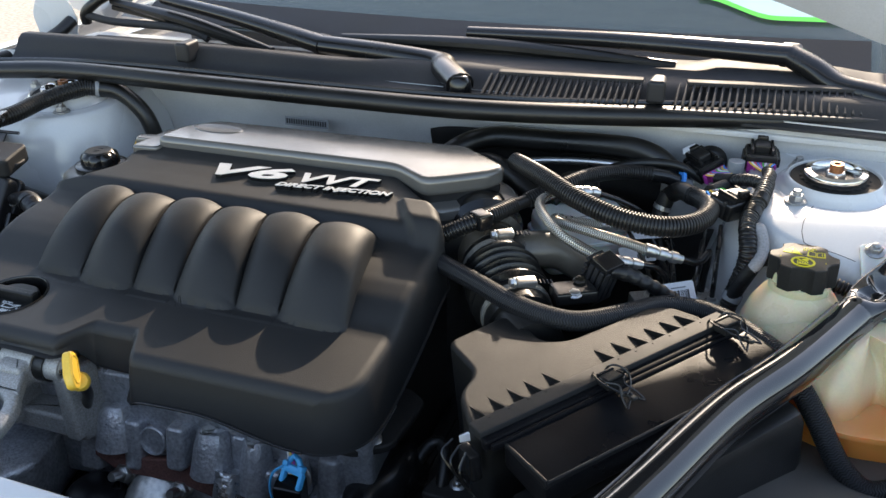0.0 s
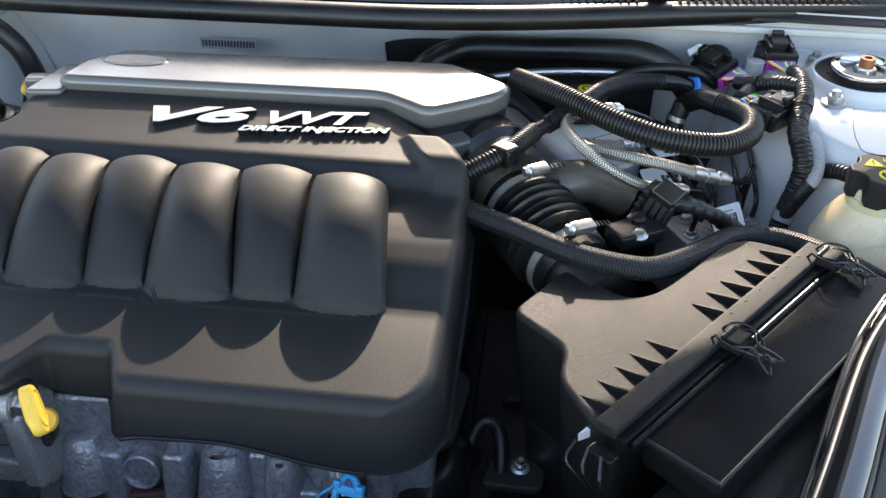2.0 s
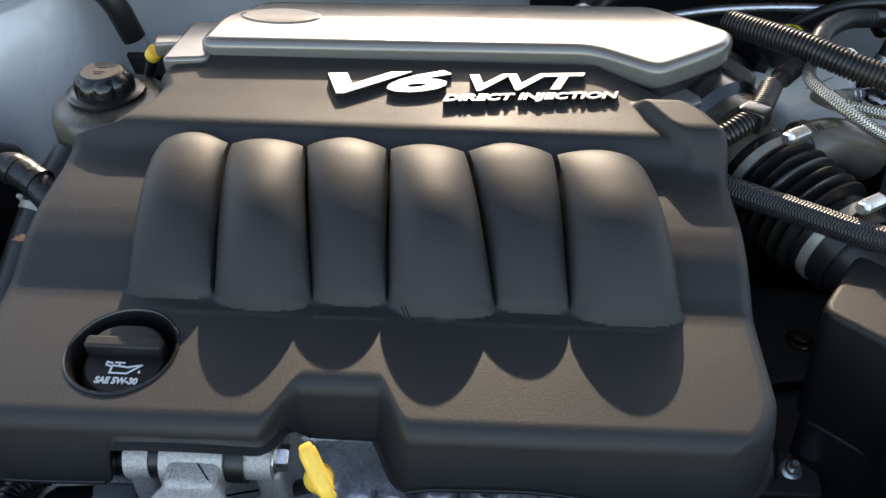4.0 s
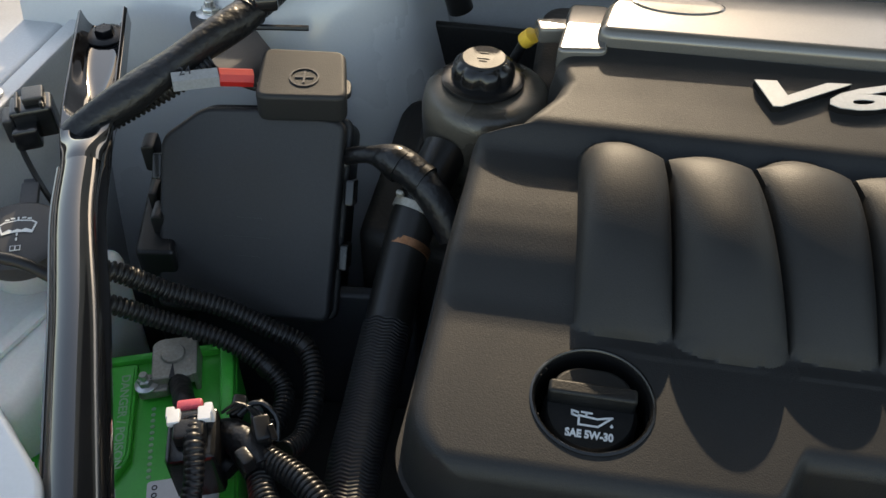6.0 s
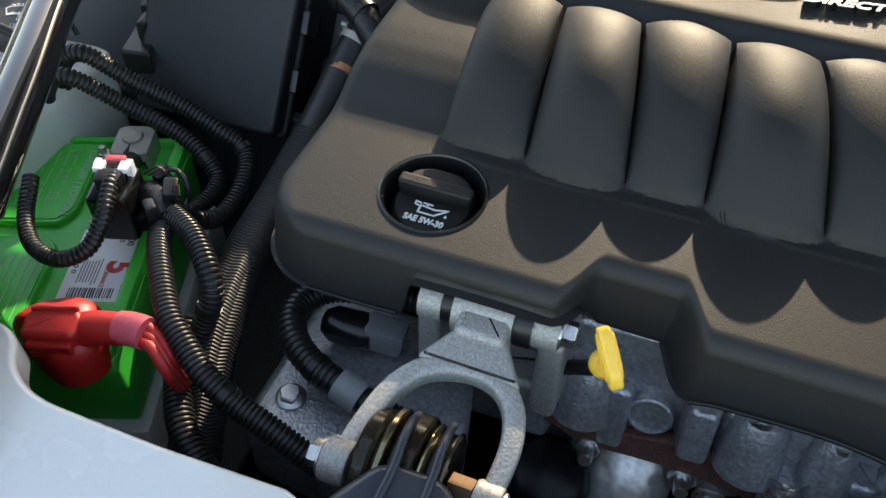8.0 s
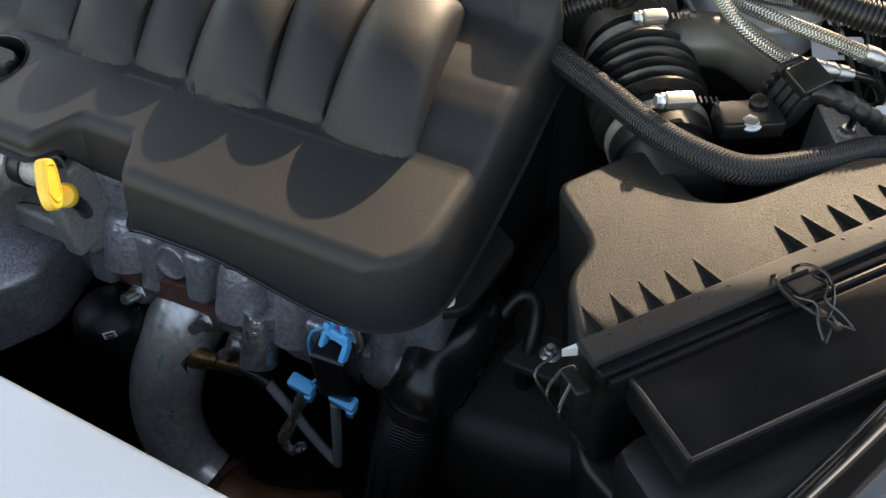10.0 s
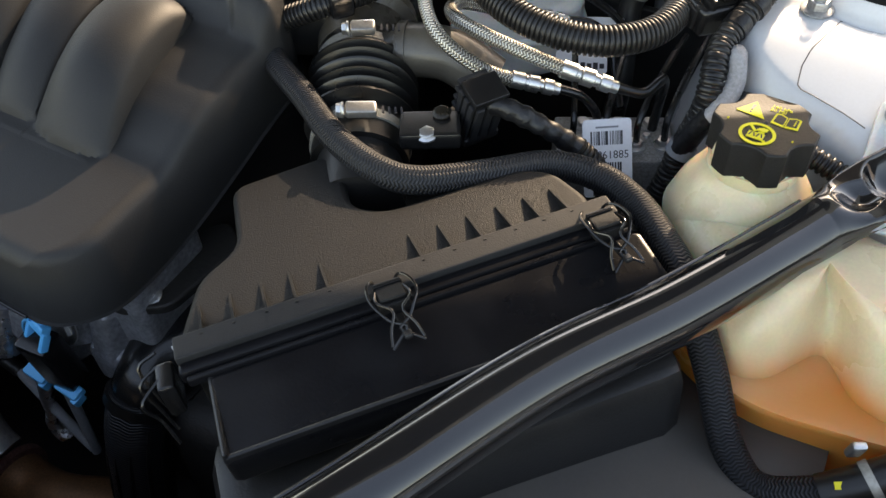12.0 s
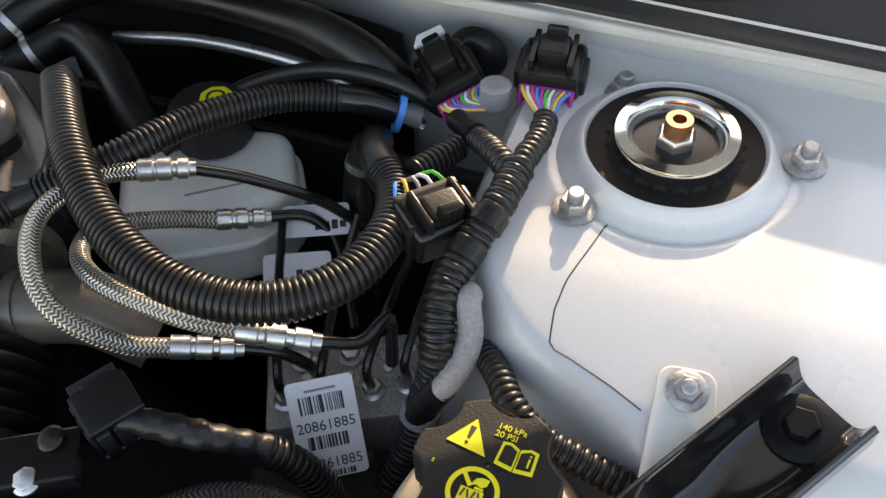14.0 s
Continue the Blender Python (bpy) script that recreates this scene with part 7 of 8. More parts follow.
tube("red_end", [(-1.018, 0.912, 0.985), (-0.994, 0.923, 0.980)], 0.0075, RED, pl, n=8)
lettering("marking", "24", 0.010, axes((-1.042, 0.893, 0.995), (0.9, 0.42, 0), (-0.35, 0.7, 0.55)), INK_AND_HOLE_BLACK, pl, 0.0002)
ys = thing("sensor_plug", "black plug with a yellow collar behind the cover", "connector")
tube("lead", [(-0.80, 1.02, 0.93), (-0.785, 1.02, 0.96), (-0.775, 1.015, 0.985)], 0.005, TAPE, ys, n=10)
tube("yellow_collar", [(-0.776, 1.016, 0.984), (-0.770, 1.012, 0.992)], 0.0075, YELLOW, ys, n=12)
part("grey_head", box((0.035, 0.022, 0.014), 0.003, pose(-0.750, 1.008, 1.000, 0, 0, 10)), MANIFOLD, ys)
hose("washer_hose", "thin black washer hose across the inner wing", "hose", [(-1.29, 0.66, 0.90), (-1.24, 0.71, 0.92), (-1.19, 0.742, 0.925), (-1.13, 0.752, 0.92), (-1.09, 0.75, 0.90)], 0.0048, RUBBER, n=10)
FRAME = Matrix()
stopper = thing("rail_connector", "black wiring connector with a thin lead on the wing rail", "connector")
mq = axes((-1.229, 0.862, 0.944), (0.86, 0.5, 0), (-0.5, 0.86, 0))
part("shell", box((0.036, 0.030, 0.030), 0.004, mq), SMOOTH, stopper)
part("latch", box((0.018, 0.022, 0.008), 0.002, mq @ pose(0.004, 0.004, 0.018)), PLASTIC, stopper)
part("end_cap", box((0.010, 0.026, 0.024), 0.003, mq @ pose(-0.020, -0.004, -0.002)), PLASTIC, stopper)
part("foot", box((0.022, 0.018, 0.020), 0.003, mq @ pose(-0.008, -0.020, -0.006)), SMOOTH, stopper)
for k in (-1, 1):
    part("rib", box((0.003, 0.026, 0.006), 0.001, mq @ pose(0.010 * k, 0.0, 0.0165)), PLASTIC, stopper)
tube("connector_lead", [(-1.236, 0.848, 0.938), (-1.232, 0.835, 0.930), (-1.215, 0.818, 0.915), (-1.192, 0.799, 0.900), (-1.172, 0.790, 0.870)], 0.0026, RUBBER, stopper, n=8)
fbk = thing("fuse_box_bracket", "black plastic brackets along the fuse box's flank", "bracket")
for x, y, z, w, d in ((-1.147, 0.897, 0.890, 0.014, 0.026), (-1.110, 0.824, 0.872, 0.012, 0.026), (-1.128, 0.858, 0.872, 0.010, 0.034)):
    part("lug", box((w, d, 0.030), 0.004, pose(x, y, z, 0, 0, 12)), PLASTIC, fbk)
part("web", prism(rounded([(-1.160, 0.920), (-1.135, 0.925), (-1.085, 0.790), (-1.120, 0.785)], 0.006), 0.70, 0.868, 0.004), PLASTIC, fbk)
FRAME = BATTERY_SIDE
for x, y in ((-1.222, 0.918), (-1.21, 1.12), (-1.115, 0.585)):
    tb = thing("panel_bolt", "white painted bolt head on the body panel", "bolt", "panel bolts")
    part("head", hexnut(up(x, y, 0.946 if y > 0.6 else 0.953), 0.008, 0.006, 0, 0.012), PAINT, tb)
hl = thing("lamp_panel", "white painted lamp mounting panel at the bay's front corner", "panel")
part("panel", prism(rounded([(-1.32, 0.30), (-0.99, 0.30), (-0.985, 0.50), (-1.010, 0.566), (-1.100, 0.652), (-1.125, 0.652), (-1.20, 0.60), (-1.32, 0.58)][::1], 0.010), 0.935, 0.953, 0.004), PAINT, hl)
part("slot", lathe([(0.0, 0.0006), (0.010, 0.0006), (0.0105, 0.0)], up(-0.998, 0.482, 0.953) @ Matrix.Diagonal((1, 1.15, 1, 1)), 24), VOID, hl)
part("post", lathe([(0.0, 0.016), (0.007, 0.016), (0.010, 0.010), (0.0135, 0.009), (0.015, 0.0), (0.0, 0.0)], up(-1.043, 0.530, 0.953), 28), GREYP, hl, "grey adjuster post")

FRAME = Matrix()
# ---- front of the engine ----
BRONZE = material("tarnished_bronze", (0.10, 0.06, 0.035), 0.36, 0.8, grain=0.2, stain=0.5, stain_size=60)
CHROMED = material("oily_bright_steel", (0.34, 0.28, 0.18), 0.16, 0.95, grain=0.15, stain=0.6, stain_size=45)
mount = thing("torque_mount", "cast aluminium engine torque mount with oily bushings", "engine mount")
axle = [Vector((-0.707, 0.600, 0.875)), Vector((-0.603, 0.602, 0.877))]
for f, g, r, mat in ((0.0, 0.17, 0.0170, ALU), (0.17, 0.26, 0.0160, RUBBER), (0.26, 0.69, 0.0215, ALU), (0.69, 0.82, 0.0185, RUBBER), (0.82, 1.0, 0.0160, ALU)):
    tube("bushing", [axle[0].lerp(axle[1], f), axle[0].lerp(axle[1], g)], r, mat, mount, n=28)
part("bolt", hexnut(pose(-0.603, 0.602, 0.877, 0, 90, 0), 0.010, 0.011, 0, 0.013), ZINC, mount)
tube("yoke", [(-0.711, 0.462, 0.856), (-0.7055, 0.492, 0.862), (-0.697, 0.521, 0.867), (-0.681, 0.541, 0.870), (-0.655, 0.5495, 0.872), (-0.632, 0.547, 0.871), (-0.616, 0.533, 0.868), (-0.609, 0.507, 0.863), (-0.612, 0.470, 0.852)],
     lambda f: 0.0070 + 0.0010 * math.sin(math.pi * f), ALU, mount, n=24, step=0.004, squash=1.1, power=0.55)
part("gusset", prism(rounded([(-0.691, 0.5445), (-0.670, 0.578), (-0.636, 0.578), (-0.615, 0.5445)], 0.004, 3), -0.008, 0.008, 0.004, Matrix.Translation((0, 0.60, 0.881)) @ Matrix.Rotation(radians(9), 4, "X") @ Matrix.Translation((0, -0.60, 0.0)), 3), ALU, mount)
part("neck", prism(rounded([(-0.673, 0.566), (-0.635, 0.566), (-0.636, 0.612), (-0.676, 0.612)], 0.006), 0.860, 0.890, 0.006, None, 3), ALU, mount)
for x, y, z in ((-0.711, 0.462, 0.856), (-0.612, 0.470, 0.852)):
    part("yoke_eye", lathe([(0.0, -0.009), (0.0145, -0.009), (0.0155, -0.007), (0.0155, 0.007), (0.0145, 0.009), (0.0, 0.009)], pose(x, y, z, 0, 90, 0), 28), ALU, mount)
part("eye_bolt", hexnut(pose(-0.602, 0.470, 0.852, 0, 90, 0), 0.0095, 0.011, 0, 0.0125), ZINC, mount)
part("eye_nut", hexnut(pose(-0.721, 0.462, 0.856, 0, -90, 0), 0.0095, 0.010, 0, 0.013), ZINC, mount)
part("hex_spacer", lathe([(0.0, -0.008), (0.0130, -0.008), (0.0130, 0.008), (0.0, 0.008)], pose(-0.630, 0.470, 0.853, 0, 90, 0), 6), BRONZE, mount)
for x, w, r, mat in ((-0.694, 0.012, 0.036, OILY), (-0.682, 0.008, 0.040, CHROMED), (-0.668, 0.018, 0.0405, OILY), (-0.656, 0.006, 0.038, CHROMED), (-0.648, 0.010, 0.034, RUBBER), (-0.642, 0.004, 0.036, OILY)):
    part("bushing_disc", lathe([(0.0, -w / 2), (r * 0.93, -w / 2), (r, -w / 2 + 0.0025), (r, w / 2 - 0.0025), (r * 0.93, w / 2), (0.0, w / 2)], pose(x, 0.478, 0.842, 0, 90, 0), 48), mat, mount)
for x in (-0.700, -0.607):
    part("ear", prism(rounded([(x - 0.010, 0.590), (x + 0.010, 0.590), (x + 0.012, 0.64), (x - 0.012, 0.64)], 0.006), 0.78, 0.872, 0.006), ALU, mount)
part("web", prism(rounded([(-0.702, 0.602), (-0.600, 0.602), (-0.590, 0.64), (-0.702, 0.64)], 0.006), 0.77, 0.80, 0.006), ALU, mount)
FRAME = MOUNT_SIDE
sb = thing("mount_bracket", "slate grey steel bracket bolted to the front panel", "bracket")
part("plate", prism(rounded([(-0.742, 0.25), (-0.612, 0.25), (-0.613, 0.445), (-0.630, 0.462), (-0.650, 0.492), (-0.690, 0.492), (-0.714, 0.455)], 0.012), 0.866, 0.8895, 0.007, None, 3), GREY, sb)
for x, dx in ((-0.682, -0.020), (-0.659, -0.010)):
    tube("rib", [(x + dx, 0.28, 0.8895), (x + dx * 0.4, 0.40, 0.8898), (x, 0.480, 0.8900), (x, 0.505, 0.8905), (x, 0.522, 0.8850), (x, 0.536, 0.8710)], 0.0026, GREY, sb, n=10)
part("bolt", hexnut(up(-0.708, 0.398, 0.892), 0.011, 0.007, 0, 0.018), MILKY, sb)

FRAME = Matrix()
dip = thing("dipstick", "yellow plastic oil dipstick handle on its tube", "dipstick")
md_ = axes((-0.5655, 0.5745, 0.9010), (0.018, -0.021, -0.027), (0.22, -0.69, 0.68))
part("loop", prism(rounded([(-0.021, -0.0085), (0.010, -0.0115), (0.0215, -0.006), (0.0215, 0.006), (0.010, 0.0115), (-0.021, 0.0085)], 0.007, 6), -0.0048, 0.0048, 0.0024, md_, 3), YELLOW, dip)
for s in (-1, 1):
    rim = rounded([(-0.016, -0.0060), (0.009, -0.0085), (0.0165, 0.0), (0.009, 0.0085), (-0.016, 0.0060)], 0.005)
    tube("loop_rim", [md_ @ Vector((x, y, s * 0.0048)) for x, y in rim + rim[:1]], 0.0011, YELLOW, dip, n=6, step=0.002)
part("collar", lathe([(0.0, 0.005), (0.0085, 0.0045), (0.0108, 0.001), (0.0104, -0.004), (0.007, -0.007), (0.0, -0.007)], up(-0.5680, 0.5850, 0.8790, (0.35, -0.50, 0.55)), 26), YELLOW, dip)
tube("tube", [(-0.569, 0.587, 0.874), (-0.572, 0.594, 0.862), (-0.580, 0.602, 0.846), (-0.595, 0.612, 0.825), (-0.615, 0.625, 0.790), (-0.62, 0.635, 0.72)], 0.0060, RUBBER, dip, n=14)

FRAME = HEAD_SIDE
head = part("cylinder_head", prism(rounded([(-0.70, 0.655), (-0.28, 0.655), (-0.28, 0.74), (-0.70, 0.74)], 0.01), 0.70, 0.862, 0.006), HEAD, engine)

def lug(x, y, z, kind, w, d, h, tip=0.0):
    """One cast form on the cylinder head's front."""
    m = pose(x, y, z, -14 + tip, 0, 0)
    if kind == "round":
        part("core_plug", lathe([(0.0, 0.004), (w * 0.86, 0.004), (w * 0.9, 0.007), (w, 0.006), (w * 1.12, -0.02), (0.0, -0.02)], m @ pose(0, -d, 0, 90), 28), HEAD, engine)
    elif kind == "boss":
        part("boss", lathe([(0.0, h), (w * 0.62, h), (w * 0.80, h * 0.9), (w, h * 0.3), (w * 1.2, -h), (0.0, -h)], m, 20), HEAD, engine)
    else:
        part("rib", prism(rounded([(-w * 0.6, -d), (w * 0.6, -d), (w, d), (-w, d)], 0.006), -h, h, 0.006, m), HEAD, engine)


for spec in ((-0.585, 0.650, 0.795, "boss", 0.020, 0.02, 0.026), (-0.560, 0.655, 0.775, "rib", 0.016, 0.020, 0.030), (-0.535, 0.660, 0.783, "round", 0.017, 0.012, 0.02),
             (-0.500, 0.650, 0.788, "rib", 0.017, 0.020, 0.026), (-0.478, 0.660, 0.770, "rib", 0.010, 0.016, 0.034), (-0.460, 0.646, 0.790, "boss", 0.021, 0.02, 0.026), (-0.432, 0.660, 0.782, "rib", 0.016, 0.014, 0.026),
             (-0.408, 0.645, 0.785, "boss", 0.017, 0.02, 0.030), (-0.385, 0.655, 0.765, "rib", 0.020, 0.020, 0.022, 20), (-0.362, 0.650, 0.780, "boss", 0.013, 0.02, 0.020), (-0.325, 0.658, 0.775, "rib", 0.018, 0.02, 0.03), (-0.620, 0.655, 0.760, "rib", 0.02, 0.02, 0.03)):
    lug(*spec)
for x, z in ((-0.56, 0.735), (-0.48, 0.738), (-0.40, 0.740), (-0.32, 0.74)):
    part("port", box((0.060, 0.04, 0.05), 0.012, pose(x, 0.655, z)), HEAD, engine)
part("bolt", hexnut(pose(-0.408, 0.641, 0.812, -14), 0.0055, 0.004), ZINC, engine)
part("bolt", hexnut(pose(-0.462, 0.646, 0.815, -14), 0.0075, 0.005, 0, 0.010), ZINC, engine)
part("bolt", hexnut(axes((-0.352, 0.632, 0.790), (1, 0, 0), (0, 0.4, 1)), 0.011, 0.008, 0, 0.015), ZINC, engine)
BROWNED = material("heat_browned_steel", (0.22, 0.10, 0.045), 0.5, 0.5, grain=0.3, stain=0.6, stain_size=25, bump=0.2)
gas = thing("exhaust_flange", "rusty red-brown exhaust flange along the cylinder head", "exhaust flange")
part("flange", prism(rounded([(-0.625, 0.006), (-0.60, 0.018), (-0.55, 0.008), (-0.50, 0.016), (-0.46, 0.006), (-0.42, -0.012), (-0.43, -0.026), (-0.50, -0.012), (-0.58, -0.014)], 0.008), -0.006, 0.006, 0.002, axes((0, 0.640, 0.755), (1, 0, 0), (0, 0.25, 1))), RUST, gas)
for x, y, z in ((-0.573, 0.640, 0.742), (-0.500, 0.640, 0.736), (-0.474, 0.640, 0.712)):
    st = part("stud_nut", hexnut(axes((x, y - 0.006, z), (1, 0, 0), (0, 0.45, 0.9)), 0.0105, 0.010, 0.016, 0.013), ZINC, gas)
ELBOW = material("rough_cast_steel", (0.64, 0.63, 0.61), 0.34, 0.7, grain=0.25, grain_size=160, stain=0.4, stain_size=40, bump=0.45, bump_size=60, dust=0.08)
pipe = thing("exhaust_elbow", "grey cast exhaust elbow with a green paint stripe", "exhaust elbow")
tube("elbow", [(-0.537, 0.672, 0.718), (-0.539, 0.640, 0.708), (-0.546, 0.612, 0.678), (-0.554, 0.592, 0.625), (-0.546, 0.580, 0.580), (-0.530, 0.574, 0.552), (-0.512, 0.572, 0.538)], lambda f: 0.038 - 0.008 * f, ELBOW, pipe, n=28)
out = Vector((0.30, -0.60, 0.74)).normalized() * 0.0365
tube("paint_stripe", [Vector(p) + out for p in ((-0.542, 0.628, 0.694), (-0.546, 0.612, 0.678), (-0.550, 0.602, 0.652))], 0.0034, material("green_paint_stripe", (0.05, 0.20, 0.14), 0.6), pipe, n=8, squash=0.4)
FRAME = Matrix()
SENSOR = material("oily_brown_brass", (0.16, 0.095, 0.045), 0.30, 0.8, grain=0.2, stain=0.6, stain_size=60)
oxy = thing("oxygen_sensor", "oily brown oxygen sensor in the exhaust elbow", "sensor")
tube("body", [(-0.520, 0.594, 0.672), (-0.490, 0.597, 0.681), (-0.440, 0.600, 0.693)], lambda f: 0.0115 - 0.0035 * smoothstep(0.3, 0.6, f), SENSOR, oxy, n=18)
part("hexagon", lathe([(0.0, -0.007), (0.0165, -0.007), (0.0165, 0.007), (0.0, 0.007)], axes((-0.508, 0.595, 0.675), (0, 0, 1), (0.1, -0.9, 0)), 6), OILY, oxy)
tube("collar", [(-0.472, 0.598, 0.686), (-0.466, 0.598, 0.687)], 0.0098, SENSOR, oxy, n=18)
tube("lead", [(-0.442, 0.600, 0.693), (-0.425, 0.600, 0.692), (-0.410, 0.600, 0.686)], 0.0072, RUBBER, oxy, n=12)
tube("grey_sleeve", [(-0.412, 0.600, 0.687), (-0.385, 0.598, 0.652), (-0.360, 0.597, 0.615), (-0.345, 0.597, 0.596)], 0.0052, GREYP, oxy, "grey heat sleeve", n=12)
tube("grey_sleeve", [(-0.343, 0.597, 0.592), (-0.339, 0.598, 0.630), (-0.333, 0.600, 0.705)], 0.0050, GREYP, oxy, "grey heat sleeve", n=12)
FRAME = Matrix()
can = thing("oil_filter", "black oil filter canister with a printed label", "oil filter")
part("canister", lathe([(0.0, 0.060), (0.026, 0.058), (0.034, 0.050), (0.037, 0.040), (0.0372, -0.050), (0.0385, -0.053), (0.0385, -0.058), (0.036, -0.060), (0.0, -0.060)], up(-0.592, 0.590, 0.662, (0.05, -0.10, 1)), 40), MATTE, can)
for z, w in ((0.712, 0.012), (0.690, 0.016)):
    lab = part("label", prism([(-w / 2, -0.008), (w / 2, -0.008), (w / 2, 0.008), (-w / 2, 0.008)], 0, 0.0005, 0, axes((-0.5655, 0.5635, z), (0.69, 0.72, 0.0), (0.05, -0.10, 1))), PAPER, can, "small printed label")
    for k in range(3):
        part("label_mark", box((w * 0.7, 0.0028, 0.0003), 0, axes((-0.5655, 0.5635, z), (0.69, 0.72, 0.0), (0.05, -0.10, 1)) @ pose(0, 0.0045 - 0.0045 * k, 0.0006)), INK_AND_HOLE_BLACK, lab)
FRAME = HEAD_SIDE
FOIL = material("crinkled_foil", (0.55, 0.56, 0.58), 0.28, 0.9, grain=0.2, grain_size=150, stain=0.4, stain_size=60, bump=0.9, bump_size=160)
sol = thing("solenoid", "shiny foil-wrapped cylinder solenoid", "solenoid")
tube("body", [(-0.434, 0.634, 0.778), (-0.434, 0.622, 0.757), (-0.433, 0.611, 0.736)], 0.0160, FOIL, sol, "crinkled foil wrap", n=28, step=0.003, wrap=0.03)
part("end_cap", lathe([(0.0, 0.004), (0.012, 0.004), (0.0145, 0.0), (0.0, 0.0)], axes((-0.4335, 0.611, 0.736), (1, 0, 0), (0, -0.88, 0.47)), 20), SMOOTH, sol)
FRAME = Matrix()
blue = thing("blue_clip", "bright blue plastic wiring clip with coloured wires", "clip")
bm_ = axes((-0.318, 0.602, 0.813), (0.95, -0.2, 0), (0.15, 0.5, 0.85)) @ Matrix.Diagonal((0.80, 0.80, 0.80, 1))
part("bar", box((0.034, 0.012, 0.009), 0.003, bm_), CYAN, blue)
for s in (-1, 1):
    part("leg", box((0.007, 0.022, 0.010), 0.002, bm_ @ pose(s * 0.0145, -0.012, 0)), CYAN, blue)
    part("ear", box((0.009, 0.008, 0.012), 0.002, bm_ @ pose(s * 0.013, 0.006, 0.002)), CYAN, blue)
tube("blue_tie", [bm_ @ Vector((0.008, 0.008, 0)), bm_ @ Vector((0.0, 0.02, 0.004)), bm_ @ Vector((-0.008, 0.012, 0.004))], 0.0035, CYAN, blue, n=8)
tube("blue_cord", [bm_ @ Vector((-0.018, 0.0, 0)), (-0.346, 0.603, 0.800), (-0.352, 0.602, 0.775), (-0.345, 0.600, 0.745), (-0.356, 0.600, 0.722)], 0.0015, CYAN, blue, n=6)
for k, mat in enumerate((PAPER, YELLOW, PINK, GREYP)):
    tube("wire", [(-0.352 + 0.003 * k, 0.642, 0.842), (-0.336 + 0.003 * k, 0.622, 0.832), (-0.323 + 0.003 * k, 0.600, 0.808)], 0.0014, mat, blue, n=5)
tube("lead_boot", [(-0.372, 0.662, 0.846), (-0.354, 0.645, 0.842), (-0.344, 0.634, 0.838)], 0.0052, TAPE, blue, n=12, wrap=0.06)
part("plug", box((0.032, 0.026, 0.075), 0.004, pose(-0.325, 0.601, 0.764, 8, 4, 8)), SMOOTH, blue)
for x, z in ((-0.321, 0.722), (-0.366, 0.716)):
    part("lower_clip", box((0.026, 0.014, 0.012), 0.003, pose(x, 0.598, z, 15, 12, 0)), CYAN, blue)
    part("clip_tooth", box((0.007, 0.012, 0.014), 0.002, pose(x + 0.009, 0.596, z - 0.008, 15, 12, 0)), CYAN, blue)
FRAME = Matrix()
cb = thing("cover_bracket", "dark steel bracket with a flanged bolt", "bracket")
part("arm", prism(rounded([(-0.34, 0.650), (-0.272, 0.648), (-0.236, 0.672), (-0.228, 0.76), (-0.26, 0.78)], 0.012), 0.803, 0.814, 0.003), DARK, cb)
part("bolt", hexnut(up(-0.262, 0.672, 0.814, (0.1, -0.3, 1)), 0.009, 0.007, 0, 0.014), ZINC, cb)
FRAME = HEAD_SIDE
FRAME = Matrix()
rl = thing("ribbed_hose", "black ribbed hose with a shiny wrapped end beside the engine", "hose")
tube("sleeve", [(-0.262, 0.632, 0.722), (-0.266, 0.612, 0.680), (-0.274, 0.597, 0.600), (-0.285, 0.580, 0.50), (-0.290, 0.575, 0.42)], 0.030, NYLON, rl, n=40, step=0.006)
for k in range(12):
    a = 2 * math.pi * k / 12
    tube("sleeve_rib", [Vector(p) + Vector((0.0300 * math.cos(a), 0.0300 * math.sin(a), 0)) for p in ((-0.264, 0.622, 0.705), (-0.268, 0.608, 0.660), (-0.274, 0.597, 0.600), (-0.285, 0.580, 0.50))], 0.0022, RUBBER, rl, n=6, step=0.012)
tube("wrapped_end", [(-0.238, 0.735, 0.735), (-0.248, 0.705, 0.742), (-0.258, 0.672, 0.738), (-0.263, 0.642, 0.726), (-0.264, 0.628, 0.712)], lambda f: 0.027 + 0.006 * math.sin(2.4 * f), SMOOTH, rl, n=32, step=0.004, wrap=0.07)
tube("band", [(-0.2635, 0.630, 0.716), (-0.2645, 0.625, 0.708)], 0.0335, RUBBER, rl, n=32)
FRAME = HEAD_SIDE
down = thing("exhaust_pipe", "heat-browned exhaust pipe low in the bay", "exhaust pipe")
tube("pipe", [(-0.515, 0.575, 0.505), (-0.47, 0.572, 0.50), (-0.42, 0.575, 0.515), (-0.38, 0.60, 0.50)], 0.030, BROWNED, down, n=24)
tube("collar", [(-0.512, 0.575, 0.505), (-0.503, 0.574, 0.504)], 0.037, RUST, down, n=24)
FRAME = Matrix()
foil = thing("foil_lead", "crinkled foil-wrapped sensor lead", "lead")
tube("wrap", [(-0.362, 0.598, 0.712), (-0.374, 0.597, 0.680), (-0.392, 0.597, 0.632), (-0.408, 0.597, 0.592), (-0.400, 0.597, 0.575), (-0.388, 0.597, 0.590)], 0.0060, FOIL, foil, n=14, wrap=0.15)
pip = hose("small_pipe", "black hooked pipe beside the air box", "pipe", [(-0.240, 0.680, 0.69), (-0.230, 0.712, 0.742), (-0.217, 0.744, 0.764), (-0.203, 0.746, 0.765), (-0.194, 0.730, 0.755), (-0.191, 0.704, 0.72), (-0.190, 0.695, 0.66)], 0.0078, RUBBER, n=14)
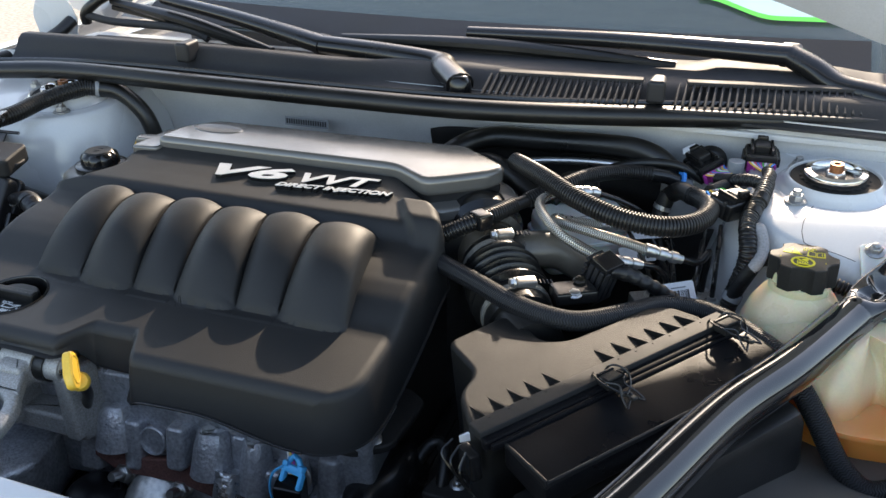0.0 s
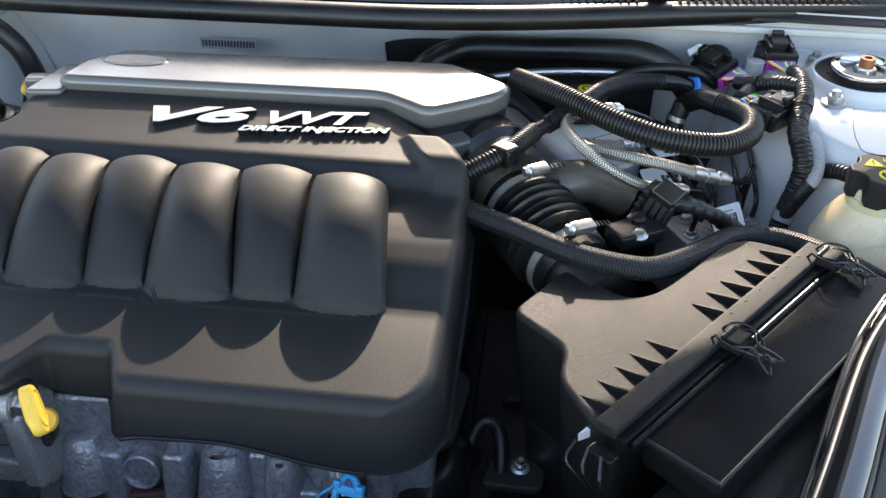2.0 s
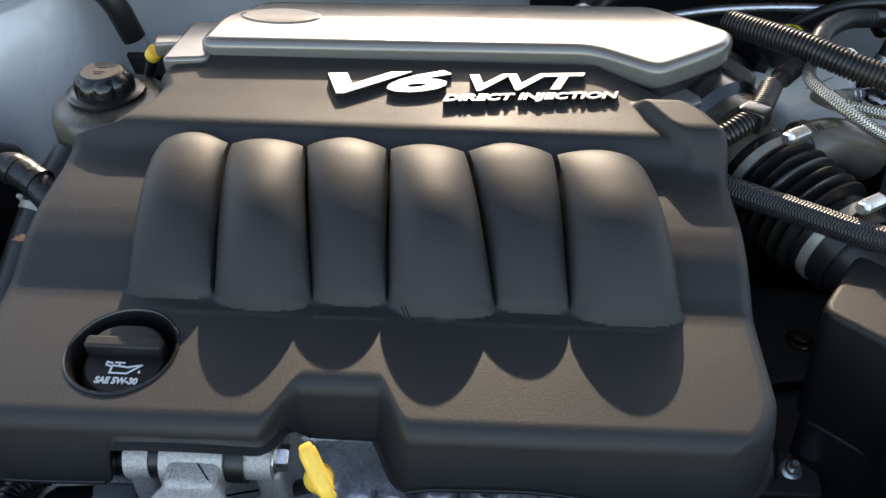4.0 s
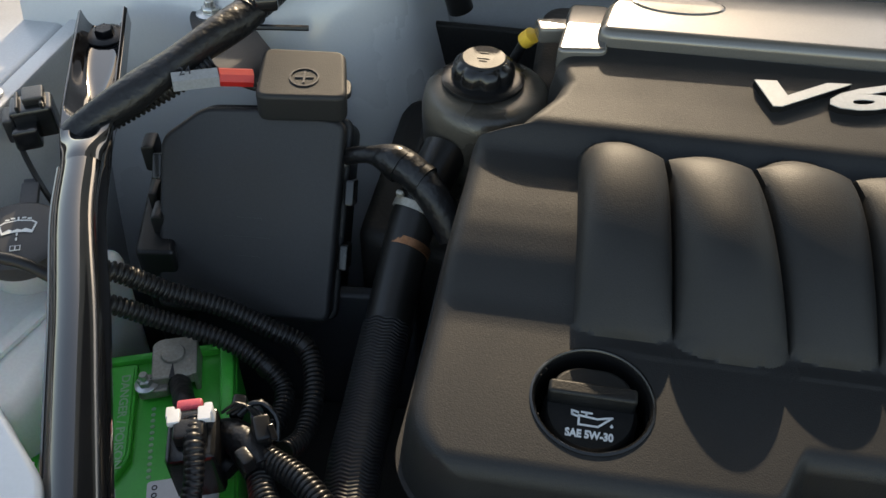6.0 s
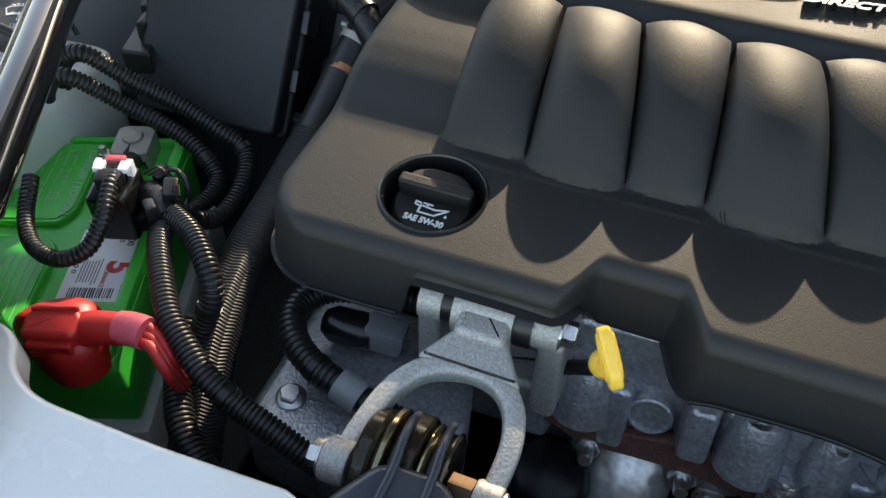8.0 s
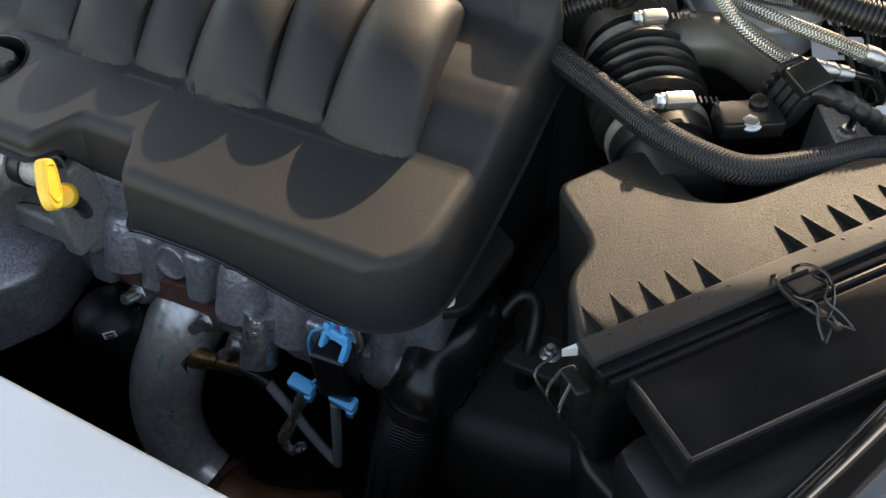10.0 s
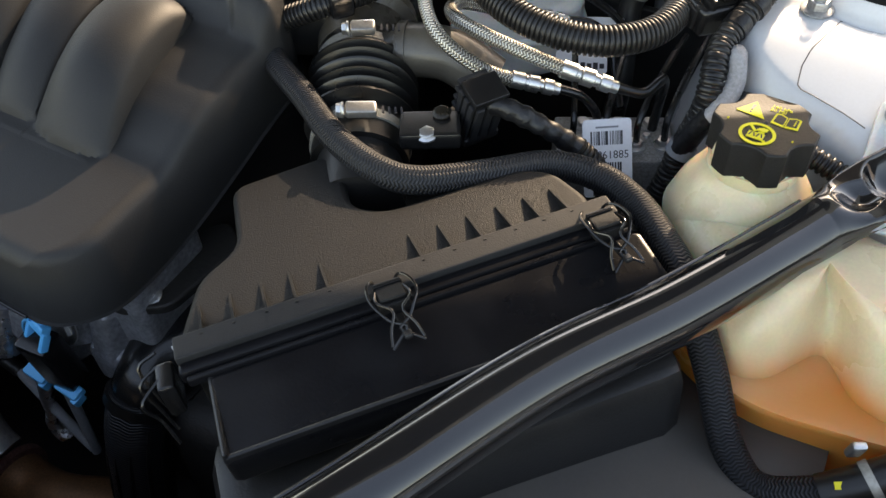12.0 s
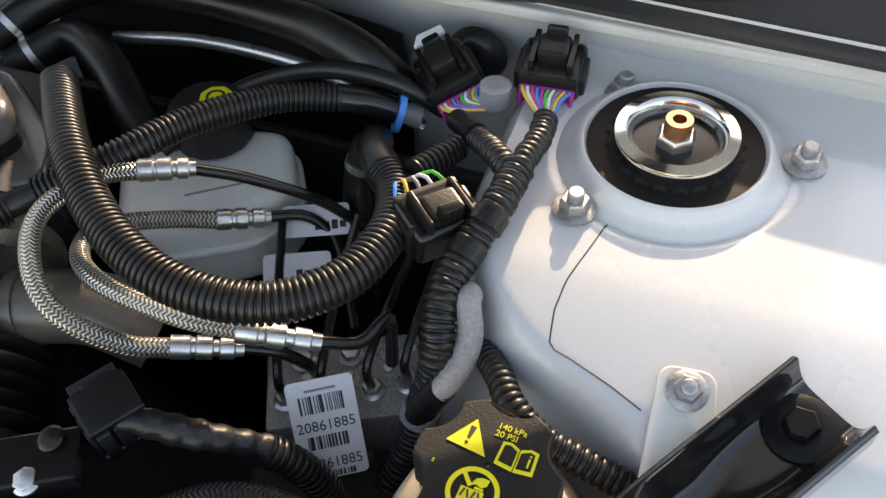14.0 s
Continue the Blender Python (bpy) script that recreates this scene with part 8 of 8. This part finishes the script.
part("bracket", prism(rounded([(-0.212, 0.690), (-0.150, 0.690), (-0.145, 0.740), (-0.200, 0.735)], 0.010), 0.728, 0.738, 0.003), DARK, pip)
part("stud", hexnut(up(-0.173, 0.716, 0.738, (0, -0.2, 1)), 0.007, 0.007, 0.008, 0.010), ZINC, pip)
FRAME = MOUNT_SIDE
ph = hose("coolant_hose", "black hose looping under the torque mount", "hose", [(-0.715, 0.685, 0.80), (-0.769, 0.673, 0.805), (-0.800, 0.662, 0.806), (-0.816, 0.640, 0.805), (-0.808, 0.614, 0.803), (-0.784, 0.595, 0.800), (-0.752, 0.585, 0.796), (-0.70, 0.575, 0.785)], 0.0108, CORR, n=18, ridge=0.0015, pitch=0.005)
tube("clip", [(-0.760, 0.587, 0.798), (-0.740, 0.582, 0.794)], 0.0126, GREYP, ph, "grey spring clip", n=20)
valve = thing("sensor_housing", "grimy cast housing with plugs beside the torque mount", "housing")
part("body", prism(rounded([(-0.83, 0.555), (-0.70, 0.535), (-0.66, 0.60), (-0.68, 0.70), (-0.82, 0.70)], 0.015), 0.68, 0.762, 0.010), HEAD, valve)
part("plug", box((0.035, 0.024, 0.026), 0.005, pose(-0.748, 0.653, 0.782, 0, 10, 5)), GREYP, valve)
part("round_plug", lathe([(0.0, -0.020), (0.010, -0.020), (0.015, -0.012), (0.016, 0.014), (0.013, 0.022), (0.0, 0.022)], pose(-0.778, 0.650, 0.782, 0, 90, 0), 28), SMOOTH, valve)
part("bolt", hexnut(up(-0.80, 0.585, 0.763), 0.009, 0.008, 0, 0.012), ZINC, valve)
part("bolt", hexnut(up(-0.745, 0.555, 0.763), 0.008, 0.008, 0, 0.011), ZINC, valve)
FRAME = Matrix()
gbx = thing("gearbox", "grimy dark gearbox deep in the bay", "gearbox")
for x, y in ((-0.17, 0.74), (-0.02, 0.78), (-0.10, 0.92)):
    part("bolt", hexnut(up(x, y, 0.70), 0.010, 0.008, 0, 0.015), OILY, gbx)
part("rib", box((0.22, 0.012, 0.02), 0.004, pose(-0.09, 0.86, 0.705, 0, 0, 12)), DARK, gbx)
part("case", prism(rounded([(-0.26, 0.62), (0.10, 0.66), (0.10, 1.0), (-0.26, 1.05)], 0.04), 0.30, 0.70, 0.03), DARK, gbx)
# pale dust mix puts part of the liner's sheen into its colour
LINER = material("pale_sheen_liner_plastic", (0.030, 0.030, 0.031), 0.42, grain=0.1, stain=0.3, stain_size=5, bump=0.05, bump_size=60, dust=0.22)
liner = thing("splash_liner", "dull black plastic liner beside the radiator", "liner")
def liner_at(u, v):
    x, y = -0.03 + 0.31 * u, 0.46 + 0.40 * v
    keep = max(0.0, (y - 0.50) * 0.47 - x + 0.03, x - 0.205 - 0.55 * max(0.0, y - 0.60))
    return (x, y, 0.846 - 0.030 * smoothstep(0.0, 0.10, keep) - 0.20 * smoothstep(0.02, 0.16, keep) - 0.012 * (2 * v - 1) ** 2)


sheet("panel", liner_at, 40, 44, LINER, liner, thick=0.02)
tube("edge_roll", [(0.035, 0.520, 0.838), (0.085, 0.565, 0.842), (0.150, 0.610, 0.842), (0.205, 0.660, 0.838)], 0.007, LINER, liner, n=14)

# ---- each thing's origin at its base ----
bpy.context.view_layer.update()
for ob in [o for o in scene.objects if o.type == "EMPTY" and o.parent is None]:
    corners = [c.matrix_world @ Vector(q) for c in ob.children_recursive if c.type == "MESH" for q in c.bound_box]
    if corners:
        lo = Vector([min(p[k] for p in corners) for k in range(3)])
        hi = Vector([max(p[k] for p in corners) for k in range(3)])
        base = Vector(((lo.x + hi.x) / 2, (lo.y + hi.y) / 2, lo.z))
        ob.location = base
        for c in ob.children:
            c.matrix_parent_inverse = Matrix.Translation(-base)
